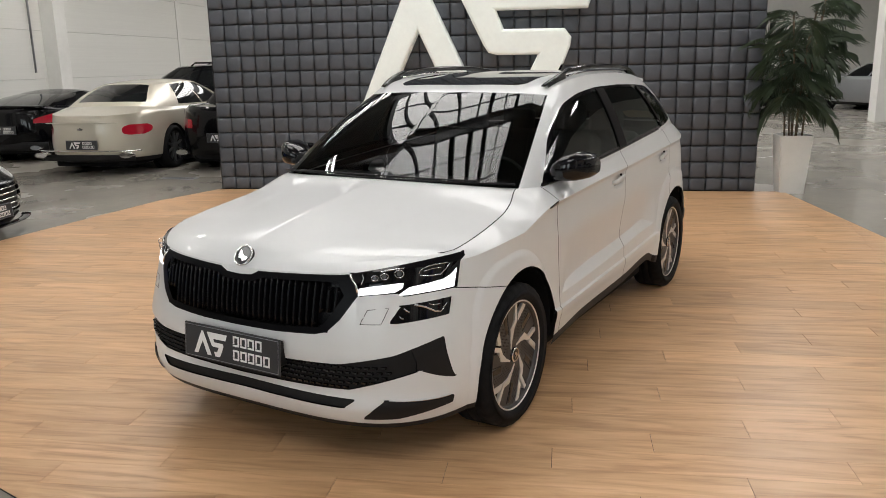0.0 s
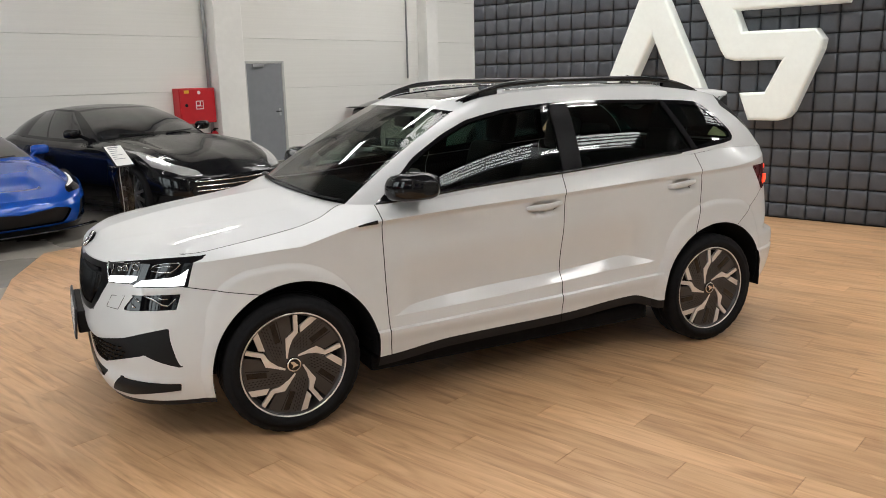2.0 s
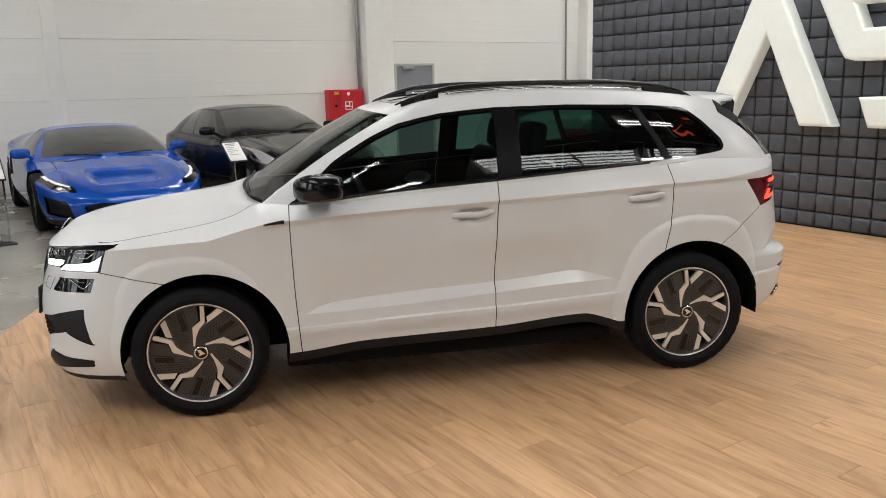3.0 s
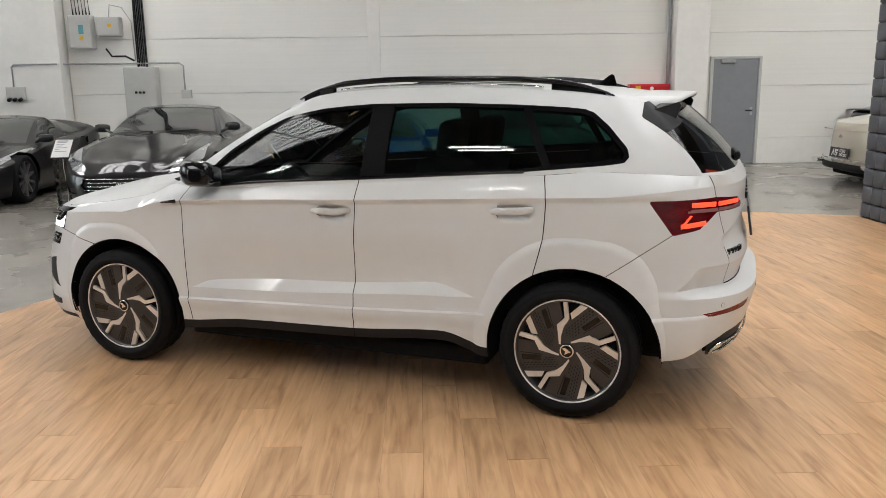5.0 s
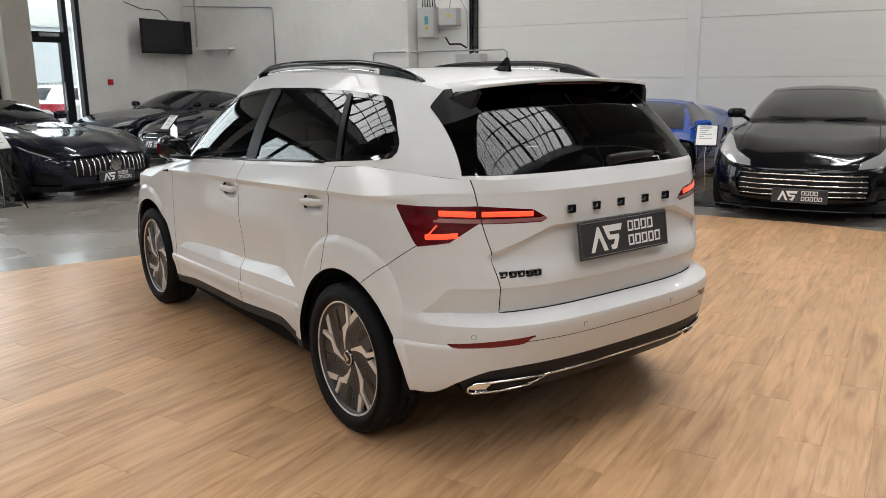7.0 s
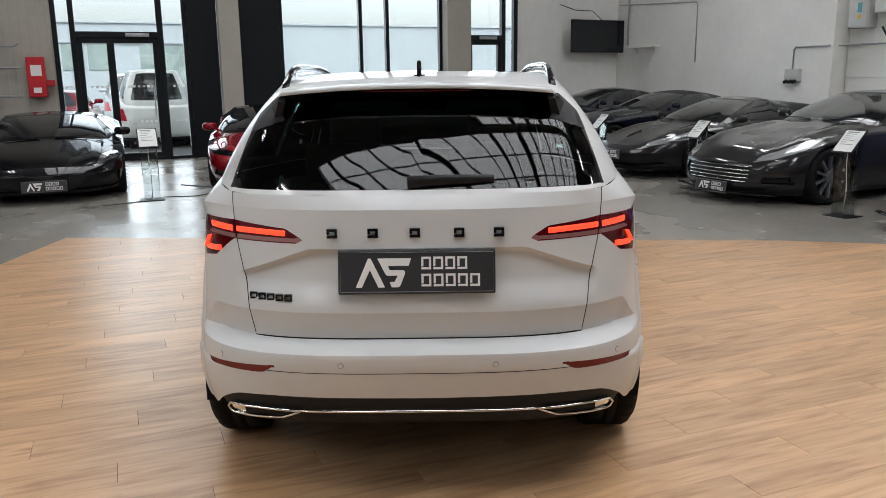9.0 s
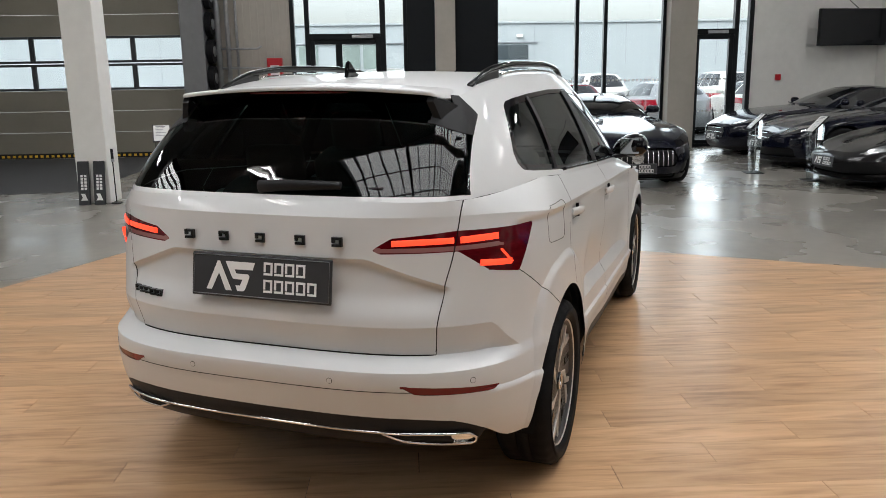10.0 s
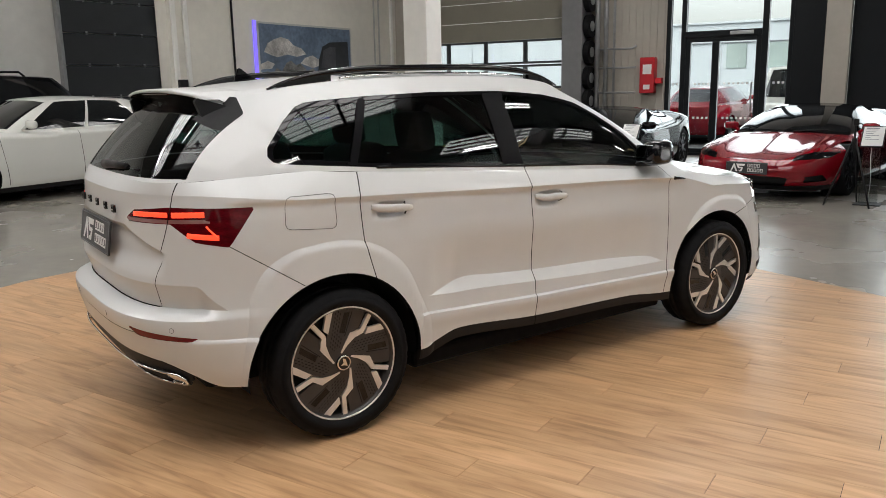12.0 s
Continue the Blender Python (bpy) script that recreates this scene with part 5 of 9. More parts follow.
car.label("removed", lambda p: np.where(p[:, 0] > 1.3, p[:, 2] - 0.218, 1.0), {"under_lip"})
# shut lines
x_front, x_mid, x_rear = line_x([(0.821, 0.291), (0.84, 0.667), (0.845, 0.956), (0.842, 1.10)]), line_x([(-0.201, 0.30), (-0.204, 0.591), (-0.215, 0.834), (-0.240, 1.20)]), line_x([(-1.156, 0.70), (-1.2, 0.899), (-1.208, 1.053), (-1.192, 1.16)])
on_side = lambda c: c[:, 1] > 0.5
car.gap(x_front, TUB, 0.0024, on_side)
car.gap(x_mid, TUB | {"cabin", "sill_trim"}, 0.0024, lambda c: (c[:, 1] > 0.5) & (c[:, 2] < 1.13))
car.gap(x_rear, TUB, 0.0024, lambda c: (c[:, 1] > 0.5) & (c[:, 2] > 0.6))
bump_line = lambda p: np.where((p[:, 0] > 1.38) & (p[:, 0] < 1.80) & (p[:, 1] > 0.6), p[:, 2] - 0.768 + (1.777 - p[:, 0]) * 0.2, 1.0)
car.gap(bump_line, TUB, 0.002)
rear_line = lambda p: np.where((p[:, 0] < -1.48) & (p[:, 0] > -1.79) & (p[:, 1] > 0.6), p[:, 2] - 0.909 - (p[:, 0] + 1.775) * (-0.68), 1.0)
car.gap(rear_line, TUB, 0.002, lambda c: (c[:, 0] < -1.5) & (c[:, 0] > -1.785))
gate_y = hermite([0.64, 0.87, 1.003, 1.123, 1.2], [0.592, 0.622, 0.650, 0.664, 0.67])
gate = lambda p: np.where(p[:, 0] < -1.8, np.maximum(np.abs(p[:, 1]) - gate_y(p[:, 2]), 0.652 - p[:, 2]), 1.0)
car.gap(gate, TUB | {"tail_lamp", "tail_clear"}, 0.0018)
car.label("tailgate", gate, TUB, cut=False)
car.gap(lambda p: np.where((p[:, 0] < -1.9) & (np.abs(p[:, 1]) < 0.60), p[:, 2] - 0.547 - 0.012 * p[:, 1] ** 2, 1.0), TUB, 0.0016, lambda c: np.abs(c[:, 1]) < 0.56)
hood_y = hermite(car.loop_curve[::-1, 0][np.searchsorted(car.loop_curve[::-1, 0], 0.9):np.searchsorted(car.loop_curve[::-1, 0], 1.8)], car.loop_curve[::-1, 1][np.searchsorted(car.loop_curve[::-1, 0], 0.9):np.searchsorted(car.loop_curve[::-1, 0], 1.8)])
car.gap(lambda p: np.where((p[:, 0] < 1.76) & (p[:, 0] > 0.95), p[:, 1] - hood_y(p[:, 0]) + 0.006, 1.0), {"bonnet"}, 0.0026)
# side glass
DLO = [(0.835, 1.048), (0.70, 1.058), (0.59, 1.068), (0.36, 1.091), (-0.25, 1.127), (-1.09, 1.179), (-1.46, 1.213), (-1.545, 1.224), (-1.566, 1.250), (-1.556, 1.288), (-1.462, 1.388), (-1.385, 1.449), (-1.34, 1.465), (-1.25, 1.474), (-1.03, 1.487), (-0.667, 1.498), (-0.26, 1.495), (-0.10, 1.484), (0.04, 1.471), (0.15, 1.451), (0.265, 1.425), (0.37, 1.380), (0.42, 1.357), (0.555, 1.280), (0.61, 1.245), (0.722, 1.145)]
dlo = poly_sdf(DLO, 0, 2)
on_cabin = lambda f: (lambda p: np.where(p[:, 1] > 0.5, f(p), 1.0))
car.label("side_trim", on_cabin(dlo), {"cabin", "tub"})
rear_lean = lambda p: p[:, 0] + 0.376 - 0.02 * (1.49 - p[:, 2])
front_lean = lambda p: p[:, 0] + 0.252 - 0.03 * (1.49 - p[:, 2])
strip = lambda p: p[:, 0] + 1.062 + 0.50 * (1.47 - p[:, 2])
inner = lambda p: dlo(p) + 0.017
car.label("glass_front", on_cabin(lambda p: np.maximum(inner(p), -(front_lean(p)))), {"side_trim"})
car.label("glass_rear", on_cabin(lambda p: np.maximum(inner(p), np.maximum(rear_lean(p), -(strip(p) - 0.018)))), {"side_trim"})
car.label("glass_quarter", on_cabin(lambda p: np.maximum(dlo(p) + 0.022, strip(p) + 0.022)), {"side_trim"})
car.label("divider", on_cabin(lambda p: np.maximum(dlo(p) + 0.010, np.abs(strip(p) + 0.002) - 0.020)), {"side_trim"})
car.label("door_pillar", on_cabin(lambda p: np.maximum(dlo(p) + 0.010, np.maximum(front_lean(p), -rear_lean(p)))), {"side_trim"})
# rear glass reaches the pillars
car.label("rear_window", lambda p: np.maximum(np.maximum(np.abs(p[:, 1]) - 0.683 + 0.235 * (p[:, 2] - 1.17), p[:, 0] + 1.60), np.maximum(1.178 - p[:, 2], p[:, 2] - 1.508)), {"cabin"})
car.label("spoiler_cheek", lambda p: np.maximum(1.352 + 0.35 * (0.66 - np.abs(p[:, 1])) - p[:, 2], 0.50 - np.abs(p[:, 1])), {"rear_window"})
# panorama roof
pano = poly_sdf([(0.25, -1), (0.25, 0.38), (0.20, 0.43), (-0.90, 0.44), (-0.98, 0.40), (-0.98, -1)], 0, 1)
car.label("roof_glass", pano, {"roof"})
car.gap(pano, {"roof"}, 0.003)

# faces of the remaining tub, panel by panel
cen = car.centres()
xF, xM, xR = x_front(cen), x_mid(cen), x_rear(cen)
bl, rl = bump_line(cen), rear_line(cen)
for i, z in enumerate(car.zone):
    if z != "tub":
        continue
    x, y, zz = cen[i]
    if y > 0.5 and xF[i] < 0 and xM[i] > 0:
        car.zone[i] = "front_door"
    elif y > 0.5 and xM[i] < 0 and (xR[i] > 0 and x > -1.25):
        car.zone[i] = "rear_door"
    elif x > 0:
        car.zone[i] = "front_bumper" if (x > 1.55 and zz < 0.768 + 0.2 * (x - 1.777)) or (x > 1.32 and zz < 0.72) else ("fender" if x < 1.9 and y > 0.6 else "bonnet")
    else:
        car.zone[i] = "rear_bumper" if (x < -1.5 and zz < 0.909 - 0.68 * (x + 1.775) and zz < 0.909) and x < -1.3 else "quarter_panel"

for cup in ([(0.015, 0.950), (-0.02, 0.930), (-0.09, 0.926), (-0.16, 0.934), (-0.19, 0.960), (-0.16, 0.990), (-0.09, 0.996), (-0.02, 0.986)], [(-0.955, 0.986), (-0.985, 0.968), (-1.05, 0.965), (-1.115, 0.974), (-1.143, 1.000), (-1.115, 1.030), (-1.05, 1.034), (-0.985, 1.022)]):
    car.label("handle_cup", on_cabin(poly_sdf(cup, 0, 2)), {"front_door", "rear_door"})


def ribbon(pts, width, depth, up):
    """A flat bar with rounded section through points, wide along up."""
    bm = bmesh.new()
    P = [Vector(p) for p in pts]
    rings = []
    for i, p in enumerate(P):
        d = (P[min(i + 1, len(P) - 1)] - P[max(i - 1, 0)]).normalized()
        u = up(i) if callable(up) else Vector(up)
        u = (u - d * u.dot(d)).normalized()
        o = d.cross(u)
        w = width(i / (len(P) - 1)) if callable(width) else width
        h = depth(i / (len(P) - 1)) if callable(depth) else depth
        rings.append([bm.verts.new(p + u * (w * math.cos(a)) / 2 + o * (h * math.sin(a)) / 2) for a in [2 * math.pi * k / 10 for k in range(10)]])
    for a, b in zip(rings, rings[1:]):
        for k in range(10):
            bm.faces.new((a[k], a[(k + 1) % 10], b[(k + 1) % 10], b[k])).smooth = True
    bm.faces.new(rings[0][::-1])
    bm.faces.new(rings[-1])
    bmesh.ops.recalc_face_normals(bm, faces=bm.faces)
    return bm


white_car = thing("car", "glossy white compact SUV with black trim and two-tone wheels", "car")


def loose_pieces(shell, zone, where):
    """Masks of the connected pieces of a zone."""
    faces = [i for i, z in enumerate(shell.zone) if z == zone and where[i]]
    root = {i: i for i in faces}

    def find(i):
        while root[i] != i:
            root[i] = root[root[i]]
            i = root[i]
        return i
    first = {}
    for i in faces:
        for a in shell.f[i]:
            k = tuple(np.round(shell.v[a], 4))
            if k in first:
                root[find(i)] = find(first[k])
            else:
                first[k] = i
    out = {}
    for i in faces:
        out.setdefault(find(i), []).append(i)
    for group in out.values():
        if len(group) > 3:
            m = np.zeros(len(shell.f), bool)
            m[group] = True
            yield m


def front_band(edge, s, off, thick):
    """A band on the front's skin, from its lower and upper height at each width."""
    bm = bmesh.new()
    prev = None
    for (ya, la, ta), (yb, lb, tb) in zip(edge, edge[1:]):
        for t in (0.0, 0.5, 1.0) if prev is None else (0.5, 1.0):
            y, lo, hi = ya + (yb - ya) * t, la + (lb - la) * t, ta + (tb - ta) * t
            row = [bm.verts.new((front_x(y, z) + off, y * s, z)) for z in (lo, (lo + hi) / 2, hi)]
            if prev:
                for k in (0, 1):
                    bm.faces.new((prev[k], prev[k + 1], row[k + 1], row[k])).smooth = True
            prev = row
    bmesh.ops.recalc_face_normals(bm, faces=bm.faces)
    bmesh.ops.solidify(bm, geom=bm.faces[:], thickness=thick)
    return bm


def panel(name, zones, material, parent=white_car, both=True, side=1, push=0.0, label=""):
    me = car.mesh(name, zones, material, both, side, push)
    ob = new(name, me)
    ob.parent = parent
    if label:
        ob["label"] = label
    return ob


panel("bonnet", "bonnet", M_PAINT)
panel("front_bumper", "front_bumper", M_PAINT)
rear_bumper = panel("rear_bumper", "rear_bumper", M_PAINT)
tailgate = panel("tailgate", "tailgate", M_PAINT)
panel("roof", "roof", M_PAINT)
panel("cabin_frame", "cabin", M_PAINT)
panel("roof_window", "roof_glass", M_GLOSS, label="black panoramic glass roof")
panel("windscreen", "windscreen", M_SCREEN, label="clear windscreen glass")
panel("rear_window", "rear_window", M_PRIV, label="dark privacy glass")
for s in (1, -1):
    panel("spoiler_cheek", "spoiler_cheek", M_TRIM, both=False, side=s, push=0.002, label="satin black panel under the spoiler's end")
panel("lining", ["tub", "bonnet", "front_bumper", "rear_bumper", "tailgate", "fender", "quarter_panel", "front_door", "rear_door", "cabin", "roof", "side_trim", "divider", "door_pillar", "sill_trim", "diffuser"], M_LINING, push=-0.022, label="black interior lining")
panel("grille_surround", "grille_frame", M_PILLAR, label="gloss black grille surround")
panel("grille_back", "grille_hole", M_GRILLE, push=-0.045)
panel("lower_intake", "intake", M_TRIM, push=-0.012)
panel("lip_slot", "lip_slot", M_TRIM, push=-0.010)
panel("under_lip", "under_lip", M_TRIM)
panel("diffuser", "diffuser", M_TRIM, label="satin black rear diffuser")
cen = car.centres()
gap_where = np.select([np.abs(cen[:, 0]) < 1.26, cen[:, 0] > 1.26, cen[:, 0] < -1.26], [0, 1, 2])
doors = {}
for s in (1, -1):
    for k in range(3):
        for j, piece in enumerate(loose_pieces(car, "gap", gap_where == k)):
            me = car.mesh("shut_line", "gap", M_GAP, both=False, side=s, push=-0.006, chosen=piece)
            ob = new("shut_line", me)
            ob.parent = white_car
    panel("fender", "fender", M_PAINT, both=False, side=s)
    panel("quarter_panel", "quarter_panel", M_PAINT, both=False, side=s)
    doors["f", s] = panel("front_door", "front_door", M_PAINT, both=False, side=s)
    doors["r", s] = panel("rear_door", "rear_door", M_PAINT, both=False, side=s)
    for k, which in (("f", cen[:, 0] > -0.5), ("r", cen[:, 0] < -0.5)):
        me = car.mesh("handle_cup", "handle_cup", M_PAINT, both=False, side=s, push=-0.016, chosen=which)
        new("handle_cup", me).parent = doors[k, s]
    panel("sill_trim", "sill_trim", M_TRIM, both=False, side=s)
    panel("window_trim", "side_trim", M_GLOSS, both=False, side=s, push=-0.001)
    panel("window_divider", "divider", M_PILLAR, both=False, side=s, push=0.004, label="satin black bar between the rear windows")
    panel("door_pillar", "door_pillar", M_PILLAR, both=False, side=s, push=0.003, label="black door pillar")
    panel("front_window", "glass_front", M_TINT, both=False, side=s, push=-0.004)
    panel("rear_side_window", "glass_rear", M_PRIV, both=False, side=s, push=-0.004)
    panel("quarter_window", "glass_quarter", M_PRIV, both=False, side=s, push=-0.004)
    panel("corner_skirt", "skirt_corner", M_TRIM, both=False, side=s, push=0.004)
    panel("intake_fin", "fang", M_TRIM, both=False, side=s, push=-0.004)
    hl = panel("headlight", "headlight", M_GLOSS, both=False, side=s, push=-0.001, label="black headlight with a lit white daytime strip")
    for edge in ([(0.556, 0.774, 0.800), (0.60, 0.776, 0.807), (0.645, 0.779, 0.811), (0.676, 0.781, 0.814), (0.697, 0.797, 0.814)],
                 [(0.690, 0.769, 0.772), (0.715, 0.767, 0.796), (0.76, 0.770, 0.803), (0.80, 0.771, 0.811), (0.813, 0.772, 0.824), (0.824, 0.774, 0.846)]):
        part("daytime_strip", front_band(edge, s, 0.002, 0.005), M_DRL, hl, "lit white daytime strip")
    panel("fog_lamp", "fog_lamp", M_GLOSS, both=False, side=s, push=-0.006)
    tl = panel("tail_lamp", "tail_lamp", M_LAMPRED, both=False, side=s, label="dark red tail lamp with lit bars")
    for bar, wide in (([(52.0, 1.040), (48, 1.039), (43.7, 1.037)], 0.022), ([(42.4, 1.037), (36, 1.035), (30.2, 1.031)], 0.020), ([(52.4, 0.994), (53.8, 0.968), (55.0, 0.948)], 0.026), ([(55.2, 0.947), (51.5, 0.951), (47.6, 0.957)], 0.021)):
        pts = [tail_point(a, z, s, 0.0015) for a, z in [tuple(q) for q in along(bar, 10)]]
        part("light_bar", ribbon(pts, wide, 0.005, (0, 0, 1) if abs(bar[0][0] - bar[-1][0]) > 4 else (-0.5, 0.8 * s, 0)), M_LAMPON, tl, "lit red light bar")
    panel("clear_band", "tail_clear", M_LAMPCLEAR, tl, both=False, side=s)
    panel("rear_reflector", "reflector", M_REFLECT, both=False, side=s, push=-0.002)


def surf(x=None, y=None, z=None, zones=None, back=False):
    """A place of the left shell next to two known coordinates, and its normal."""
    c, w = car.v, np.zeros(len(car.v))
    for k, q in enumerate((x, y, z)):
        if q is not None:
            w += (c[:, k] - q) ** 2
    if back:
        w += np.where(c[:, 0] > 0, 9, 0)
    if zones:
        ok = np.zeros(len(c), bool)
        for f, zn in zip(car.f, car.zone):
            if zn in zones:
                ok[list(f)] = True
        w += np.where(ok, 0, 9)
    near = np.argsort(w)[:4]
    wt = 1 / (w[near] + 1e-6)
    wt /= wt.sum()
    p = (c[near] * wt[:, None]).sum(axis=0)
    for k, q in enumerate((x, y, z)):
        if q is not None:
            p[k] = q
    n = (car.n[near] * wt[:, None]).sum(axis=0)
    return Vector(p), Vector(n / np.linalg.norm(n))


# grille ribs, one by one
for k in range(-16, 17):
    y = k * 0.0295
    hi_z = 0.800 if abs(y) < 0.1 else (0.818 if abs(y) < 0.44 else 0.80)
    lo_z = 0.636 if abs(y) < 0.40 else 0.70
    pts = [(float(surf(y=abs(y), z=z, zones={"grille_hole", "grille_frame"})[0].x) - 0.020, y, z) for z in np.linspace(lo_z, hi_z, 6)]
    part("grille_rib", ribbon(pts, 0.011, 0.040, (0, 1, 0)), M_GRILLE, white_car)
# mesh of the lower intake: rows of short slats
bm = bmesh.new()
for r in range(5):
    z = 0.400 + r * 0.022
    for k in range(-22, 23):
        y = (k + 0.5 * (r % 2)) * 0.030
        if abs(y) < 0.68 and z > 0.39 + max(0, abs(y) - 0.5) * 0.25:
            x = float(surf(y=abs(y), z=z, zones={"intake"})[0].x)
            add_box(bm, (x - 0.018, y - 0.011, z - 0.004), (x - 0.004, y + 0.011, z + 0.004))
part("intake_mesh", bm, M_GLOSS, white_car, "black honeycomb mesh")["kind"] = "stuff"
# lamp lenses
for s in (1, -1):
    for y, z, r in ((0.604, 0.838, 0.013), (0.634, 0.843, 0.015), (0.678, 0.850, 0.018)):
        p = Vector((front_x(y, z), y * s, z))
        n = Vector((0.80, 0.60 * s, 0.0))
        lens = part("lamp_lens", cyl(p - n * 0.006, p + n * 0.002, r * 0.72, 20, r * 0.55), M_LAMPDIM, white_car, "dark glassy projector lens")
        ringp = [p + n * 0.002 + Vector((-0.6 * s * math.cos(q) * r * s, 0.8 * math.cos(q) * r, math.sin(q) * r * 0.85)) for q in [2 * math.pi * k / 20 for k in range(21)]]
        part("lens_bezel", tube(ringp, 0.0022, 6), M_LENS, lens, "bright bezel ring")
    # bright edges of the light guides inside the lamp
    for run, wd in (([(0.734, 0.846), (0.742, 0.862), (0.775, 0.872), (0.804, 0.872)], 0.004), ([(0.806, 0.868), (0.800, 0.850), (0.790, 0.833)], 0.004), ([(0.738, 0.838), (0.765, 0.832), (0.792, 0.832)], 0.005), ([(0.748, 0.852), (0.770, 0.858), (0.790, 0.857)], 0.004), ([(0.618, 0.860), (0.650, 0.866), (0.690, 0.871)], 0.004), ([(0.562, 0.815), (0.566, 0.838), (0.560, 0.852)], 0.005)):
        pts = [(front_x(y, z) + 0.001, y * s, z) for y, z in [tuple(q) for q in along(run, 8)]]
        part("lamp_guide", ribbon(pts, wd, 0.004, (0, 0, 1) if abs(run[0][0] - run[-1][0]) > 0.02 else (0, 1, 0)), M_LENS, white_car, "bright light-guide edge")
    for run, wd in (([(0.735, 0.726), (0.763, 0.713), (0.791, 0.689), (0.803, 0.684)], 0.009), ([(0.804, 0.686), (0.809, 0.700), (0.813, 0.716)], 0.004), ([(0.708, 0.716), (0.716, 0.706), (0.724, 0.699)], 0.007), ([(0.696, 0.688), (0.704, 0.680), (0.712, 0.676)], 0.006), ([(0.772, 0.722), (0.786, 0.715), (0.798, 0.716)], 0.004)):
        pts = []
        for y, z in along(run, 6):
            p, n = surf(y=y, z=z, zones={"fog_lamp"})
            pts.append((p.x - 0.003, p.y * s, p.z))
        part("fog_reflector", ribbon(pts, wd, 0.004, (0, 0.3, 1)), M_LENS, white_car, "faceted bright reflector")
    # chrome edge between grille and lamp
    pts = [surf(y=y, z=z, zones={"grille_frame", "headlight"})[0] for y, z in ((0.517, 0.846), (0.545, 0.815), (0.553, 0.785))]
    part("chrome_edge", ribbon([(p.x + 0.003, p.y * s, p.z) for p in pts], 0.010, 0.006, (0, 1, 0)), M_CHROME, white_car)

# ---- wheels ----
def lathe(profile, seg=64):
    """A ring turned round the y axis from (y, radius) pairs."""
    bm = bmesh.new()
    rows = [[bm.verts.new((r * math.cos(2 * math.pi * k / seg), y, r * math.sin(2 * math.pi * k / seg))) for k in range(seg)] for y, r in profile]
    for a, b in zip(rows, rows[1:]):
        for k in range(seg):
            bm.faces.new((a[k], a[(k + 1) % seg], b[(k + 1) % seg], b[k])).smooth = True
    bmesh.ops.recalc_face_normals(bm, faces=bm.faces)
    return bm


def turned_poly(poly, k, n, R, y0, y1):
    a = 2 * math.pi * k / n
    c, s = math.cos(a), math.sin(a)
    return prism([((u * c - v * s) * R, (u * s + v * c) * R) for u, v in poly], lambda p, q, d: (-p, y0 + d, q), y1 - y0, 0.0)


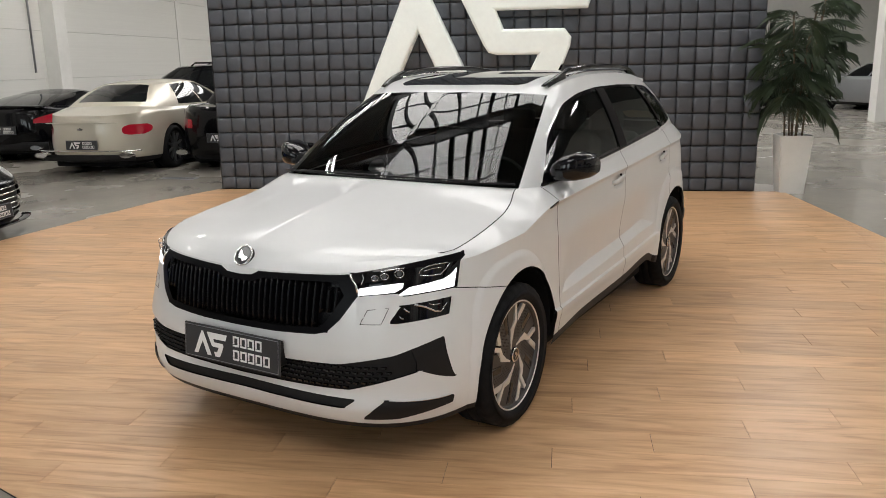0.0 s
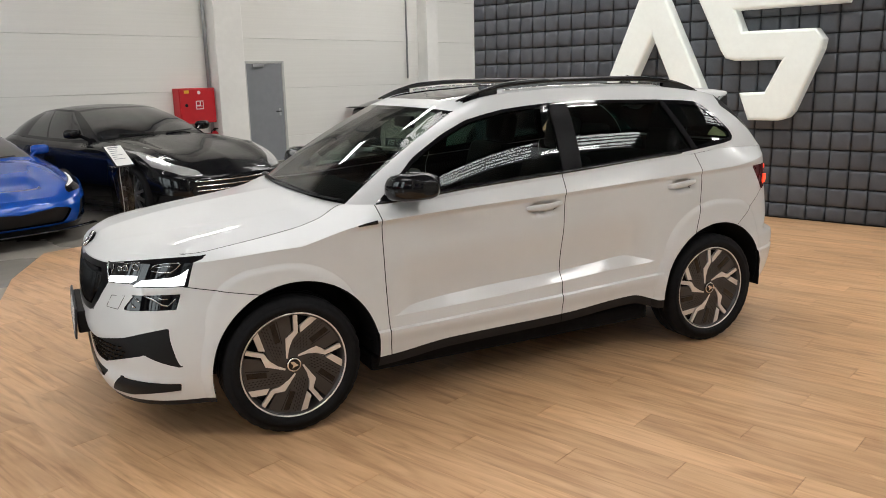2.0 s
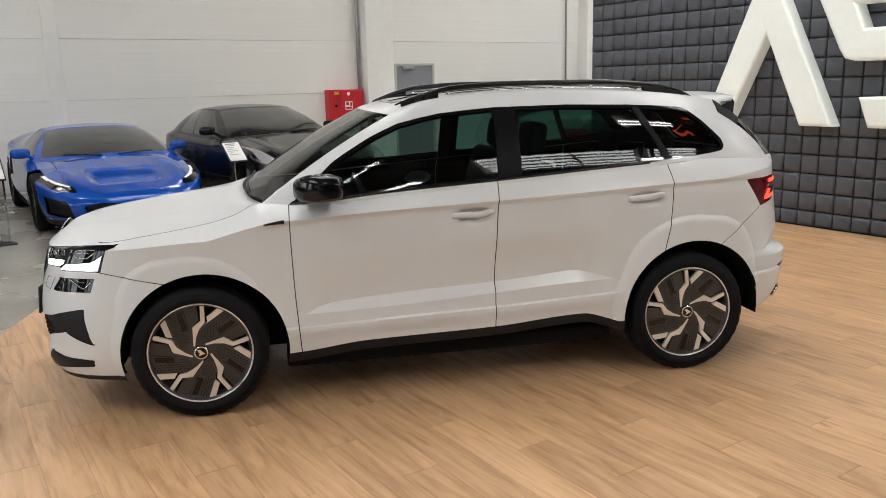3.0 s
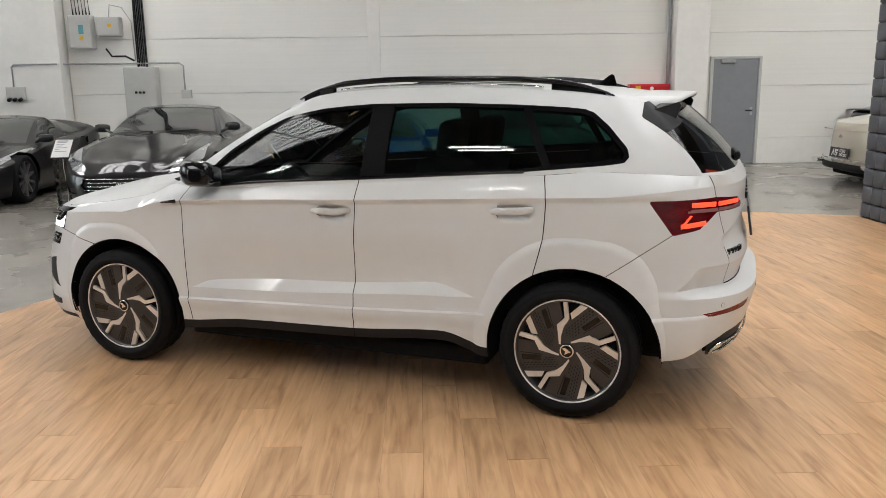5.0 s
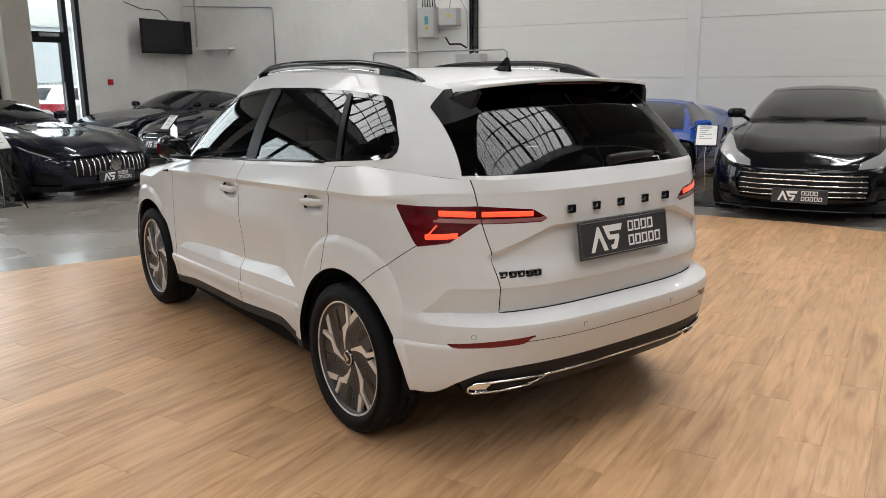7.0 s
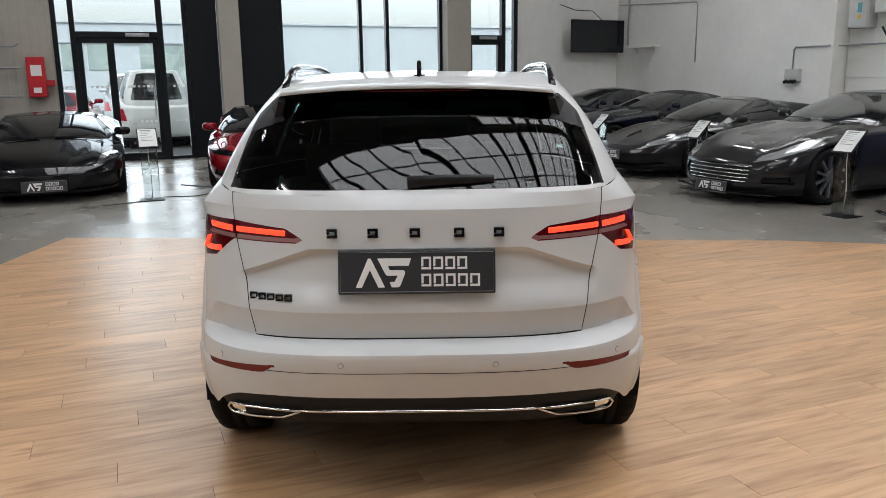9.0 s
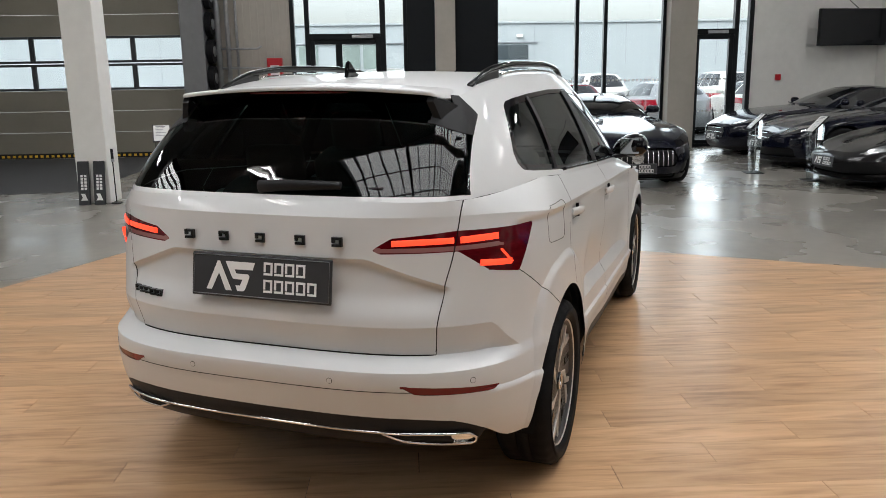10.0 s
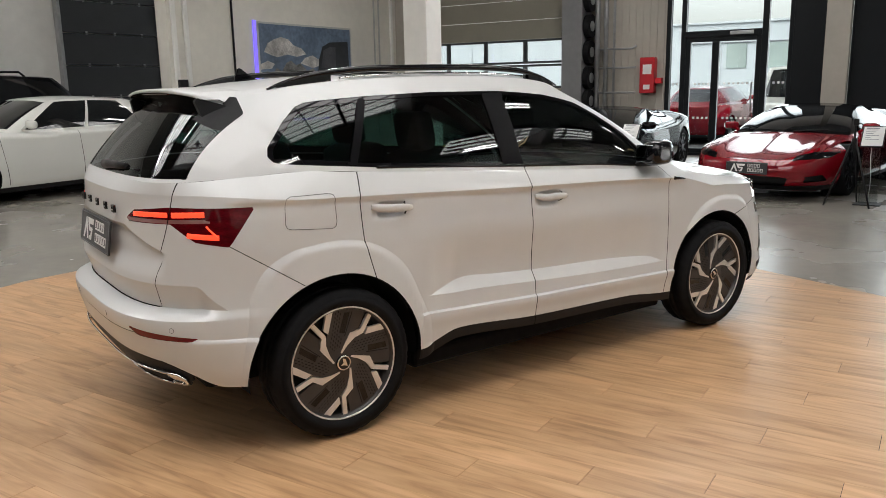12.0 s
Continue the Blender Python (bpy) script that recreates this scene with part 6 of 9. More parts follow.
def alloy_wheel(parent, m, R=0.335, rim=0.256, half=0.112, facing=1):
    """Tyre, dished anthracite rim, turned aluminium arms and cap; its outer face looks along +y."""
    w = new("wheel")
    w.parent = parent
    w.matrix_local = m
    h = half
    tyre = lathe([(-h * 0.7, rim - 0.004), (-h * 0.92, rim + 0.02), (-h, rim + 0.05), (-h * 0.98, R - 0.035), (-h * 0.86, R - 0.008), (-h * 0.72, R), (-0.030, R), (-0.028, R - 0.008), (-0.022, R - 0.008), (-0.020, R), (0.020, R), (0.022, R - 0.008), (0.028, R - 0.008), (0.030, R),
                  (h * 0.72, R), (h * 0.86, R - 0.008), (h * 0.96, R - 0.030), (h * 0.985, R - 0.036), (h, rim + 0.05), (h * 0.95, rim + 0.02), (h * 0.86, rim + 0.004), (h * 0.72, rim - 0.004)], 132)
    for i, v in enumerate(tyre.verts):
        if i % 132 % 4 == 0 and abs(v.co.y) > 0.06 and math.hypot(v.co.x, v.co.z) > R - 0.012:
            v.co.x, v.co.z = v.co.x * 0.988, v.co.z * 0.988
    part("tyre", tyre, M_RUBBER, w, "black low-profile tyre")
    part("rim_barrel", lathe([(h * 0.80, rim + 0.004), (h * 0.83, rim - 0.004), (h * 0.70, rim - 0.014), (0.0, rim - 0.035), (-h * 0.7, rim - 0.02)]), M_RIMGREY, w)
    part("rim_edge", lathe([(h * 0.80, rim + 0.003), (h * 0.845, rim), (h * 0.845, rim - 0.004), (h * 0.78, rim - 0.007)]), M_ALU, w, "turned aluminium rim edge")
    part("rim_back", lathe([(h * 0.30, rim - 0.02), (h * 0.25, 0.05), (h * 0.25, 0.001)], 32), M_GAP, w)
    part("brake_disc", lathe([(h * 0.36, 0.15), (h * 0.38, 0.149), (h * 0.38, 0.07), (h * 0.30, 0.06)], 40), M_LENS, w)
    f0, f1 = h * 0.56, h * 0.70
    # dark blades between the bright arms
    blade = [(-0.06, 0.40), (0.16, 0.60), (0.53, 0.84), (0.72, 0.655), (0.92, 0.33), (0.62, 0.20), (0.45, 0.26), (0.12, 0.19), (-0.08, 0.24)]
    arm = [(0.045, 0.985), (0.125, 0.982), (0.115, 0.60), (0.0, 0.475), (-0.075, 0.30), (-0.105, 0.13), (-0.135, 0.14), (-0.125, 0.515), (0.035, 0.635)]
    arm2 = [(0.42, 0.90), (0.535, 0.84), (0.165, 0.595), (0.155, 0.715)]
    slot = [(0.32, 0.44), (0.63, 0.62), (0.70, 0.545), (0.38, 0.355)]
    fold = [(0.345, 0.325), (0.735, 0.525), (0.742, 0.513), (0.352, 0.313)]
    part("hub_plate", lathe([(f1 - 0.006, 0.10), (f1 - 0.002, 0.07), (f1 - 0.002, 0.001)], 40), M_RIMGREY, w)
    for k in range(5):
        part("rim_blade", turned_poly(blade, k, 5, rim, f0, f1 - 0.004), M_RIMGREY, w)
        part("rim_arm", turned_poly(arm, k, 5, rim, f0, f1), M_ALU, w, "turned aluminium arm")
        part("rim_arm", turned_poly(arm2, k, 5, rim, f0, f1), M_ALU, w, "turned aluminium arm")
        part("rim_slot", turned_poly(slot, k, 5, rim, f1 - 0.005, f1 - 0.0025), M_GLOSS, w)
        part("rim_fold", turned_poly(fold, k, 5, rim, f1 - 0.005, f1 - 0.0025), M_GAP, w)
    bm = bmesh.new()
    dx, dy = 0.814, 0.581
    inside = poly_sdf([(-0.03, 0.40), (0.16, 0.575), (0.53, 0.81), (0.66, 0.66), (0.30, 0.45), (0.36, 0.34), (0.14, 0.22), (-0.05, 0.26)], 0, 1)
    for k in range(5):
        a = 2 * math.pi * k / 5
        for j in range(6):
            for i in range(11):
                u, v = -0.02 + dx * 0.072 * (i + 0.5 * (j % 2)) + dy * 0.046 * j, 0.36 + dy * 0.072 * (i + 0.5 * (j % 2)) - dx * 0.046 * j
                if inside(np.array([[u, v]]))[0] > -0.018:
                    continue
                pts = [(u + dx * p - dy * q, v + dy * p + dx * q) for p, q in ((-0.027, 0), (-0.008, -0.013), (0.027, 0), (0.008, 0.013))]
                vs = [bm.verts.new((-(p * math.cos(a) - q * math.sin(a)) * rim, f1 - 0.0025, (p * math.sin(a) + q * math.cos(a)) * rim)) for p, q in pts]
                bm.faces.new(vs)
    bmesh.ops.recalc_face_normals(bm, faces=bm.faces)
    part("rim_perforation", bm, M_GAP, w, "small dark perforations")["kind"] = "stuff"
    part("hub_cap", lathe([(f1 - 0.002, 0.036), (f1 + 0.006, 0.034), (f1 + 0.008, 0.028), (f1 + 0.009, 0.001)], 32), M_GLOSS, w)
    part("cap_ring", lathe([(f1 + 0.006, 0.034), (f1 + 0.0095, 0.031), (f1 + 0.008, 0.028)], 32), M_CHROME, w)
    bm = prism([(-0.02, -0.005), (0.004, 0.018), (0.02, 0.016), (0.006, 0.0), (0.012, -0.016), (-0.004, -0.008)], lambda p, q, d: (p, f1 + 0.008 + d, q), 0.003)
    part("cap_mark", bm, M_CHROME, w)
    return w


for sx, x in ((1, XW), (-1, -XW)):
    for s in (1, -1):
        turn = pose(0, 0, 0, 0, 0 if sx > 0 else (8 if s > 0 else -31), 0)
        alloy_wheel(white_car, pose(x, 0.798 * s, 0.335, 0, 0, 0 if s > 0 else 180) @ turn)
        # wheel housing
        bm = bmesh.new()
        cx, r = ARCHES[0 if x > 0 else 1]
        ring = []
        for k in range(25):
            a = math.radians(-6 + 192 * k / 24)
            ring.append([bm.verts.new((cx + r * math.cos(a), yy * s, 0.335 + r * math.sin(a))) for yy in (0.872, 0.60)])
        for a, b in zip(ring, ring[1:]):
            bm.faces.new((a[0], b[0], b[1], a[1])).smooth = True
        bmesh.ops.recalc_face_normals(bm, faces=bm.faces)
        part("wheel_housing", bm, M_LINING, white_car)
        part("housing_wall", prism([(cx + r * math.cos(math.radians(k * 9)), 0.335 + r * math.sin(math.radians(k * 9))) for k in range(21)], lambda a, b, d: (a, (0.60 - d) * s, b), 0.015), M_LINING, white_car)
# underbody
part("underbody", box((-0.90, -0.80, 0.185), (0.90, 0.80, 0.28), 0.02), M_LINING, white_car)
part("underbody", box((-1.84, -0.585, 0.24), (2.00, 0.585, 0.33), 0.03), M_LINING, white_car)

# ---- outside fittings ----
for s in (1, -1):
    # door handles: a grip over a shallow cup
    for (x0, x1, z0, z1, d) in ((0.022, -0.203, 0.957, 0.972, "f"), (-0.945, -1.155, 0.993, 1.012, "r")):
        pts = []
        for k in range(9):
            t = k / 8
            x, z = x0 + (x1 - x0) * t, z0 + (z1 - z0) * t
            p, n = surf(x=x, z=z, zones={"front_door", "rear_door", "handle_cup"})
            p = p + n * (0.002 + 0.026 * math.sin(math.pi * min(max(t * 1.15 - 0.05, 0), 1)) ** 0.5)
            pts.append((p.x, p.y * s, p.z))
        part("door_handle", ribbon(pts, lambda t: 0.022 + 0.014 * math.sin(math.pi * t) ** 0.4, 0.016, (0, 0, 1)), M_PAINT, doors[d, s])
    # mirror: housing, glass, foot
    def loft_box(sections):
        bm = bmesh.new()
        rings = []
        for cx, cy, cz, hx, hz in sections:
            rings.append([bm.verts.new((cx + hx * math.copysign(abs(math.cos(a)) ** 0.6, math.cos(a)), cy * s, cz + hz * math.copysign(abs(math.sin(a)) ** 0.6, math.sin(a)))) for a in [2 * math.pi * k / 20 for k in range(20)]])
        for a, b in zip(rings, rings[1:]):
            for k in range(20):
                bm.faces.new((a[k], a[(k + 1) % 20], b[(k + 1) % 20], b[k])).smooth = True
        bm.faces.new(rings[0])
        bm.faces.new(rings[-1])
        bmesh.ops.recalc_face_normals(bm, faces=bm.faces)
        return bm
    mir = part("mirror", loft_box([(0.722, 0.806, 1.105, 0.045, 0.018), (0.718, 0.834, 1.118, 0.088, 0.046), (0.706, 0.882, 1.130, 0.112, 0.066), (0.686, 0.940, 1.138, 0.108, 0.071), (0.658, 0.992, 1.138, 0.080, 0.058), (0.640, 1.016, 1.134, 0.040, 0.032)]), M_GLOSS, white_car, "gloss black door mirror")
    part("mirror_foot", loft_box([(0.665, 0.80, 1.062, 0.055, 0.012), (0.665, 0.86, 1.075, 0.050, 0.016), (0.660, 0.92, 1.085, 0.045, 0.016), (0.650, 0.98, 1.092, 0.03, 0.012)]), M_TRIM, mir)
    part("mirror_glass", box((0.582, (0.86 if s > 0 else -0.975), 1.09), (0.588, (0.975 if s > 0 else -0.86), 1.185), 0.02), M_MIRROR, mir)
    # roof rail with a bright inset
    zr = hermite([0.25, 0.19, 0.09, -0.06, -0.4, -0.9, -1.2, -1.33, -1.43, -1.46], [1.518, 1.541, 1.571, 1.600, 1.616, 1.612, 1.590, 1.566, 1.536, 1.522])
    yr = hermite([0.25, 0.1, -0.4, -0.9, -1.46], [0.545, 0.572, 0.585, 0.578, 0.545])
    xs = np.linspace(0.25, -1.46, 48)
    part("roof_rail", ribbon([(x, yr(x) * s, float(zr(x))) for x in xs], lambda t: 0.010 + 0.020 * min(1, 6 * min(t, 1 - t)), 0.030, (0, 0, 1)), M_GLOSS, white_car, "black roof rail")
    for a, b in ((0.22, 0.02), (-1.16, -1.42)):
        q = np.linspace(a, b, 12)
        bm = bmesh.new()
        prev = None
        for i, x in enumerate(q):
            roof_z = float(surf(x=x, y=0.57, zones={"roof", "cabin"})[0].z) - 0.012
            far = i / 11 if a > 0 else 1 - i / 11
            low = max(roof_z, float(zr(x)) - 0.055) if far > 0.55 else roof_z
            row = [bm.verts.new((x, (yr(x) + o) * s, zz)) for o in (-0.012, 0.012) for zz in (low, float(zr(x)))]
            if prev:
                for k0, k1 in ((0, 1), (2, 3), (0, 2)):
                    bm.faces.new((prev[k0], prev[k1], row[k1], row[k0]))
            prev = row
        bmesh.ops.recalc_face_normals(bm, faces=bm.faces)
        part("rail_foot", bm, M_GLOSS, white_car)
    q = np.linspace(-0.02, -1.12, 24)
    part("rail_inset", ribbon([(x, (yr(x) + 0.004) * s, float(surf(x=x, y=0.58, zones={"roof", "cabin"})[0].z) + 0.010) for x in q], 0.014, 0.018, (0, 0, 1)), M_CHROME, white_car, "bright metal strip under the rail")
    # window sill trim
    pts = [(x, float(surf(x=x, z=z, zones={"side_trim", "cabin", "tub"})[0].y + 0.002) * s, z) for x, z in DLO[0:6]]
    pts = [tuple(p) for p in along(pts, 30)]
    part("sill_strip", ribbon(pts, 0.014, 0.008, (0, 0, 1)), M_GLOSS, white_car)
    # side badge on the fender
    pts = [surf(x=x, z=z, zones={"fender", "front_door", "tub"})[0] for x, z in ((0.97, 0.966), (0.92, 0.972), (0.87, 0.977))]
    part("fender_badge", ribbon([(p.x, (p.y + 0.003) * s, p.z) for p in pts], lambda t: 0.008 + 0.012 * t, 0.006, (0, 0, 1)), M_GLOSS, white_car)
    # exhaust trim in chrome, parking sensors
    def strip(edge, off):
        bm = bmesh.new()
        prev = None
        for y, z0, z1 in edge:
            row = []
            for z in (z0, (z0 + z1) / 2, z1):
                x = rear_x(y, z) - off
                row.append(bm.verts.new((x, y * s, z)))
            if prev:
                for k in (0, 1):
                    bm.faces.new((prev[k], prev[k + 1], row[k + 1], row[k])).smooth = True
            prev = row
        bmesh.ops.recalc_face_normals(bm, faces=bm.faces)
        bmesh.ops.solidify(bm, geom=bm.faces[:], thickness=0.008)
        return bm
    ys = np.linspace(0.435, 0.718, 12)
    top, low = hermite([0.43, 0.60, 0.695, 0.72], [0.390, 0.391, 0.384, 0.366]), hermite([0.43, 0.50, 0.60, 0.70, 0.72], [0.386, 0.354, 0.343, 0.335, 0.350])
    ex = part("exhaust_trim", strip([(float(y), float(low(y)), float(top(y))) for y in ys], 0.006), M_GAP, white_car, "black exhaust trim with a chrome outline")
    corners = [(0.43, 0.389), (0.50, 0.354), (0.60, 0.343), (0.70, 0.334), (0.717, 0.340), (0.723, 0.362), (0.705, 0.384), (0.60, 0.392), (0.43, 0.391)]
    outline = [tuple(np.array(a) + (np.array(b) - np.array(a)) * t) for a, b in zip(corners, corners[1:]) for t in (0.0, 0.5)] + [corners[-1]]
    part("chrome_tip", strip([(float(y), float(low(y)) + 0.002, float(top(y)) - 0.002) for y in np.linspace(0.650, 0.716, 5)], 0.012), M_CHROME, ex, "chrome outer end")
    part("chrome_outline", ribbon([(rear_x(y, z) - 0.016, y * s, z) for y, z in outline], 0.012, 0.009, (1, 0, 0.4)), M_CHROME, ex, "chrome outline")
    for y, z in ((0.724, 0.580), (0.270, 0.580)):
        p, n = surf(y=y, z=z, zones={"rear_bumper"}, back=True)
        p, n = Vector((p.x, p.y * s, p.z)), Vector((n.x, n.y * s, n.z))
        part("parking_sensor", cyl(p - n * 0.002, p + n * 0.0012, 0.0105, 16), M_GAP, white_car)
        part("sensor_face", cyl(p, p + n * 0.002, 0.009, 16), M_PAINT, white_car)
    # black air blade between the spoiler's end and the glass
    blade = [(-1.588, 1.436), (-1.68, 1.470), (-1.755, 1.494), (-1.768, 1.478), (-1.752, 1.425), (-1.735, 1.385), (-1.70, 1.362), (-1.655, 1.366)]
    part("spoiler_fin", prism(blade, lambda a, b, d: (a, (0.596 + (a + 1.588) * 0.40 + (1.436 - b) * 0.22 - d) * s, b), 0.026), M_TRIM, white_car, "satin black air blade beside the rear window")
# chrome line along the diffuser
part("diffuser_strip", ribbon([(rear_x(float(y), 0.392) - 0.016, float(y), 0.392) for y in np.linspace(-0.44, 0.44, 25)], 0.010, 0.010, (0, 0, 1)), M_CHROME, white_car, "thin chrome strip")
# roof spoiler: a white blade that carries the roof on, turned down at its ends, black below
bm = bmesh.new()
rows = []
for q in np.linspace(-1, 1, 41):
    a = abs(q)
    y = 0.60 * q * (1 - 0.018 * a ** 6)
    end = smooth01(np.array((a - 0.84) / 0.16))
    c = 1 - min(a / 0.9, 1) ** 2.2
    zf, zt = 1.514 + 0.026 * c, 1.510 + 0.026 * c
    xt = -1.770 - 0.040 * c
    top = [(-1.535, zf), (-1.62, zf + 0.002), (-1.70, zt + 0.003), (xt + 0.012, zt), (xt, zt - 0.006), (xt + 0.006, zt - 0.016)]
    tip = [(-1.560, 1.470), (-1.588, 1.434), (-1.64, 1.452), (-1.70, 1.474), (-1.745, 1.490), (-1.742, 1.486)]
    top = [(u + (v - u) * float(end), w + (r - w) * float(end)) for (u, w), (v, r) in zip(top, tip)]
    rows.append([bm.verts.new((u, y * (1 - 0.11 * float(end) * max(0.0, (-1.588 - u) / 0.16)), w)) for u, w in top] + [bm.verts.new((top[-1][0] + 0.07, y * 0.93, top[-1][1] - 0.020 * (1 - float(end)))), bm.verts.new((-1.665 + 0.06 * a ** 4, y * 0.93, 1.470 - 0.03 * float(end)))])
for a, b in zip(rows, rows[1:]):
    for k in range(7):
        f = bm.faces.new((a[k], a[k + 1], b[k + 1], b[k]))
        f.smooth = True
        f.material_index = 1 if k >= 5 else 0
bmesh.ops.recalc_face_normals(bm, faces=bm.faces)
for f in bm.faces:
    if f.material_index:
        for e in f.edges:
            if any(g.material_index == 0 for g in e.link_faces):
                e.smooth = False
sp = part("roof_spoiler", bm, M_PAINT, white_car)
sp.data.materials.append(M_GRILLE)
part("brake_light", box((-1.785, -0.20, 1.508), (-1.765, 0.20, 1.516), 0.003), M_LAMPRED, sp)
# aerial fin
bm = prism([(-1.24, 1.565), (-1.30, 1.585), (-1.358, 1.630), (-1.372, 1.632), (-1.385, 1.600), (-1.395, 1.560)], lambda a, b, d: (a, d - 0.009, b), 0.018)
bmesh.ops.bevel(bm, geom=bm.edges[:], offset=0.006, segments=2, affect="EDGES")
part("aerial", bm, M_GLOSS, white_car)
part("aerial_foot", cyl((-1.33, 0, 1.548), (-1.33, 0, 1.572), 0.045, 20, 0.022), M_GLOSS, white_car)
# badge on the bonnet
n = Vector((0.80, 0, 0.60))
p = Vector((2.102, 0, 0.883))
part("bonnet_badge", cyl(p - n * 0.01, p + n * 0.006, 0.046, 32, 0.043), M_GLOSS, white_car, "round black and chrome badge")
ringpts = []
q = n.to_track_quat("Z", "Y")
for k in range(33):
    a = 2 * math.pi * k / 32
    ringpts.append(p + n * 0.006 + q @ Vector((0.044 * math.cos(a), 0.044 * math.sin(a), 0)))
part("badge_ring", tube(ringpts, 0.004, 8), M_CHROME, white_car)
bm = prism([(-0.026, -0.020), (0.0, 0.002), (0.006, 0.028), (0.022, 0.024), (0.024, 0.004), (0.010, -0.004), (0.018, -0.022)], lambda a, b, d: p + n * (0.005 + d) + q @ Vector((b, -a, 0)), 0.004)
part("badge_mark", bm, M_CHROME, white_car)


def ring_mark(w, h, t):
    """Outline of an upright frame of thickness t, open on one side so that it stays one loop."""
    return [(0, 0), (w, 0), (w, h), (0, h), (0, t * 1.4), (t, t * 1.4), (t, h - t), (w - t, h - t), (w - t, t), (0, t)]


def plate(parent, m, name="plate_panel"):
    """A dark plate carrier with a mark and two rows of plain frames; it faces +x of its own."""
    pl = part(name, box((-0.010, -0.272, -0.076), (0.0, 0.272, 0.076), 0.006), M_PLATE, parent, "dark grey plate with white print")
    pl.matrix_local = m
    ky, kz = 0.063, 0.062
    for poly in (SIGN_A, SIGN_S):
        part("plate_mark", prism(poly, lambda a, b, d: (d, -0.146 + a * ky, -0.052 + b * kz), 0.0015), M_WHITE, pl)
    for z, n, step, w in ((0.009, 4, 0.0415, 0.034), (-0.050, 5, 0.0420, 0.034)):
        for i in range(n):
            y = 0.016 + i * step
            part("print_bar", prism(ring_mark(w, 0.044, 0.0075), lambda a, b, d: (d, y + a, z + b), 0.0015), M_WHITE, pl)
    part("rim_line", tube([(0.001, -0.264, -0.068), (0.001, 0.264, -0.068), (0.001, 0.264, 0.068), (0.001, -0.264, 0.068), (0.001, -0.264, -0.068)], 0.0014, 4), M_GREYDOOR, pl)
    return pl


plate(white_car, pose(2.222, 0, 0.515, 0, -5, 0))
part("plate_holder", box((2.15, -0.25, 0.46), (2.210, 0.25, 0.57), 0.01), M_TRIM, white_car)
plate(white_car, pose(-2.108, 0, 0.903, 0, -9, 180), "plate_panel")
# raised marks on the tailgate, as plain frames
for y in (0.291, 0.150, 0.005, -0.148, -0.285):
    part("tailgate_mark", prism(ring_mark(0.036, 0.032, 0.009), lambda a, b, d: (-2.074 - d, y + 0.018 - a, 1.020 + b), 0.012), M_GLOSS, tailgate, "gloss black raised mark")
for i in range(5):
    y = 0.602 - 0.033 * i
    x = float(surf(y=y, z=0.80, zones={"tailgate"}, back=True)[0].x)
    part("tailgate_mark", prism(ring_mark(0.028, 0.024, 0.0065), lambda a, b, d: (x + 0.004 - d - a * 0.10, y - a, 0.792 + b), 0.014), M_GLOSS, tailgate, "gloss black raised mark")
# wipers
bm = ribbon([(-2.030, 0.030, 1.203), (-2.028, -0.06, 1.210), (-2.020, -0.18, 1.212), (-2.006, -0.272, 1.211)], lambda t: 0.046 - 0.018 * t, 0.030, (0, 0, 1))
bmesh.ops.bevel(bm, geom=bm.edges[:], offset=0.003, segments=1, affect="EDGES")
wp = part("rear_wiper", bm, M_BLACK, white_car, "black plastic rear wiper arm")
part("wiper_blade", ribbon([(-2.008, 0.02, 1.190), (-2.005, -0.20, 1.198), (-1.990, -0.415, 1.203)], 0.011, 0.014, (0, 0, 1)), M_TRIM, wp)
for s, y0, y1 in ((1, 0.55, -0.05), (1, -0.02, -0.58)):
    pts = [(1.065 - 0.05 * abs(y) ** 2, y, 1.086) for y in np.linspace(y0, y1, 10)]
    part("front_wiper", ribbon(pts, 0.009, 0.012, (0, 0, 1)), M_TRIM, white_car)
pts = [(1.085 - 0.19 * (abs(y) / 0.72) ** 2 * 0.5, y, 1.073) for y in np.linspace(-0.72, 0.72, 21)]
part("cowl_panel", ribbon(pts, 0.034, 0.010, (1, 0, 0.4)), M_TRIM, white_car)
# headlight washer cover, an outline in the bumper
for s in (1, -1):
    pts = []
    ring = [(0.575, 0.664), (0.595, 0.718), (0.664, 0.723), (0.646, 0.662), (0.575, 0.664)]
    for (ya_, za_), (yb_, zb_) in zip(ring, ring[1:]):
        for t in np.linspace(0, 1, 5)[:-1]:
            p, n = surf(y=ya_ + (yb_ - ya_) * t, z=za_ + (zb_ - za_) * t, zones={"front_bumper"})
            pts.append((p.x + 0.0003, p.y * s, p.z))
    part("washer_cover_line", tube(pts + pts[:1], 0.0013, 6), M_GAP, white_car)
# fuel flap
loop = [(-1.548, 1.068), (-1.543, 1.085), (-1.525, 1.092), (-1.355, 1.092), (-1.336, 1.086), (-1.329, 1.068), (-1.326, 0.968), (-1.332, 0.950), (-1.350, 0.943), (-1.530, 0.957), (-1.548, 0.964), (-1.555, 0.982), (-1.548, 1.068)]
pts = []
for (xa_, za_), (xb_, zb_) in zip(loop, loop[1:]):
    for t in np.linspace(0, 1, 6)[:-1]:
        x, z = xa_ + (xb_ - xa_) * t, za_ + (zb_ - za_) * t
        p, n = surf(x=x, z=z, zones={"quarter_panel"})
        pts.append((p.x, -(p.y + 0.0002), p.z))
pts.append(pts[0])
part("fuel_flap_line", tube(pts, 0.0011, 6), M_GAP, white_car)

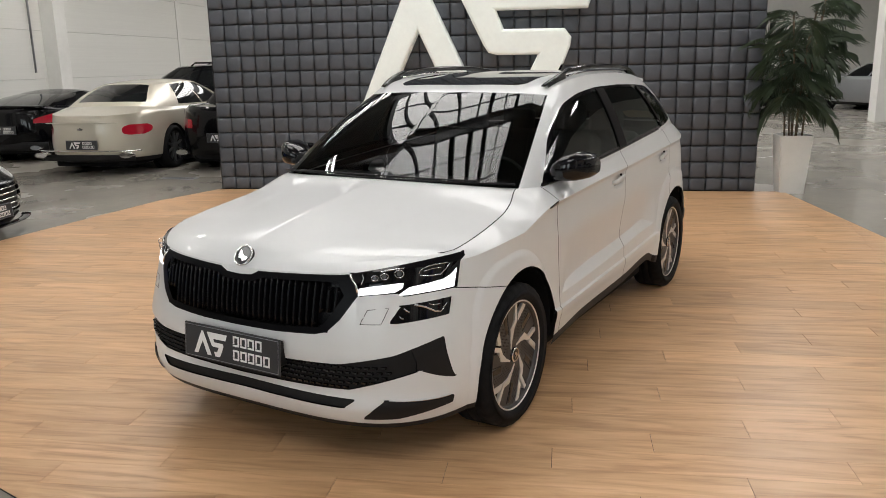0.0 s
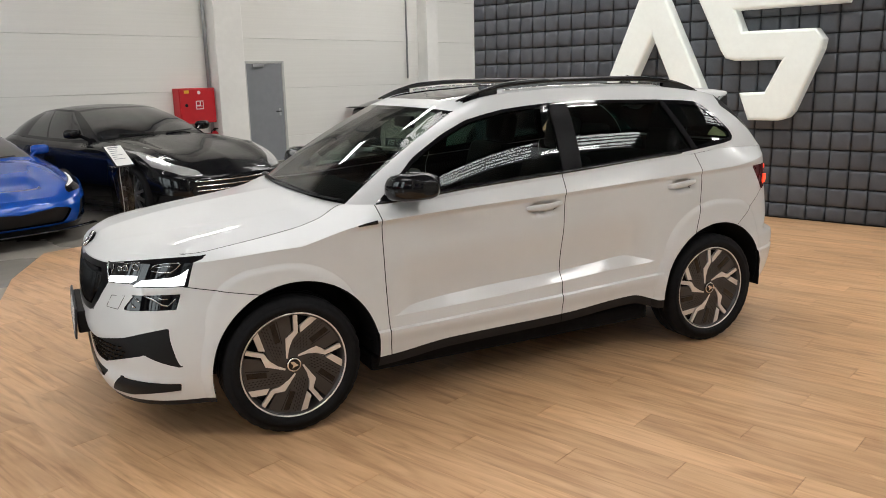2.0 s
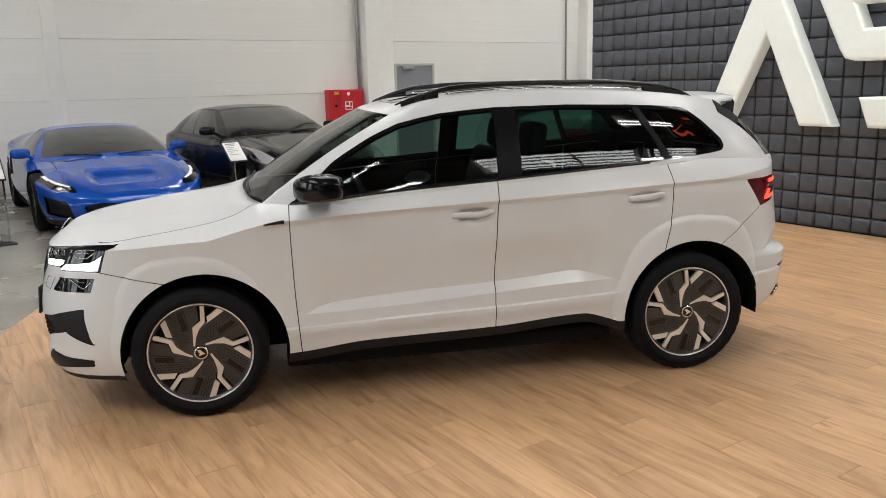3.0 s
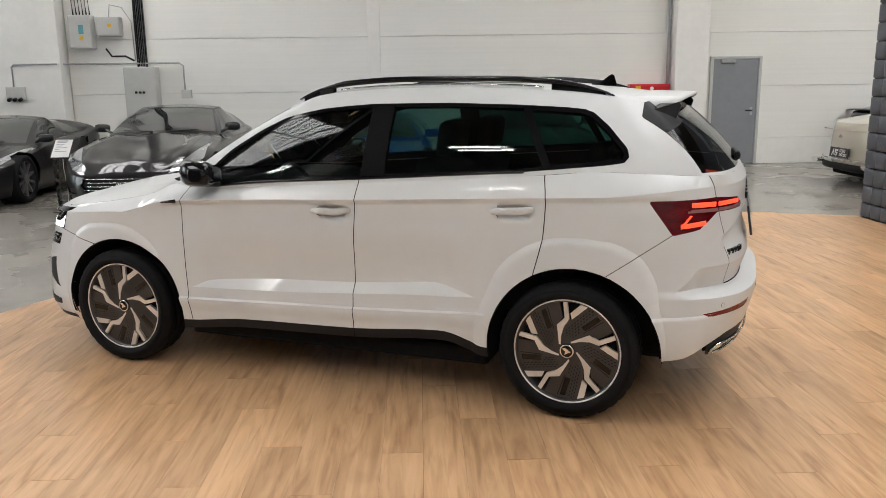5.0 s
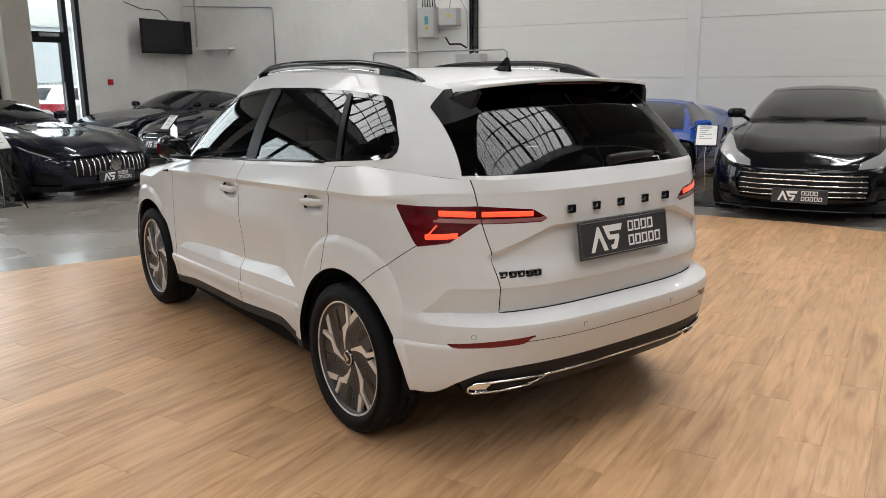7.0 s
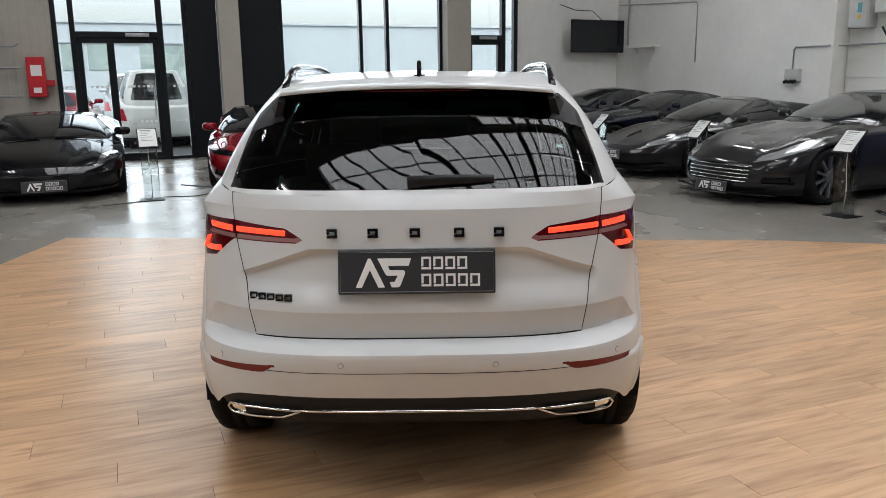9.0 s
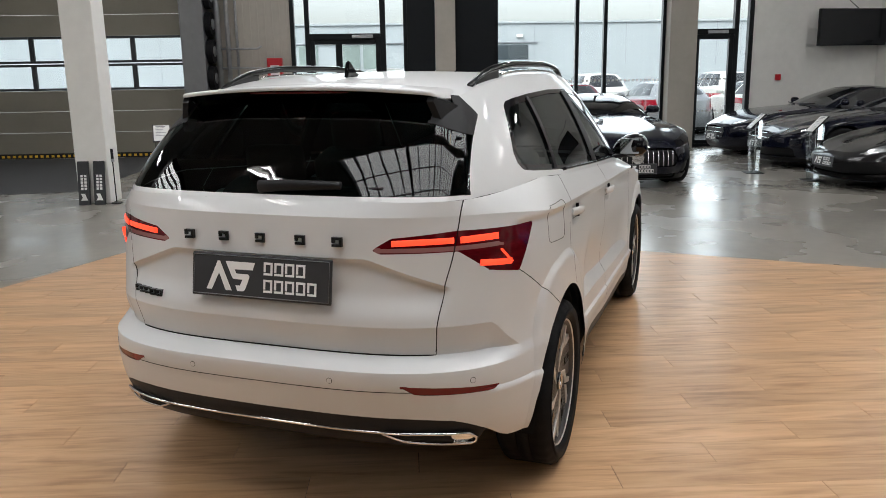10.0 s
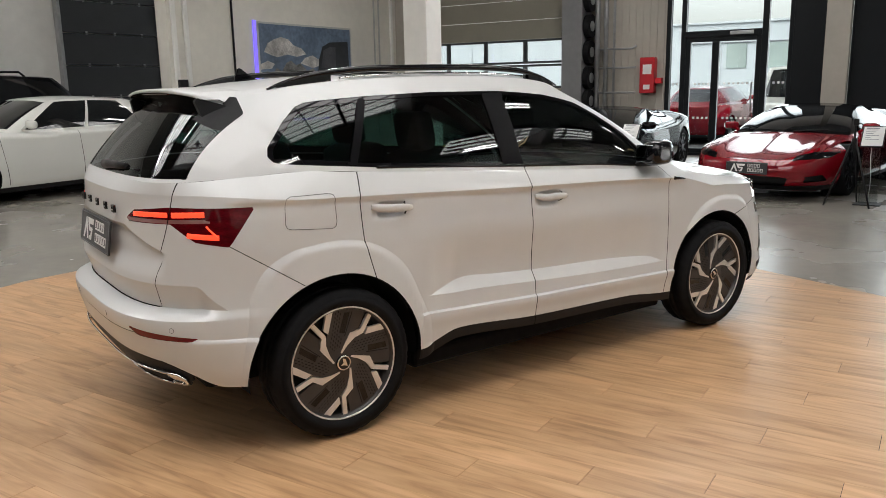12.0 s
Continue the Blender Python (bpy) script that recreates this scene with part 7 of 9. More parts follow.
# ---- cabin ----
def cushion(lo, hi, r=0.04):
    bm = box(lo, hi)
    bmesh.ops.bevel(bm, geom=bm.edges[:], offset=r, segments=3, affect="EDGES", profile=0.6)
    for f in bm.faces:
        f.smooth = True
    return bm


for y in (0.36, -0.36):
    seat = part("front_seat", cushion((-0.42, y - 0.25, 0.40), (0.10, y + 0.25, 0.62), 0.06), M_SEAT, white_car, "black cloth front seat")
    b = part("backrest", cushion((-0.12, -0.24, 0), (0.10, 0.24, 0.66), 0.07), M_SEAT, seat)
    b.matrix_local = pose(-0.36, y, 0.56, 0, -16, 0)
    b = part("headrest", cushion((-0.05, -0.13, 0), (0.06, 0.13, 0.20), 0.05), M_SEAT, seat)
    b.matrix_local = pose(-0.56, y, 1.20, 0, -10, 0)
bench = part("rear_bench", cushion((-1.20, -0.62, 0.42), (-0.75, 0.62, 0.64), 0.06), M_SEAT, white_car, "black cloth rear bench")
b = part("backrest", cushion((-0.10, -0.62, 0), (0.08, 0.62, 0.58), 0.06), M_SEAT, bench)
b.matrix_local = pose(-1.18, 0, 0.58, 0, -18, 0)
for y in (0.36, 0.0, -0.36):
    b = part("headrest", cushion((-0.05, -0.13, 0), (0.05, 0.13, 0.17 if y else 0.10), 0.045), M_SEAT, bench)
    b.matrix_local = pose(-1.36, y, 1.12, 0, -8, 0)
part("dashboard", cushion((0.52, -0.74, 0.70), (0.98, 0.74, 1.03), 0.08), M_LINING, white_car)
part("cabin_floor", box((-1.78, -0.58, 0.36), (1.0, 0.58, 0.40)), M_LINING, white_car)
part("cabin_floor", box((-0.86, -0.80, 0.352), (0.90, 0.80, 0.358)), M_LINING, white_car)
part("load_cover", box((-1.95, -0.60, 1.02), (-1.30, 0.60, 1.035)), M_LINING, white_car)
wheel = lathe([(-0.015, 0.17), (0.0, 0.185), (0.015, 0.17), (0.0, 0.158), (-0.015, 0.17)], 32)
st = part("steering_wheel", wheel, M_TRIM, white_car)
st.matrix_local = pose(0.40, 0.36, 0.98, 0, 0, 0) @ pose(0, 0, 0, 0, 0, -90) @ pose(0, 0, 0, -25, 0, 0)
part("inner_mirror", cushion((0.30, -0.12, 1.36), (0.33, 0.12, 1.43), 0.012), M_TRIM, white_car)
white_car.matrix_world = pose(0, 0, 0, 0, 0, -22)

# ---- the other cars in the hall ----
M_RIMSILVER = mat("silver_rim", (0.45, 0.45, 0.46), 0.3, metal=0.9)
M_RIMBLACK = mat("black_rim", (0.02, 0.02, 0.022), 0.3, metal=0.4)
M_CARBLACK = mat("black_car_paint", (0.003, 0.003, 0.004), 0.25, spec=0.05, coat=0.55)
M_CARGREY = mat("dark_grey_car_paint", (0.017, 0.016, 0.017), 0.30, metal=0.05, spec=0.05, coat=0.9, grain=0.05, scale=60)
M_CARNAVY = mat("dark_blue_car_paint", (0.003, 0.004, 0.012), 0.28, metal=0.05, spec=0.05, coat=0.9)
M_CARBLUE = mat("bright_blue_car_paint", (0.003, 0.062, 0.36), 0.26, metal=0.12, spec=0.05, coat=1.0, grain=0.04, scale=50)
M_CARRED = mat("deep_red_car_paint", (0.20, 0.002, 0.008), 0.26, metal=0.08, spec=0.05, coat=1.0, grain=0.03, scale=50)
M_CARSAND = mat("champagne_car_paint", (0.58, 0.54, 0.45), 0.30, metal=0.25, spec=0.2, coat=0.8)
M_CARWHITE = mat("white_far_car_paint", (0.66, 0.66, 0.63), 0.3, spec=0.15, coat=0.7)
M_CARSILVER = mat("silver_far_car_paint", (0.42, 0.43, 0.44), 0.3, metal=0.5, coat=1.0)
M_DARKGLASS = mat("dark_car_window", (0.008, 0.009, 0.010), 0.04, coat=0.5)
M_LAMPGLASS = mat("clear_lamp_glass", (0.58, 0.59, 0.60), 0.16, metal=0.7)


def car_spec(L, W, H, wb, nose, cowl_x, cowl_z, roof_f, roof_r, belt, tail, front_over, ground=0.13, boot=None, hip=0.03, flare=0.0, fender=None):
    """Tables of an outline out of a few lengths; x is 0 midway between the axles."""
    w = W / 2
    af, ar = wb / 2, -wb / 2
    xf = af + front_over
    xr = xf - L
    fz = fender if fender else (nose + cowl_z) / 2 + 0.07
    rear_loop = [(xr + 0.42, 0.74 * w, tail + 0.03), (xr + 0.18, 0.52 * w, tail + 0.01), (xr + 0.09, 0.25 * w, tail), (xr + 0.07, 0, tail)]
    belt_pts = [(cowl_x - 0.35, 0.87 * w, belt), (0.0 if cowl_x > 0.5 else -0.2, 0.90 * w, belt + 0.005), (ar + 0.35, 0.89 * w, belt + hip), (ar - 0.15, 0.86 * w, max(tail, belt) + hip)]
    loop = [(xf - 0.10, 0, nose), (xf - 0.13, 0.30 * w, nose), (xf - 0.24, 0.58 * w, nose + 0.02), (xf - 0.50, 0.79 * w, nose + 0.10), (af, 0.86 * w, fz), (cowl_x, 0.80 * w, cowl_z - 0.01)] + belt_pts + rear_loop
    s = dict(
        front=[(ground, xf - 0.12), (ground + 0.10, xf - 0.03), (0.38, xf), (nose - 0.06, xf - 0.03), (nose + 0.06, xf - 0.11)],
        rear=[(ground, xr + 0.16), (0.35, xr + 0.03), (0.60, xr), (tail - 0.08, xr + 0.02), (tail + 0.05, xr + 0.06)],
        width=[(ground, 0.90 * w), (0.30, 0.975 * w), (0.50, w), (0.70, 0.985 * w), (0.95, 0.955 * w), (1.3, 0.93 * w)],
        round_front=[(0.1, 3.0), (1.0, 2.5)], round_rear=[(0.1, 3.2), (1.0, 2.8)],
        xa=af - 0.12, xb=ar + 0.12, bottom=ground, corner=45, loop=loop,
        shoulder=lambda Lp, kind: Lp[:, 2] - 0.06,
        cowl=[(cowl_x + 0.16, 0, cowl_z + 0.03), (cowl_x + 0.11, 0.42 * w, cowl_z + 0.02), (cowl_x, 0.80 * w, cowl_z - 0.01)],
        bonnet=[(xf - 0.35, 0, nose + (cowl_z - nose) * 0.38), ((xf + cowl_x) / 2, 0, nose + (cowl_z - nose) * 0.74)],
        top_front=[(roof_f, 0, H - 0.03), (roof_f - 0.02, 0.35 * w, H - 0.037), (roof_f - 0.09, 0.57 * w, H - 0.065)],
        top_side=[(roof_f - 0.30, 0.615 * w, H - 0.05), ((roof_f + roof_r) / 2, 0.62 * w, H - 0.045), (roof_r + 0.15, 0.56 * w, H - 0.075), (roof_r, 0.50 * w, H - 0.085)],
        top_rear=[(roof_r - 0.04, 0.28 * w, H - 0.06), (roof_r - 0.05, 0, H - 0.055)],
        roof=[(roof_f - 0.25, 0, H - 0.006), ((roof_f + roof_r) / 2, 0, H)],
        bulge=0.03, grid_bonnet=(12, 18), grid_cabin=(12, 48, 12), grid_roof=20, side_glass=[(0.05, 0.40), (0.43, 0.66)], screen_rows=(0.10, 0.92), rear_rows=(0.15, 0.90),
    )
    if boot:
        bx, bz = boot
        s["belt"] = belt_pts[:3] + [(bx, 0.80 * w, bz)]
        s["loop"] = loop[:6] + belt_pts[:3] + [(bx, 0.80 * w, bz)] + [(xr + 0.45, 0.74 * w, tail + 0.03)] + rear_loop[1:]
        s["boot_cowl"] = [(bx - 0.22, 0, bz + 0.02), (bx - 0.16, 0.4 * w, bz + 0.015), (bx, 0.80 * w, bz)]
        s["boot"] = [((xr + bx) / 2, 0, (tail + bz) / 2 + 0.03)]
        s["tail"] = s["boot_cowl"][:-1][::-1]
    else:
        s["belt"] = belt_pts + [rear_loop[0]]
        s["tail"] = rear_loop[1:]
    s["frame"] = (xf, xr, w, af, ar)
    return s


def sculpt(spec, hump, dip, crest=0.68, scoop=0.0):
    """Raised wings, a lower middle and, where asked for, a shallow duct in the bonnet."""
    def form(B, u, v):
        B = B.copy()
        run = np.sin(np.pi * np.clip(v, 0, 1)) ** 0.7
        B[..., 2] += run * (hump * np.exp(-((u - crest) / 0.15) ** 2) - dip * np.exp(-(u / 0.40) ** 4))
        B[..., 2] -= scoop * smooth01((0.46 - u) / 0.10) * smooth01((v - 0.20) / 0.05) * smooth01((0.62 - v) / 0.25)
        return B
    spec["bonnet_shape"] = form
    spec["grid_bonnet"] = (24, 28)
    return spec


def wheel_set(rim_material):
    """Meshes of a plain ten-spoke wheel, shared by the cars."""
    R, rim, h = 0.345, 0.262, 0.125
    out = {}
    for nm, bm, m in (("tyre", lathe([(-h, rim), (-h, R - 0.03), (-h * 0.8, R), (h * 0.8, R), (h * 0.98, R - 0.03), (h, rim + 0.03), (h * 0.85, rim), (h * 0.6, rim - 0.01)], 36), M_RUBBER),
                      ("rim", lathe([(h * 0.84, rim + 0.002), (h * 0.86, rim - 0.008), (h * 0.5, rim - 0.02), (0.0, rim - 0.04), (0.0, 0.001)], 36), M_RIMBLACK)):
        me = bpy.data.meshes.new(nm)
        bm.to_mesh(me)
        bm.free()
        me.materials.append(m)
        out[nm] = me
    bm = bmesh.new()
    for k in range(10):
        a = 2 * math.pi * k / 10
        c, s = math.cos(a), math.sin(a)
        q = [(-0.010, 0.03), (-0.016, 0.95 * rim), (0.016, 0.95 * rim), (0.010, 0.03)]
        lo = [bm.verts.new(((u * c - v * s), h * 0.5, (u * s + v * c))) for u, v in q]
        hi = [bm.verts.new(((u * c - v * s), h * 0.78, (u * s + v * c))) for u, v in q]
        bm.faces.new(hi)
        for i in range(4):
            bm.faces.new((lo[i], lo[(i + 1) % 4], hi[(i + 1) % 4], hi[i]))
    add_cyl(bm, (0, h * 0.4, 0), (0, h * 0.84, 0), 0.07, 20)
    bmesh.ops.recalc_face_normals(bm, faces=bm.faces)
    me = bpy.data.meshes.new("spokes")
    bm.to_mesh(me)
    bm.free()
    me.materials.append(rim_material)
    out["spokes"] = me
    return out


WHEELS = {"silver": wheel_set(M_RIMSILVER), "black": wheel_set(M_RIMBLACK)}


def frac_poly(poly, w, front, xlim):
    f = poly_sdf([(y * w, z) for y, z in poly], 1, 2)
    return lambda p: np.where((p[:, 0] > xlim) if front else (p[:, 0] < xlim), f(p), 1.0)


def other_car(label, spec, paint, at, group="", wheels="silver", light=None, light_m=None, intakes=(), grille=None, bars=0, bar_axis="z", tail=None, plate_at=None, rear_plate=None, drl=None, roof_m=None, mirror_m=None, tyre_r=0.345, chrome_sides=False, scoops=(), exhaust=None, rails=False, name="car", category="car", glass=None, open_arch=0.39, badge=False, splitter=False, side_badge=False):
    sh = body_shell(spec, 26, 44, 26, 24, 4, 14)
    xf, xr, w, af, ar = spec["frame"]
    both = {"tub", "bonnet"}
    low = spec["bottom"]
    for ax in (af, ar):
        sh.label("removed", lambda p: np.where(p[:, 1] > 0.5, np.hypot(p[:, 0] - ax, p[:, 2] - tyre_r) - open_arch, 1.0), {"tub"})
    if light:
        sh.label("lamp", frac_poly(light, w, True, 0.3), both)
    if drl:
        sh.label("drl", frac_poly(drl, w, True, 0.3), both | {"lamp"})
    for q in intakes:
        sh.label("intake", frac_poly(q, w, True, 0.3), both)
    if grille:
        sh.label("grille", frac_poly(grille, w, True, 0.3), both)
    if tail:
        sh.label("tail", frac_poly(tail, w, False, -0.3), {"tub", "boot"})
    for q in scoops:
        f = poly_sdf(q, 0, 2)
        sh.label("intake", lambda p: np.where(p[:, 1] > 0.5, f(p), 1.0), {"tub"})
    sh.label("sill", lambda p: p[:, 2] - low - 0.07, {"tub"})
    for x0 in (af - 0.50, ar + (0.72 if "boot" not in spec else 0.42)):
        sh.gap(lambda p: np.where(p[:, 1] > 0.5, p[:, 0] - x0 - 0.10 * (p[:, 2] - 0.5), 1.0), {"tub"}, 0.0045, lambda c: c[:, 2] > low + 0.10)
    if "boot" in spec:
        sh.gap(lambda p: np.where(p[:, 1] > 0.5, p[:, 0] + 0.08, 1.0), {"tub"}, 0.0045, lambda c: c[:, 2] > low + 0.10)
    sh.gap(lambda p: np.where(p[:, 0] < xf - 0.22, p[:, 1] - 0.70 * w, 1.0), {"bonnet"}, 0.004)
    car_ob = thing(name, label, category, group)

    def bit(nm, zones, material, push=0.0, both_=True, side=1, lab=""):
        me = sh.mesh(nm, zones, material, both_, side, push)
        if me is None:
            return None
        ob = new(nm, me)
        ob.parent = car_ob
        if lab:
            ob["label"] = lab
        return ob

    bit("body", ["tub", "boot"], paint)
    bit("bonnet", "bonnet", paint)
    bit("sill", "sill", M_TRIM, lab="black lower sill and splitter")
    bit("shut_line", "gap", M_GAP, -0.004)
    bit("cabin_frame", "cabin", roof_m or paint)
    bit("roof", "roof", roof_m or paint)
    bit("windscreen", "windscreen", glass or M_DARKGLASS)
    bit("rear_window", "rear_window", glass or M_DARKGLASS)
    for s in (1, -1):
        bit("side_window", "side_glass", glass or M_DARKGLASS, 0.001, False, s)
        if light:
            bit("headlight", "lamp", light_m or M_LAMPGLASS, 0.001, False, s, "clear glass headlight")
        if drl:
            bit("lamp_strip", "drl", M_WHITE, 0.003, False, s)
        if tail:
            bit("tail_lamp", "tail", M_LAMPTAIL, 0.004, False, s, "red tail lamp")
    for mask in loose_pieces(sh, "intake", np.ones(len(sh.f), bool)):
        mid_piece = min(sh.v[a, 1] for i in np.where(mask)[0] for a in sh.f[i]) < 0.02
        for s in ((1,) if mid_piece else (1, -1)):
            o = new("air_intake", sh.mesh("air_intake", "intake", M_TRIM, mid_piece, s, -0.03, mask))
            o.parent = car_ob
    if grille:
        bit("grille", "grille", M_TRIM, -0.03)
        ys, zs = [y for y, z in grille], [z for y, z in grille]
        if bar_axis == "z":
            for k in range(bars):
                z = min(zs) + (max(zs) - min(zs)) * (k + 0.5) / bars
                ymax = max(ys) * w * 0.92
                pts = []
                for y in np.linspace(-ymax, ymax, 13):
                    d = (sh.v[:, 1] - abs(y)) ** 2 + (sh.v[:, 2] - z) ** 2 + np.where(sh.v[:, 0] > 0.5, 0, 9)
                    pts.append((float(sh.v[np.argmin(d), 0]) - 0.004, y, z))
                part("grille_bar", ribbon(pts, 0.014, 0.012, (0, 0, 1)), M_CHROME, car_ob)
        else:
            for k in range(bars):
                y = -max(ys) * w * 0.9 + 2 * max(ys) * w * 0.9 * (k + 0.5) / bars
                pts = []
                zt = max(zs) - 0.05 * (abs(y) / (max(ys) * w)) ** 2
                for z in np.linspace(min(zs) + 0.015, zt - 0.012, 5):
                    d = (sh.v[:, 1] - abs(y)) ** 2 + (sh.v[:, 2] - z) ** 2 + np.where(sh.v[:, 0] > 0.5, 0, 9)
                    pts.append((float(sh.v[np.argmin(d), 0]) - 0.002, y, z))
                part("grille_bar", ribbon(pts, 0.016, 0.012, (0, 1, 0)), M_CHROME, car_ob)
    if badge:
        z = (min(zs) + max(zs)) / 2
        part("grille_badge", cyl((xf - 0.03, 0, z), (xf + 0.015, 0, z), 0.085, 24), M_CHROME, car_ob, "round chrome grille badge")
    me_set = WHEELS[wheels]
    k = tyre_r / 0.345
    for ax in (af, ar):
        for s in (1, -1):
            wh = new("wheel")
            wh.parent = car_ob
            wh.matrix_local = pose(ax, s * (w - 0.135), tyre_r, 0, 0, 0 if s > 0 else 180) @ Matrix.Diagonal((k, 1, k, 1))
            for nm in ("tyre", "rim", "spokes"):
                o = new(nm, me_set[nm])
                o.parent = wh
            part("wheel_housing", cyl((ax, s * (w - 0.30), tyre_r), (ax, s * (w - 0.275), tyre_r), open_arch, 24), M_LINING, car_ob)
    part("underbody", box((xr + 0.25, -w * 0.66, 0.13), (xf - 0.25, w * 0.66, 0.40), 0.03), M_LINING, car_ob)
    cx, _, cz = spec["cowl"][-1]
    for s in (1, -1):
        bm = bmesh.new()
        bmesh.ops.create_uvsphere(bm, u_segments=20, v_segments=12, radius=1)
        for v in bm.verts:
            q = [math.copysign(abs(c) ** 0.62, c) for c in v.co]
            front = max(q[0], 0.0)
            v.co = (cx - 0.28 + 0.055 * q[0] - 0.03 * q[1] * q[1], s * (w * 0.93 + 0.065) + 0.115 * q[1] * (1 - 0.25 * front), cz + 0.10 + 0.062 * q[2] * (1 - 0.3 * front))
        for f in bm.faces:
            f.smooth = True
        add_cyl(bm, (cx - 0.25, s * w * 0.80, cz + 0.0), (cx - 0.27, s * (w * 0.93), cz + 0.08), 0.022, 8)
        part("mirror", bm, mirror_m or paint, car_ob)
        p0, p1 = Vector(spec["cowl"][0]), Vector(spec["cowl"][1])
        base = p0.lerp(p1, 0.3 if s > 0 else 0.1)
        part("wiper", tube([(base.x - 0.01, s * 0.10 * w, base.z + 0.015), (base.x - 0.05, s * 0.30 * w, base.z + 0.03), (base.x - 0.10, s * 0.55 * w, base.z + 0.035)], 0.010, 6), M_TRIM, car_ob)
        hx, hz = ar + (0.95 if "boot" not in spec else 0.62), spec["loop"][7][2] - 0.14
        part("door_handle", box((hx - 0.10, s * (w * 0.965) - 0.012, hz - 0.012), (hx + 0.10, s * (w * 0.965) + 0.012, hz + 0.012), 0.008), paint, car_ob)
    if splitter:
        part("front_splitter", ribbon([(xf - 0.02 - 0.34 * (abs(y) / w) ** 3, y, low + 0.02) for y in np.linspace(-0.86 * w, 0.86 * w, 15)], 0.10, 0.022, (1, 0, 0)), M_GLOSS, car_ob, "black front splitter")
    if side_badge:
        for s in (1, -1):
            part("fender_shield", prism([(-0.035, 0.05), (0.035, 0.05), (0.035, -0.01), (0.0, -0.05), (-0.035, -0.01)], lambda a, b, d: (af - 0.42 + a, s * (w * 0.968 + d), 0.80 + b), 0.006), M_YELLOW, car_ob, "small yellow shield badge")
    if plate_at is not None:
        plate(car_ob, pose(xf + 0.015, 0, plate_at, 0, -6, 0))
    if rear_plate is not None:
        plate(car_ob, pose(xr - 0.012, 0, rear_plate, 0, -4, 180))
    if exhaust:
        for s in (1, -1):
            bm = bmesh.new()
            add_cyl(bm, (xr + 0.10, s * exhaust[0] * w, exhaust[1]), (xr - 0.012, s * exhaust[0] * w, exhaust[1]), 0.055, 20)
            bmesh.ops.scale(bm, vec=(1, 1.9, 0.8), space=Matrix.Translation((0, -s * exhaust[0] * w, -exhaust[1])), verts=bm.verts)
            part("exhaust_tip", bm, M_CHROME, car_ob)
    if rails:
        H = float(sh.top_curve[:, 2].max())
        for s in (1, -1):
            part("roof_rail", tube([(0.3, s * 0.56 * w, H - 0.02), (0.2, s * 0.58 * w, H + 0.05), (-1.2, s * 0.56 * w, H + 0.05), (-1.3, s * 0.54 * w, H - 0.02)], 0.02, 8), M_GLOSS, car_ob)
    car_ob.matrix_world = at
    return car_ob


M_LAMPTAIL = mat("red_tail_lens", (0.35, 0.006, 0.02), 0.10, coat=1.0, emit=0.12)


def parked(front_x, front_y, heading, spec):
    """The pose that brings the middle of a car's nose to a place of the floor."""
    h = radians(heading)
    xf = spec["frame"][0]
    return pose(front_x - xf * math.cos(h), front_y - xf * math.sin(h), -0.012, 0, 0, heading)


def parked_rear(rear_x, rear_y, heading, spec):
    h = radians(heading)
    xr = spec["frame"][1]
    return pose(rear_x - xr * math.cos(h), rear_y - xr * math.sin(h), -0.012, 0, 0, heading)


ROW = "sports cars along the panel wall"
four_seater = sculpt(car_spec(4.92, 1.98, 1.385, 2.99, 0.62, 0.55, 0.96, -0.25, -1.45, 0.92, 0.95, 0.95), 0.030, 0.0, 0.74)
other_car("glossy black four-seat sports car with a slatted chrome grille", four_seater, M_CARBLACK, parked(-1.93, -5.02, 93, four_seater), ROW, light=[(0.52, 0.58), (0.74, 0.60), (0.92, 0.70), (0.90, 0.88), (0.82, 0.84), (0.72, 0.72), (0.54, 0.64)], side_badge=True, splitter=True, intakes=[[(0.70, 0.26), (0.92, 0.26), (0.92, 0.36), (0.74, 0.36)]],
          grille=[(-0.01, 0.27), (0.62, 0.27), (0.68, 0.40), (0.62, 0.52), (-0.01, 0.54)], bars=5, plate_at=0.30)
mid = sculpt(car_spec(4.61, 1.98, 1.205, 2.65, 0.50, 0.95, 0.80, 0.10, -0.55, 0.84, 0.92, 1.10, hip=0.06), 0.045, 0.020, 0.74, 0.05)
other_car("bright blue mid-engined sports car with a scooped bonnet", mid, M_CARBLUE, parked(0.58, -5.38, 90, mid), ROW, wheels="black", light=[(0.60, 0.51), (0.80, 0.53), (0.95, 0.62), (0.93, 0.72), (0.78, 0.63), (0.62, 0.57)], light_m=M_GLOSS, drl=[(0.66, 0.565), (0.80, 0.60), (0.92, 0.685), (0.91, 0.70), (0.78, 0.62), (0.64, 0.575)], splitter=True,
          intakes=[[(-0.01, 0.22), (0.48, 0.22), (0.58, 0.36), (0.40, 0.40), (-0.01, 0.36)], [(0.66, 0.22), (0.90, 0.26), (0.92, 0.46), (0.72, 0.42)]], plate_at=None, scoops=[[(-0.55, 0.55), (-1.0, 0.50), (-1.02, 0.75), (-0.75, 0.78)]], mirror_m=M_CARBLUE)
gt2 = sculpt(car_spec(4.90, 1.96, 1.344, 2.95, 0.56, 0.55, 0.93, -0.25, -1.05, 0.90, 0.93, 0.98), 0.040, 0.0, 0.74)
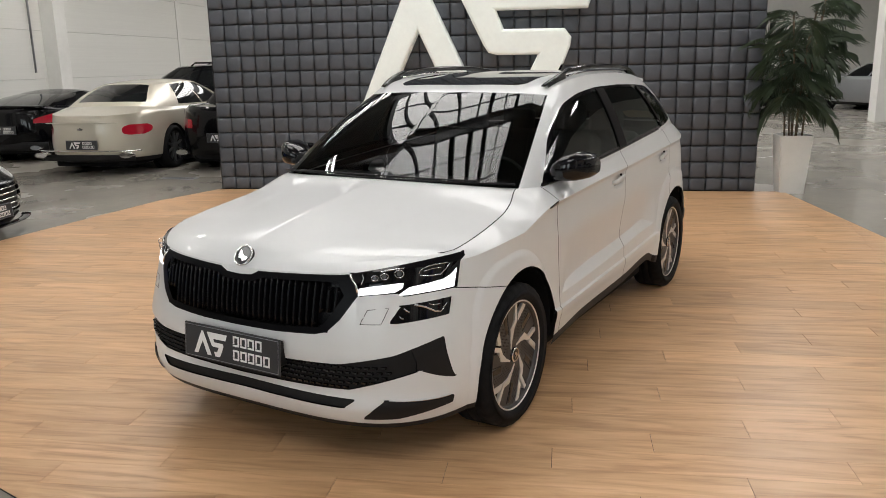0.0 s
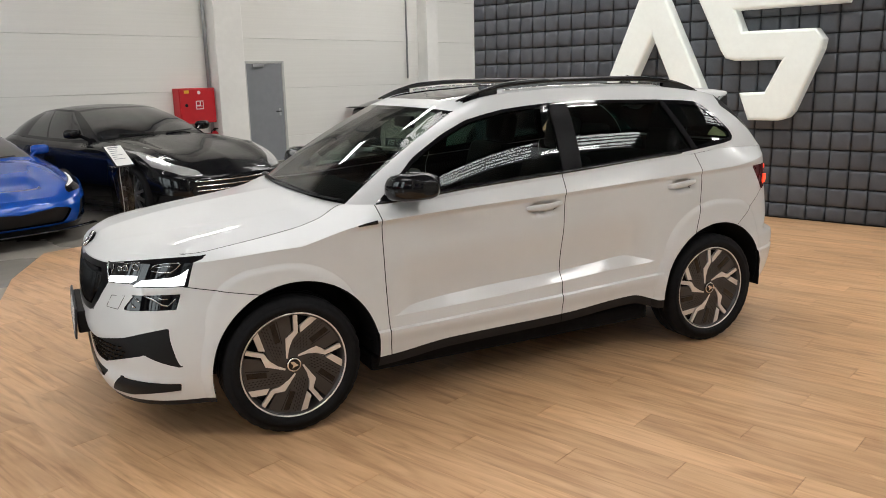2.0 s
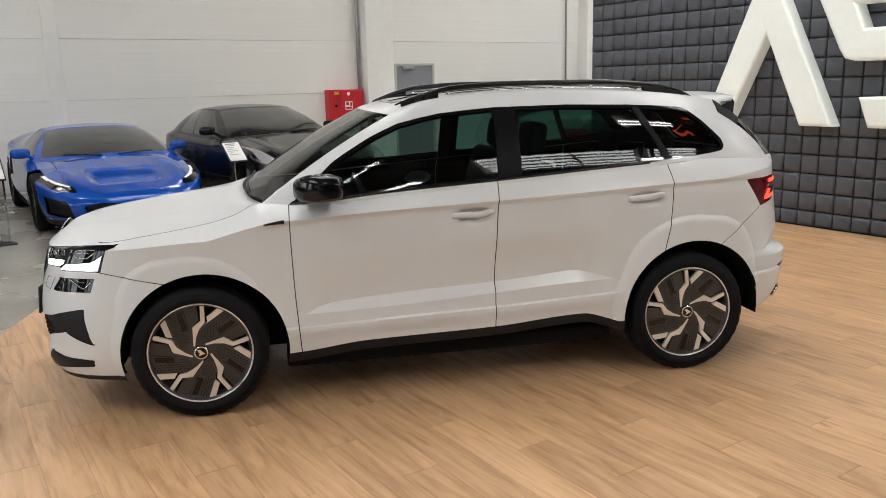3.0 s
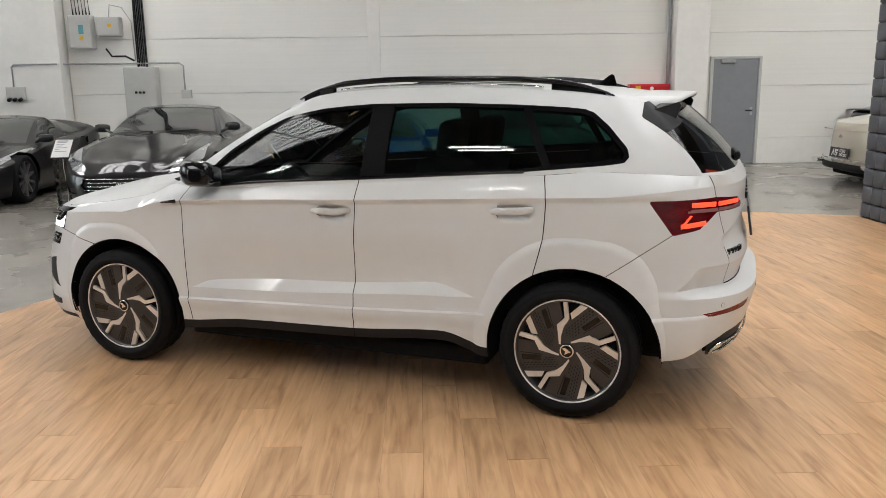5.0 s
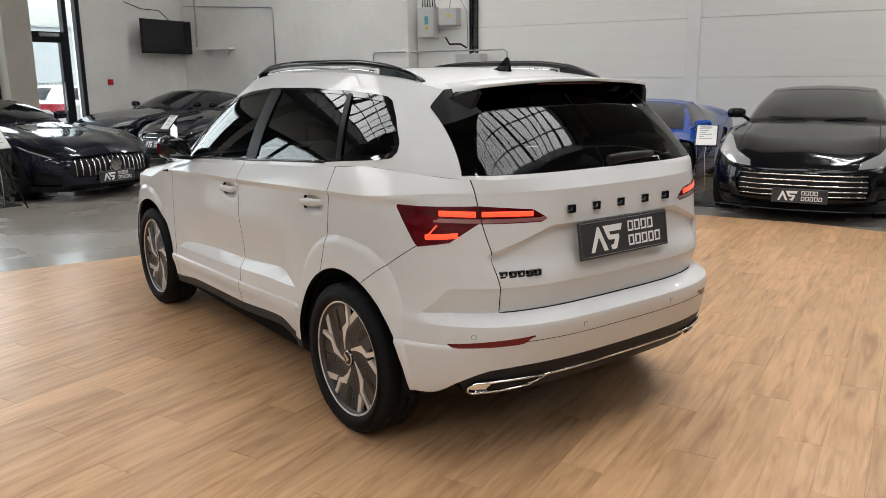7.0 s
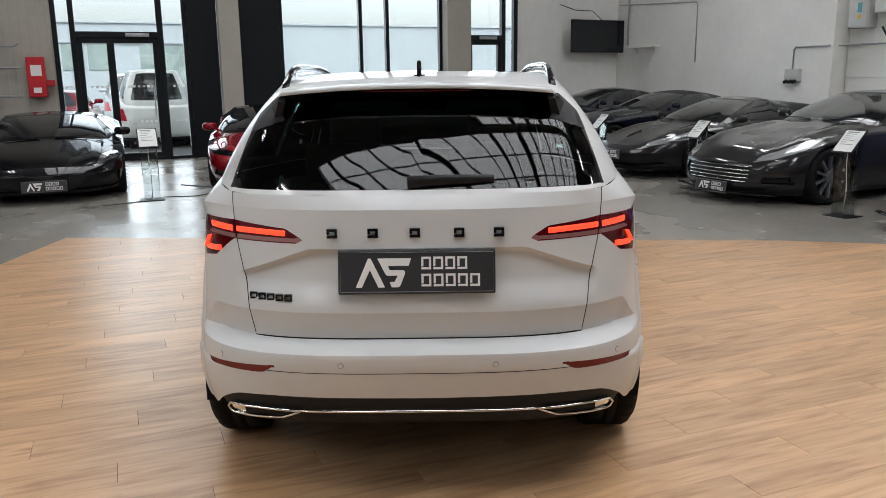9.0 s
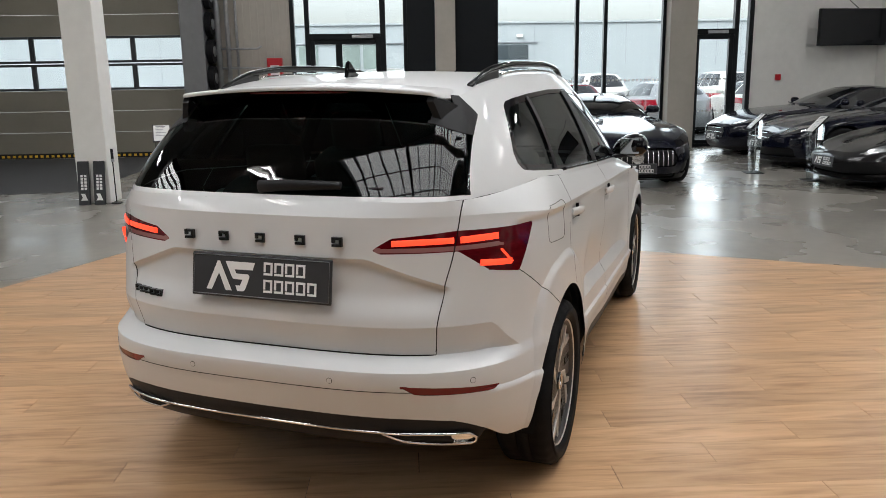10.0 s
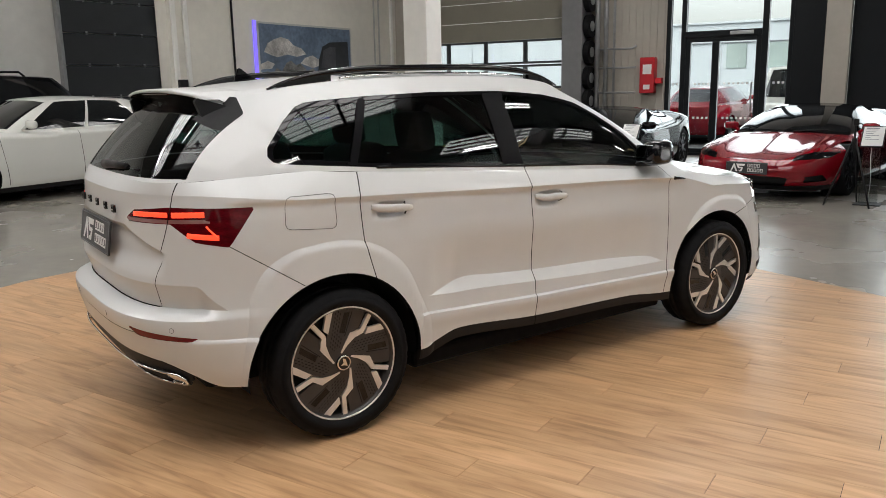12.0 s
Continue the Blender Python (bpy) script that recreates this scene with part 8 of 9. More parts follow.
other_car("dark grey grand tourer with an egg-crate chrome grille", gt2, M_CARGREY, parked(3.55, -5.22, 92, gt2), ROW, light=[(0.54, 0.53), (0.74, 0.57), (0.90, 0.68), (0.88, 0.84), (0.78, 0.78), (0.66, 0.66), (0.55, 0.60)], splitter=True,
          grille=[(-0.01, 0.27), (0.48, 0.28), (0.58, 0.40), (0.54, 0.48), (-0.01, 0.50)], bars=5, intakes=[[(0.66, 0.28), (0.88, 0.28), (0.88, 0.36), (0.68, 0.36)]], plate_at=0.20)
mid2 = sculpt(car_spec(4.57, 1.95, 1.213, 2.65, 0.50, 0.95, 0.80, 0.10, -0.55, 0.84, 0.92, 1.08, hip=0.06), 0.045, 0.025, 0.74)
other_car("dark grey mid-engined sports car with long headlights", mid2, M_CARGREY, parked(6.40, -5.60, 91, mid2), ROW, light=[(0.60, 0.49), (0.84, 0.54), (0.94, 0.76), (0.86, 0.76), (0.78, 0.66), (0.60, 0.56)], splitter=True,
          intakes=[[(-0.01, 0.20), (0.45, 0.20), (0.86, 0.24), (0.80, 0.40), (0.48, 0.38), (-0.01, 0.30)]], scoops=[[(-0.55, 0.60), (-1.0, 0.55), (-1.02, 0.80), (-0.75, 0.83)]], plate_at=0.36)
roadster = sculpt(car_spec(4.66, 1.91, 1.28, 2.70, 0.60, 0.30, 0.92, -0.50, -1.25, 0.90, 0.95, 1.05), 0.03, 0.0, 0.62)
other_car("very dark blue roadster with a black soft top and oval headlights", roadster, M_CARNAVY, parked(9.0, -5.75, 91, roadster), ROW, roof_m=M_SEAT, light=[(0.52, 0.58), (0.66, 0.56), (0.88, 0.64), (0.86, 0.74), (0.66, 0.72), (0.54, 0.66)], light_m=M_LENS,
          grille=[(-0.01, 0.48), (0.36, 0.48), (0.44, 0.56), (0.40, 0.60), (-0.01, 0.62)], bars=2, intakes=[[(-0.01, 0.22), (0.80, 0.22), (0.80, 0.36), (-0.01, 0.36)]], plate_at=0.40)
cpe = car_spec(4.70, 1.93, 1.32, 2.75, 0.62, 0.45, 0.93, -0.35, -1.25, 0.90, 0.95, 0.95)
other_car("very dark blue coupe with slim headlights and a dark roof", cpe, M_CARNAVY, parked(11.3, -5.85, 91, cpe), ROW, light=[(0.52, 0.60), (0.90, 0.68), (0.88, 0.78), (0.54, 0.66)],
          grille=[(-0.01, 0.34), (0.42, 0.34), (0.48, 0.48), (0.40, 0.56), (-0.01, 0.58)], bars=3, plate_at=0.36)
FRONT = "sports cars in front of the glazing"
bar_coupe = sculpt(car_spec(4.55, 1.94, 1.288, 2.63, 0.60, 0.02, 0.93, -0.62, -1.15, 0.90, 0.92, 0.95), 0.028, -0.012, 0.55)
other_car("dark blue coupe with an upright-bar chrome grille and round badge", bar_coupe, M_CARNAVY, parked(6.28, -2.90, 180, bar_coupe), FRONT, wheels="black", light=[(0.60, 0.56), (0.92, 0.64), (0.90, 0.76), (0.64, 0.66)], light_m=M_GLOSS,
          grille=[(-0.01, 0.32), (0.58, 0.32), (0.64, 0.42), (0.56, 0.57), (-0.01, 0.59)], bars=15, bar_axis="y", badge=True, intakes=[[(0.68, 0.20), (0.92, 0.22), (0.92, 0.42), (0.72, 0.36)], [(-0.01, 0.15), (0.6, 0.15), (0.6, 0.22), (-0.01, 0.22)]], plate_at=0.30)
red = sculpt(car_spec(4.71, 1.97, 1.186, 2.65, 0.52, 0.95, 0.78, 0.15, -0.55, 0.82, 0.92, 1.12, hip=0.06), 0.050, 0.030, 0.74)
other_car("deep red mid-engined supercar with a black roof", red, M_CARRED, parked(6.74, -0.28, 170, red), FRONT, wheels="black", roof_m=M_GLOSS, light=[(0.52, 0.52), (0.88, 0.55), (0.95, 0.62), (0.72, 0.62), (0.52, 0.57)], light_m=M_GLOSS, splitter=True,
          intakes=[[(-0.01, 0.20), (0.46, 0.20), (0.52, 0.31), (-0.01, 0.33)], [(0.66, 0.24), (0.88, 0.26), (0.84, 0.34), (0.70, 0.32)]], scoops=[[(-0.55, 0.55), (-1.0, 0.50), (-1.02, 0.75), (-0.75, 0.78)]], plate_at=0.42, mirror_m=M_CARRED)
wedge = sculpt(car_spec(4.80, 2.03, 1.136, 2.70, 0.48, 1.05, 0.76, 0.20, -0.70, 0.80, 0.90, 1.05, hip=0.05), 0.030, 0.020, 0.70)
other_car("glossy black wedge-shaped supercar, low and wide", wedge, M_CARBLACK, parked(7.02, 2.68, 180, wedge), FRONT, wheels="black", light=[(0.62, 0.48), (0.92, 0.56), (0.90, 0.64), (0.70, 0.60)], light_m=M_LENS,
          intakes=[[(0.30, 0.17), (0.90, 0.17), (0.92, 0.38), (0.62, 0.36)], [(-0.01, 0.16), (0.26, 0.16), (0.26, 0.24), (-0.01, 0.24)]], plate_at=0.25)
# cars with their tails to the podium
BACK = "cars parked in the rear hall"
sed = car_spec(5.30, 1.98, 1.483, 3.19, 0.82, 0.98, 1.02, 0.20, -1.25, 1.00, 0.95, 0.88, ground=0.20, boot=(-1.85, 1.05))
sed["side_glass"] = [(0.05, 0.38), (0.40, 0.72)]
sed["round_rear"] = [(0.1, 2.5), (1.0, 2.3)]
saloon = other_car("champagne luxury saloon seen from behind, with oval exhausts", sed, M_CARSAND, parked_rear(-6.62, -7.04, 180, sed), BACK, roof_m=None, tail=[(0.60, 0.67), (0.66, 0.64), (0.83, 0.64), (0.885, 0.68), (0.89, 0.75), (0.85, 0.80), (0.66, 0.80), (0.60, 0.76)], rear_plate=0.50, exhaust=(0.74, 0.34), tyre_r=0.36, open_arch=0.40, light=[(0.6, 0.7), (0.85, 0.7), (0.85, 0.85), (0.6, 0.85)])
xr_sd = sed["frame"][1]
part("bumper_strip", ribbon([(xr_sd - 0.004 + 0.30 * abs(y) ** 3.2, y, 0.40) for y in np.linspace(-0.90, 0.90, 25)], 0.022, 0.016, (0, 0, 1)), M_CHROME, saloon, "thin chrome bumper strip")
part("rear_valance", ribbon([(xr_sd + 0.03 + 0.28 * abs(y) ** 3.2, y, 0.29) for y in np.linspace(-0.80, 0.80, 21)], 0.10, 0.03, (0, 0, 1)), M_TRIM, saloon, "black lower valance")
part("boot_crease", ribbon([(xr_sd + 0.012 + 0.24 * abs(y) ** 3.2, y, 0.845) for y in np.linspace(-0.62, 0.62, 21)], 0.012, 0.02, (0, 0, 1)), M_CARSAND, saloon)
part("boot_badge", prism([(-0.06, 0.0), (-0.02, 0.018), (0.0, 0.03), (0.02, 0.018), (0.06, 0.0), (0.0, -0.02)], lambda a, b, d: (xr_sd + 0.012 - d, a, 0.745 + b), 0.02), M_CHROME, saloon, "small winged chrome badge")
cp2 = car_spec(4.40, 1.85, 1.30, 2.55, 0.65, 0.70, 0.93, 0.0, -1.0, 0.90, 0.98, 0.85, ground=0.16)
cp2["round_rear"] = [(0.1, 2.6), (1.0, 2.3)]
spoiler_car = other_car("black coupe with a tail spoiler seen from behind", cp2, M_CARBLACK, parked_rear(-8.35, -9.72, 182, cp2), BACK, tail=[(0.56, 0.72), (0.96, 0.72), (0.97, 0.90), (0.80, 0.88), (0.58, 0.80)], rear_plate=0.60, exhaust=(0.66, 0.28))
xr_cp = cp2["frame"][1]
part("tail_spoiler", ribbon([(xr_cp + 0.16 + 0.18 * abs(y) ** 2, y, 1.045 - 0.03 * abs(y)) for y in np.linspace(-0.72, 0.72, 15)], 0.16, 0.03, (1, 0, 0.1)), M_CARBLACK, spoiler_car, "black tail spoiler")
part("rear_valance", ribbon([(xr_cp + 0.05 + 0.20 * abs(y) ** 3, y, 0.30) for y in np.linspace(-0.78, 0.78, 15)], 0.16, 0.04, (0, 0, 1)), M_TRIM, spoiler_car)
sd2 = car_spec(5.0, 1.95, 1.46, 2.95, 0.80, 0.95, 1.0, 0.20, -1.25, 0.99, 1.04, 0.88, ground=0.18, boot=(-1.45, 1.06))
other_car("black saloon half hidden behind the padded wall", sd2, M_CARBLACK, parked_rear(-7.25, -4.95, 180, sd2), BACK, tail=[(0.56, 0.70), (0.90, 0.70), (0.92, 0.86), (0.56, 0.84)], rear_plate=0.55, exhaust=(0.74, 0.32))
suv = car_spec(4.95, 1.98, 1.76, 2.93, 0.95, 1.0, 1.15, 0.45, -1.65, 1.15, 1.18, 0.88, ground=0.24)
suv["side_glass"] = [(0.05, 0.34), (0.36, 0.62), (0.64, 0.86)]
other_car("black full-size SUV with roof rails in the rear hall", suv, M_CARBLACK, parked_rear(-13.4, -9.5, 96, suv), BACK, tail=[(0.62, 0.85), (0.92, 0.85), (0.92, 1.0), (0.62, 1.0)], rails=True, tyre_r=0.38, open_arch=0.43)
lim = car_spec(5.29, 1.95, 1.503, 3.22, 0.80, 1.0, 1.02, 0.25, -1.30, 0.99, 1.0, 0.85, ground=0.17, boot=(-1.95, 1.04))
lim["side_glass"] = [(0.05, 0.37), (0.39, 0.72)]
other_car("white luxury saloon standing by the side bay", lim, M_CARWHITE, parked_rear(5.95, 9.68, 180, lim), BACK, tail=[(0.50, 0.82), (0.94, 0.82), (0.94, 0.94), (0.55, 0.92)], light=[(0.6, 0.66), (0.9, 0.68), (0.88, 0.80), (0.62, 0.76)], tyre_r=0.365, open_arch=0.405)
sv2 = car_spec(4.9, 1.98, 1.90, 2.9, 1.0, 0.9, 1.2, 0.4, -1.85, 1.2, 1.25, 0.8, ground=0.25)
other_car("black boxy off-road car behind the white saloon", sv2, M_CARBLACK, parked_rear(5.3, 11.9, 180, sv2), BACK, rails=True, tyre_r=0.39, open_arch=0.43)
wag = car_spec(4.9, 1.9, 1.48, 2.9, 0.78, 0.95, 1.0, 0.2, -1.6, 0.99, 1.02, 0.88, ground=0.17)
wag["side_glass"] = [(0.05, 0.34), (0.36, 0.60), (0.62, 0.82)]
other_car("grey estate car in the far hall", wag, M_CARSILVER, pose(-22.0, 10.4, -0.012, 0, 0, 205), BACK, light=[(0.6, 0.64), (0.9, 0.66), (0.88, 0.78), (0.62, 0.74)])
other_car("dark SUV in the far hall", suv, M_CARBLACK, pose(-24.0, 6.6, -0.012, 0, 0, 10), BACK, light=[(0.6, 0.84), (0.9, 0.86), (0.88, 0.98), (0.62, 0.94)], tyre_r=0.38, open_arch=0.43)

# ---- car park outside the glass ----
OUT = "cars in the car park outside"
gz = -0.06
van = car_spec(5.0, 1.95, 1.95, 3.0, 1.05, 1.35, 1.25, 0.75, -2.25, 1.20, 1.05, 0.9, ground=0.22)
van["side_glass"] = [(0.05, 0.30), (0.33, 0.60), (0.63, 0.88)]
hat = car_spec(4.3, 1.8, 1.47, 2.6, 0.85, 0.85, 1.05, 0.3, -1.5, 1.02, 1.0, 0.85, ground=0.18)
hat["side_glass"] = [(0.05, 0.36), (0.40, 0.70)]
for lab, sp, m, x, y, hd in (("white van parked tail to the glass front", van, M_CARWHITE, 17.4, 0.80, 0), ("silver SUV in the car park", suv, M_CARSILVER, 17.8, -1.9, 0), ("red hatchback in the car park", hat, M_CARRED, 17.6, -4.3, 4), ("white SUV in the car park", suv, M_CARWHITE, 23.5, -6.5, 0),
                         ("silver estate car in the car park", wag, M_CARSILVER, 17.8, -7.2, 0), ("red hatchback in the car park", hat, M_CARRED, 17.6, 3.2, -3), ("white hatchback in the car park", hat, M_CARWHITE, 17.5, -9.9, 0), ("white SUV in the car park", suv, M_CARWHITE, 24.0, -11.5, 0), ("red hatchback in the second parking row", hat, M_CARRED, 24.5, -3.6, 0), ("dark grey hatchback in the car park", hat, M_CARGREY, 17.7, 5.8, 0), ("silver van in the second parking row", van, M_CARSILVER, 25.0, 1.2, 0)):
    o = other_car(lab, sp, m, parked_rear(x - 1.2, y, hd, sp), OUT, tail=[(0.74, 0.70), (0.97, 0.70), (0.97, 0.98), (0.80, 0.98)])
    o.location.z = gz

# ---- planter beside the padded wall ----
rng = random.Random(7)
plant = thing("potted_plant", "tall leafy palm-like plant in a white tapered square pot", "plant")
bm = bmesh.new()
rings = []
for z, h in ((0.0, 0.145), (0.72, 0.195), (0.72, 0.180), (0.66, 0.176)):
    rings.append([bm.verts.new((sx * h, sy * h, z)) for sx, sy in ((-1, -1), (1, -1), (1, 1), (-1, 1))])
for a, b in zip(rings, rings[1:]):
    for k in range(4):
        bm.faces.new((a[k], a[(k + 1) % 4], b[(k + 1) % 4], b[k]))
bm.faces.new(rings[0][::-1])
bmesh.ops.bevel(bm, geom=[e for e in bm.edges if abs(e.verts[0].co.z - e.verts[1].co.z) > 0.3], offset=0.012, segments=2, affect="EDGES")
bmesh.ops.recalc_face_normals(bm, faces=bm.faces)
part("pot", bm, M_TERRA, plant, "white tapered square pot")
part("soil", box((-0.17, -0.17, 0.62), (0.17, 0.17, 0.665), 0.01), M_SOIL, plant)
canes = []
for k in range(7):
    a, r = 2 * math.pi * k / 7 + 0.3, 0.05 + 0.05 * (k % 2)
    top = rng.uniform(1.7, 2.75)
    lean = rng.uniform(0.10, 0.26)
    pts = [Vector((r * math.cos(a) * (1 + t * 0.4) + lean * t * t * math.cos(a), r * math.sin(a) * (1 + t * 0.4) + lean * t * t * math.sin(a), 0.64 + (top - 0.64) * t)) for t in (0, 0.25, 0.5, 0.75, 1)]
    canes.append(pts)
    part("cane", tube(pts, 0.012, 7), M_TRUNK, plant)


def frond(length, droop):
    """A stalk with narrow hanging leaflets in two rows, one mesh."""
    bm = bmesh.new()
    n = 13
    at = lambda t: Vector((length * t * (1 - 0.22 * t * droop), 0, length * (0.55 * t - droop * t * t)))
    for i in range(n):
        t = (i + 1) / n
        p = at(t)
        side = (at(min(t + 0.05, 1)) - at(t - 0.05)).normalized()
        for s in (1, -1):
            ln = length * (0.42 * math.sin(math.pi * min(0.15 + 0.8 * t, 1)) + 0.10) * rng.uniform(0.8, 1.15)
            tip = p + Vector((side.x * 0.75, s * 0.62, side.z * 0.7 - 0.45 - 0.25 * rng.random())) * ln
            mid = (p + tip) / 2 + Vector((0, 0, 0.10 * ln))
            wv = Vector((0.010 + 0.010 * rng.random(), 0.004 * s, 0.006))
            vs = [bm.verts.new(q) for q in (p, mid + wv, tip, mid - wv)]
            bm.faces.new(vs)
    for a, b in zip([at(k / 6) for k in range(6)], [at((k + 1) / 6) for k in range(6)]):
        add_cyl(bm, a, b, 0.004, 4)
    me = bpy.data.meshes.new("frond")
    bm.to_mesh(me)
    bm.free()
    me.materials.append(M_LEAF)
    return me


frond_meshes = [frond(rng.uniform(0.50, 0.72), rng.uniform(0.45, 1.0)) for k in range(8)]
for pts in canes:
    for k in range(15):
        t = 1 - (k / 15) ** 1.2 * 0.75
        i = min(int(t * 4), 3)
        p = pts[i].lerp(pts[i + 1], t * 4 - i)
        ob = new("frond", frond_meshes[rng.randrange(8)])
        ob.parent = plant
        ob.matrix_local = Matrix.Translation(p) @ pose(0, 0, 0, rng.uniform(-12, 12), rng.uniform(-35, 18), rng.uniform(0, 360)) @ Matrix.Scale(rng.uniform(0.75, 1.1), 4)
plant.matrix_world = pose(-5.42, 3.36, -0.012)

# ---- information stands ----
stand = thing("info_stand", "clear acrylic info stand holding a white sheet", "info stand", "info stands")
part("base_plate", box((-0.15, -0.14, 0.0), (0.15, 0.14, 0.012), 0.004), M_BLACK, stand)
bm = bmesh.new()
lo = [(-0.10, -0.055, 0.012), (0.10, -0.055, 0.012), (0.10, 0.055, 0.012), (-0.10, 0.055, 0.012)]
hi = [(-0.105, -0.10, 0.72), (0.105, -0.10, 0.72), (0.105, 0.075, 0.92), (-0.105, 0.075, 0.92)]
lo, hi = [bm.verts.new(p) for p in lo], [bm.verts.new(p) for p in hi]
for k in range(4):
    bm.faces.new((lo[k], lo[(k + 1) % 4], hi[(k + 1) % 4], hi[k]))
bmesh.ops.recalc_face_normals(bm, faces=bm.faces)
col = part("column", bm, M_ACRYL, stand, "clear grey acrylic column")
col.visible_shadow = False
part("cable", tube([(0.0, 0.0, 0.01), (0.01, 0.01, 0.3), (-0.01, 0.0, 0.6), (0.0, 0.0, 0.80)], 0.005, 6), M_PAPER, stand)
tilt = pose(0, 0.0, 0.835, 46, 0, 0)
fr = part("frame", box((-0.128, -0.165, -0.012), (0.128, 0.165, 0.006), 0.004), M_BLACK, stand, "thin black frame")
fr.matrix_local = tilt
sheet = part("sheet", box((-0.115, -0.150, 0.0065), (0.115, 0.150, 0.0085)), M_PAPER, stand, "white printed sheet")
sheet.matrix_local = tilt
for z in (0.10, 0.07, 0.04, 0.01, -0.02, -0.05):
    b = part("print_bar", box((-0.085, z - 0.004, 0.0088), (0.02 + 0.05 * math.sin(z * 90), z + 0.004, 0.0094)), M_GREYDOOR, stand)
    b.matrix_local = tilt
b = part("print_bar", box((-0.085, 0.118, 0.0088), (0.055, 0.134, 0.0094)), M_GREYDOOR, stand)
b.matrix_local = tilt
stand.matrix_world = pose(-0.76, -5.85, -0.012, 0, 0, 190)
for x, y, turn in ((2.0, -5.75, 184), (4.52, -5.78, 180), (6.95, -5.75, 176), (8.0, -5.3, 172), (6.92, 1.37, -88), (6.92, -1.70, -92), (7.58, 3.99, -75)):
    copy_thing(stand, pose(x, y, -0.012, 0, 0, turn))

# ---- tripod by the red car, cables and floor grate ----
tri = thing("tripod", "black camera tripod with spread legs on the floor", "tripod")
for k in range(3):
    a = math.radians(90 + 120 * k)
    part("leg", tube([(0.02 * math.cos(a), 0.02 * math.sin(a), 0.80), (0.16 * math.cos(a), 0.16 * math.sin(a), 0.40), (0.30 * math.cos(a), 0.30 * math.sin(a), 0.005)], 0.011, 8), M_BLACK, tri)
part("centre_column", cyl((0, 0, 0.62), (0, 0, 1.0), 0.013, 10), M_BLACK, tri)
part("head", box((-0.03, -0.03, 0.98), (0.03, 0.03, 1.06), 0.01), M_BLACK, tri)
part("collar", cyl((0, 0, 0.76), (0, 0, 0.83), 0.034, 12), M_BLACK, tri)
tri.matrix_world = pose(6.70, -1.52, -0.012, 0, 0, 20)
board = thing("display_board", "narrow dark grey board with white print leaning on the column", "sign board", "boards at the column")
part("panel", box((-0.012, -0.075, 0.0), (0.012, 0.075, 0.58), 0.004), M_PLATE, board)
for k in range(2):
    for i in range(5):
        part("print_bar", box((-0.0140, -0.040 + k * 0.045, 0.20 + i * 0.042), (-0.0122, -0.008 + k * 0.045, 0.232 + i * 0.042)), M_WHITE, board)
part("print_mark", prism([(-0.045, 0.06), (-0.01, 0.15), (0.045, 0.15), (0.02, 0.10), (0.045, 0.06)], lambda a, b, d: (-0.0122 - d, a, b), 0.0016), M_WHITE, board)
board.matrix_world = pose(6.02, 4.60, -0.012, 0, 8, 2)
copy_thing(board, pose(6.02, 4.40, -0.012, 0, 8, -3))
stick = thing("pole_stick", "thin black pole with a grip standing beside the column", "pole")
part("shaft", cyl((0, 0, 0.0), (0, 0, 0.62), 0.008, 10), M_BLACK, stick)
part("grip", cyl((0, 0, 0.60), (0, 0, 0.73), 0.018, 12), M_BLACK, stick)
part("collar", cyl((0, 0, 0.56), (0, 0, 0.60), 0.022, 12), M_STEEL, stick)
part("foot", cyl((0, 0, 0.0), (0, 0, 0.015), 0.07, 16), M_BLACK, stick)
stick.matrix_world = pose(6.12, 4.22, -0.012)
cab = thing("power_cable", "thin dark cable lying in bends on the floor", "cable")
part("wire", tube([(6.6, 2.0, 0), (6.8, 1.5, 0), (7.1, 1.2, 0), (7.0, 0.8, 0), (7.3, 0.4, 0), (7.9, 0.5, 0), (8.4, 0.9, 0)], 0.006, 6), M_BLACK, cab)
cab.location.z = -0.006
grate = thing("floor_grate", "oblong dark metal drain grate in the concrete floor", "drain")
part("frame", box((-0.10, -0.30, 0.0), (0.10, 0.30, 0.006), 0.003), M_GREYDOOR, grate)
for k in range(9):
    part("slot", box((-0.075, -0.26 + k * 0.06, 0.0062), (0.075, -0.232 + k * 0.06, 0.008)), M_BLACK, grate)
grate.matrix_world = pose(-6.45, -5.35, -0.012, 0, 0, -8)
structure("column_4", box((-17.1, 8.45, -0.012), (-16.6, 8.95, CEIL + 0.3), 0.01), M_PLASTER, "white square column in the rear hall", "column")

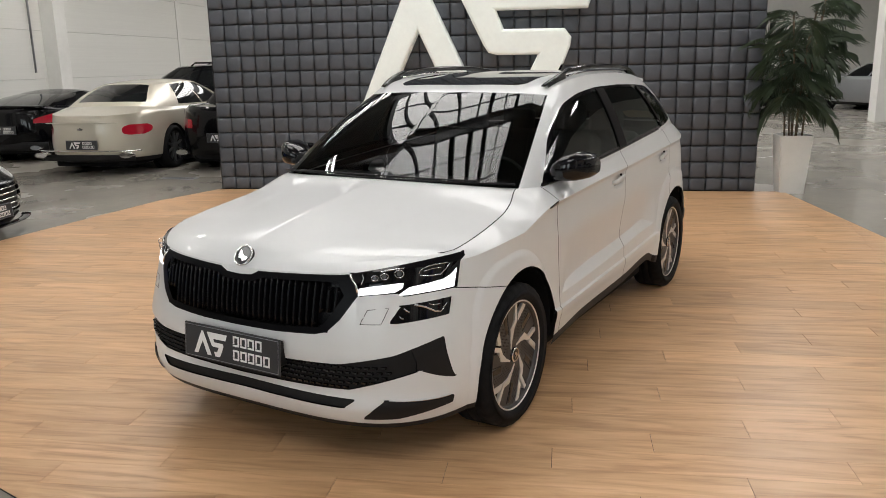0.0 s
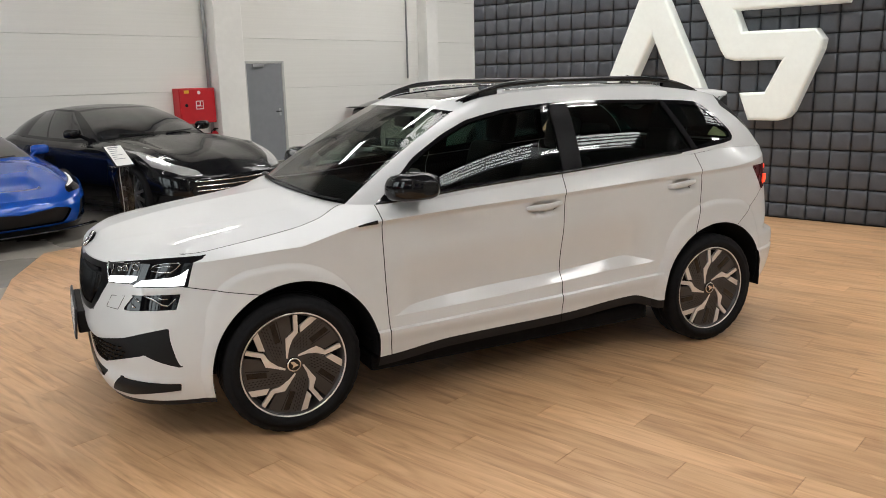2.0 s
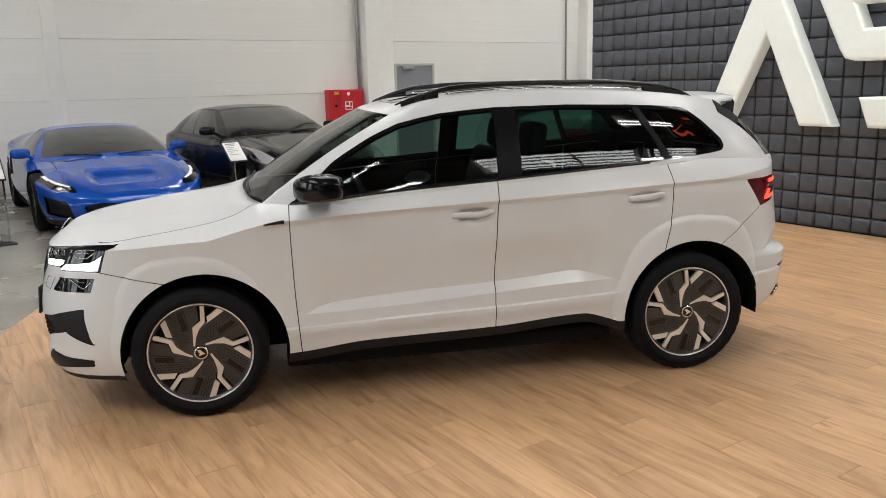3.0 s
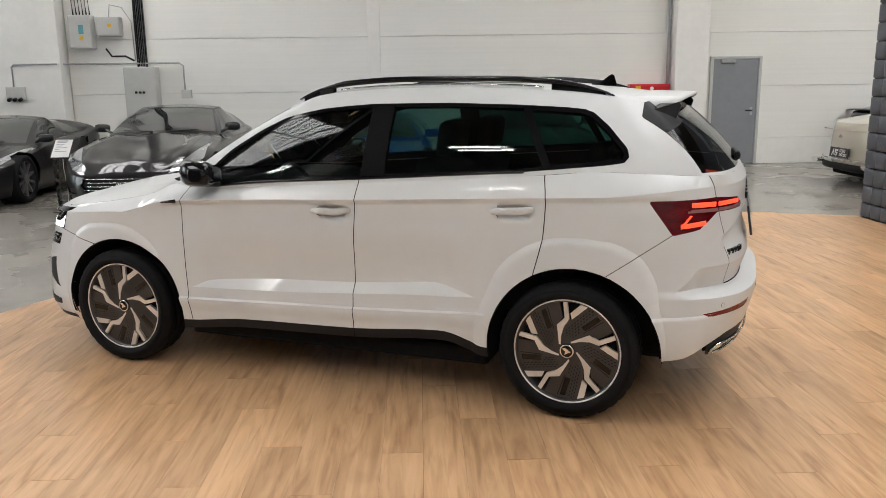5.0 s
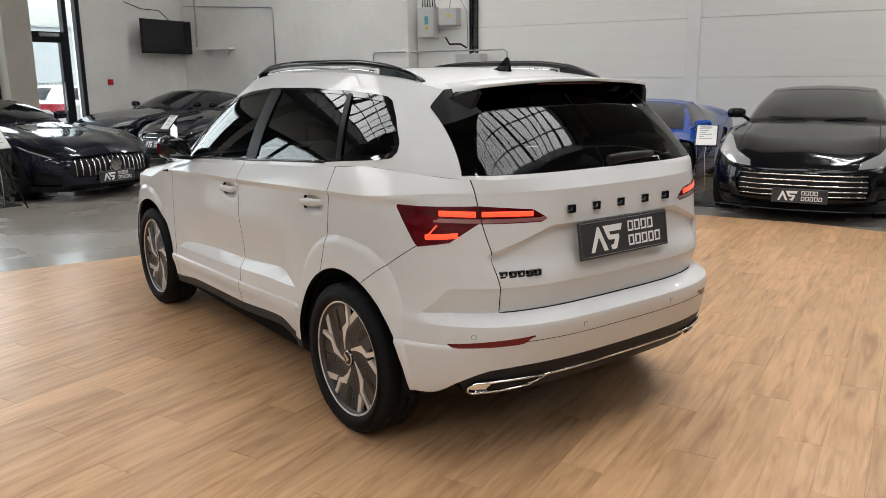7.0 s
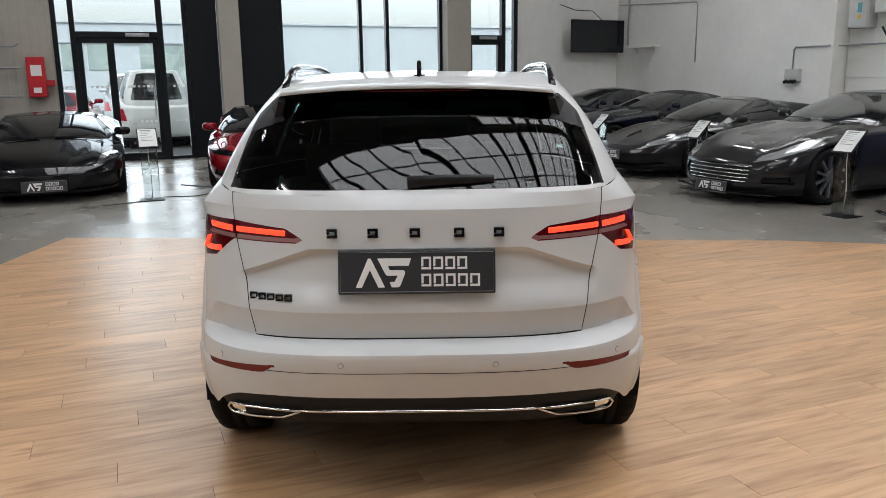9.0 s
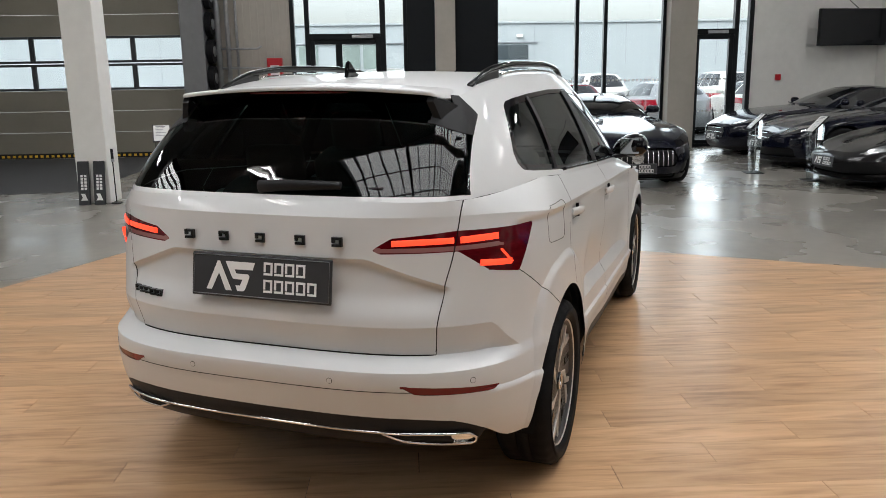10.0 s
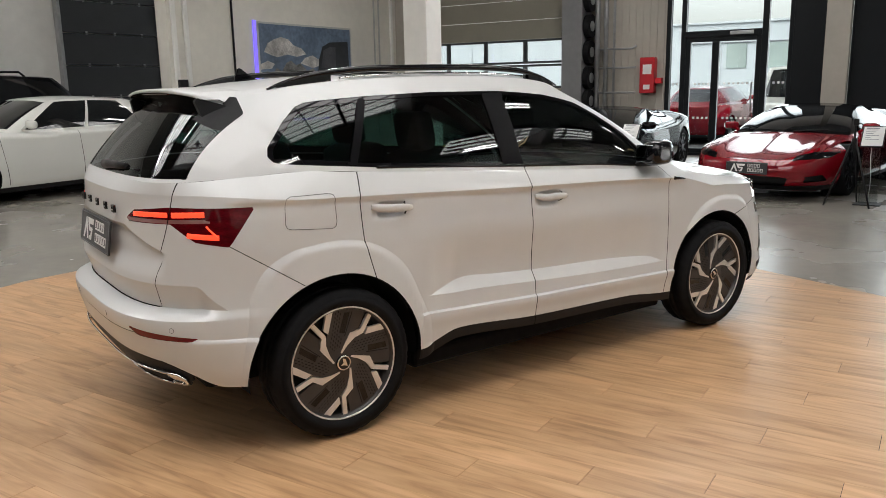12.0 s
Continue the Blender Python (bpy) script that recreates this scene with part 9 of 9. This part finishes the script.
# ---- squares stuck on the panes ----
M_STICKER = mat("white_glass_sticker", (0.80, 0.80, 0.78), 0.6, grain=0.02)
for y0, y1 in ((-6.77, -6.12), (-5.27, -4.10), (-3.98, -3.48), (-3.36, -1.72), (0.36, 0.70), (0.95, 1.64), (1.82, 2.24), (2.46, 2.64)):
    for z in (0.775, 1.475):
        bm = bmesh.new()
        for k in range(int((y1 - y0) / 0.09)):
            y = y0 + 0.02 + k * 0.09
            add_box(bm, (WX + 0.019, y, z - 0.022), (WX + 0.022, y + 0.046, z + 0.022))
        tagged(part("sticker_row", bm, M_STICKER), "row of small white squares stuck on the glass", "glass sticker", kind="stuff")

# ---- building across the car park ----
M_CLAD = mat("grey_cladding", (0.42, 0.46, 0.48), 0.6, grain=0.03, scale=0.4)
M_DIMGLASS = mat("dim_window_glass", (0.28, 0.34, 0.32), 0.08, grain=0.15, scale=0.5)
M_DARKWIN = mat("dark_window_glass", (0.06, 0.075, 0.085), 0.08, grain=0.1, scale=0.5)
hall2 = thing("industrial_building", "long low grey-clad industrial building with a flat roof", "building")
part("wall", box((48, -60, -0.1), (60, 60, 5.0)), M_CLAD, hall2)
part("roof", box((47.9, -60.1, 5.0), (60.1, 60.1, 5.14), 0.02), M_CLAD, hall2)
part("ledge", box((47.90, -8.2, 3.78), (47.99, -0.3, 3.86), 0.01), M_GREYDOOR, hall2)
part("ledge", box((47.90, -0.2, 3.84), (47.99, 12.0, 3.90), 0.01), M_GREYDOOR, hall2)
for k in range(5):
    y = -5.35 + k * 1.12
    part("window", box((47.95, y, 0.5), (47.995, y + 1.08, 3.76), 0.01), M_DIMGLASS, hall2)
for z0, z1 in ((2.75, 3.66), (1.2, 2.6)):
    part("window", box((47.95, -7.6, z0), (47.995, -5.6, z1), 0.01), M_DARKWIN, hall2)
for y in (1.9, 3.3, 6.0, 8.5):
    part("window", box((47.95, y, 2.30), (47.995, y + 1.2, 3.78), 0.01), M_DIMGLASS, hall2)
part("wall_lamp", box((47.85, -7.25, 4.15), (47.99, -6.82, 4.34), 0.02), M_STICKER, hall2)
for y in range(-56, 60, 6):
    part("joint", box((47.985, y - 0.01, 0.0), (47.998, y + 0.01, 4.99)), M_GREYDOOR, hall2)
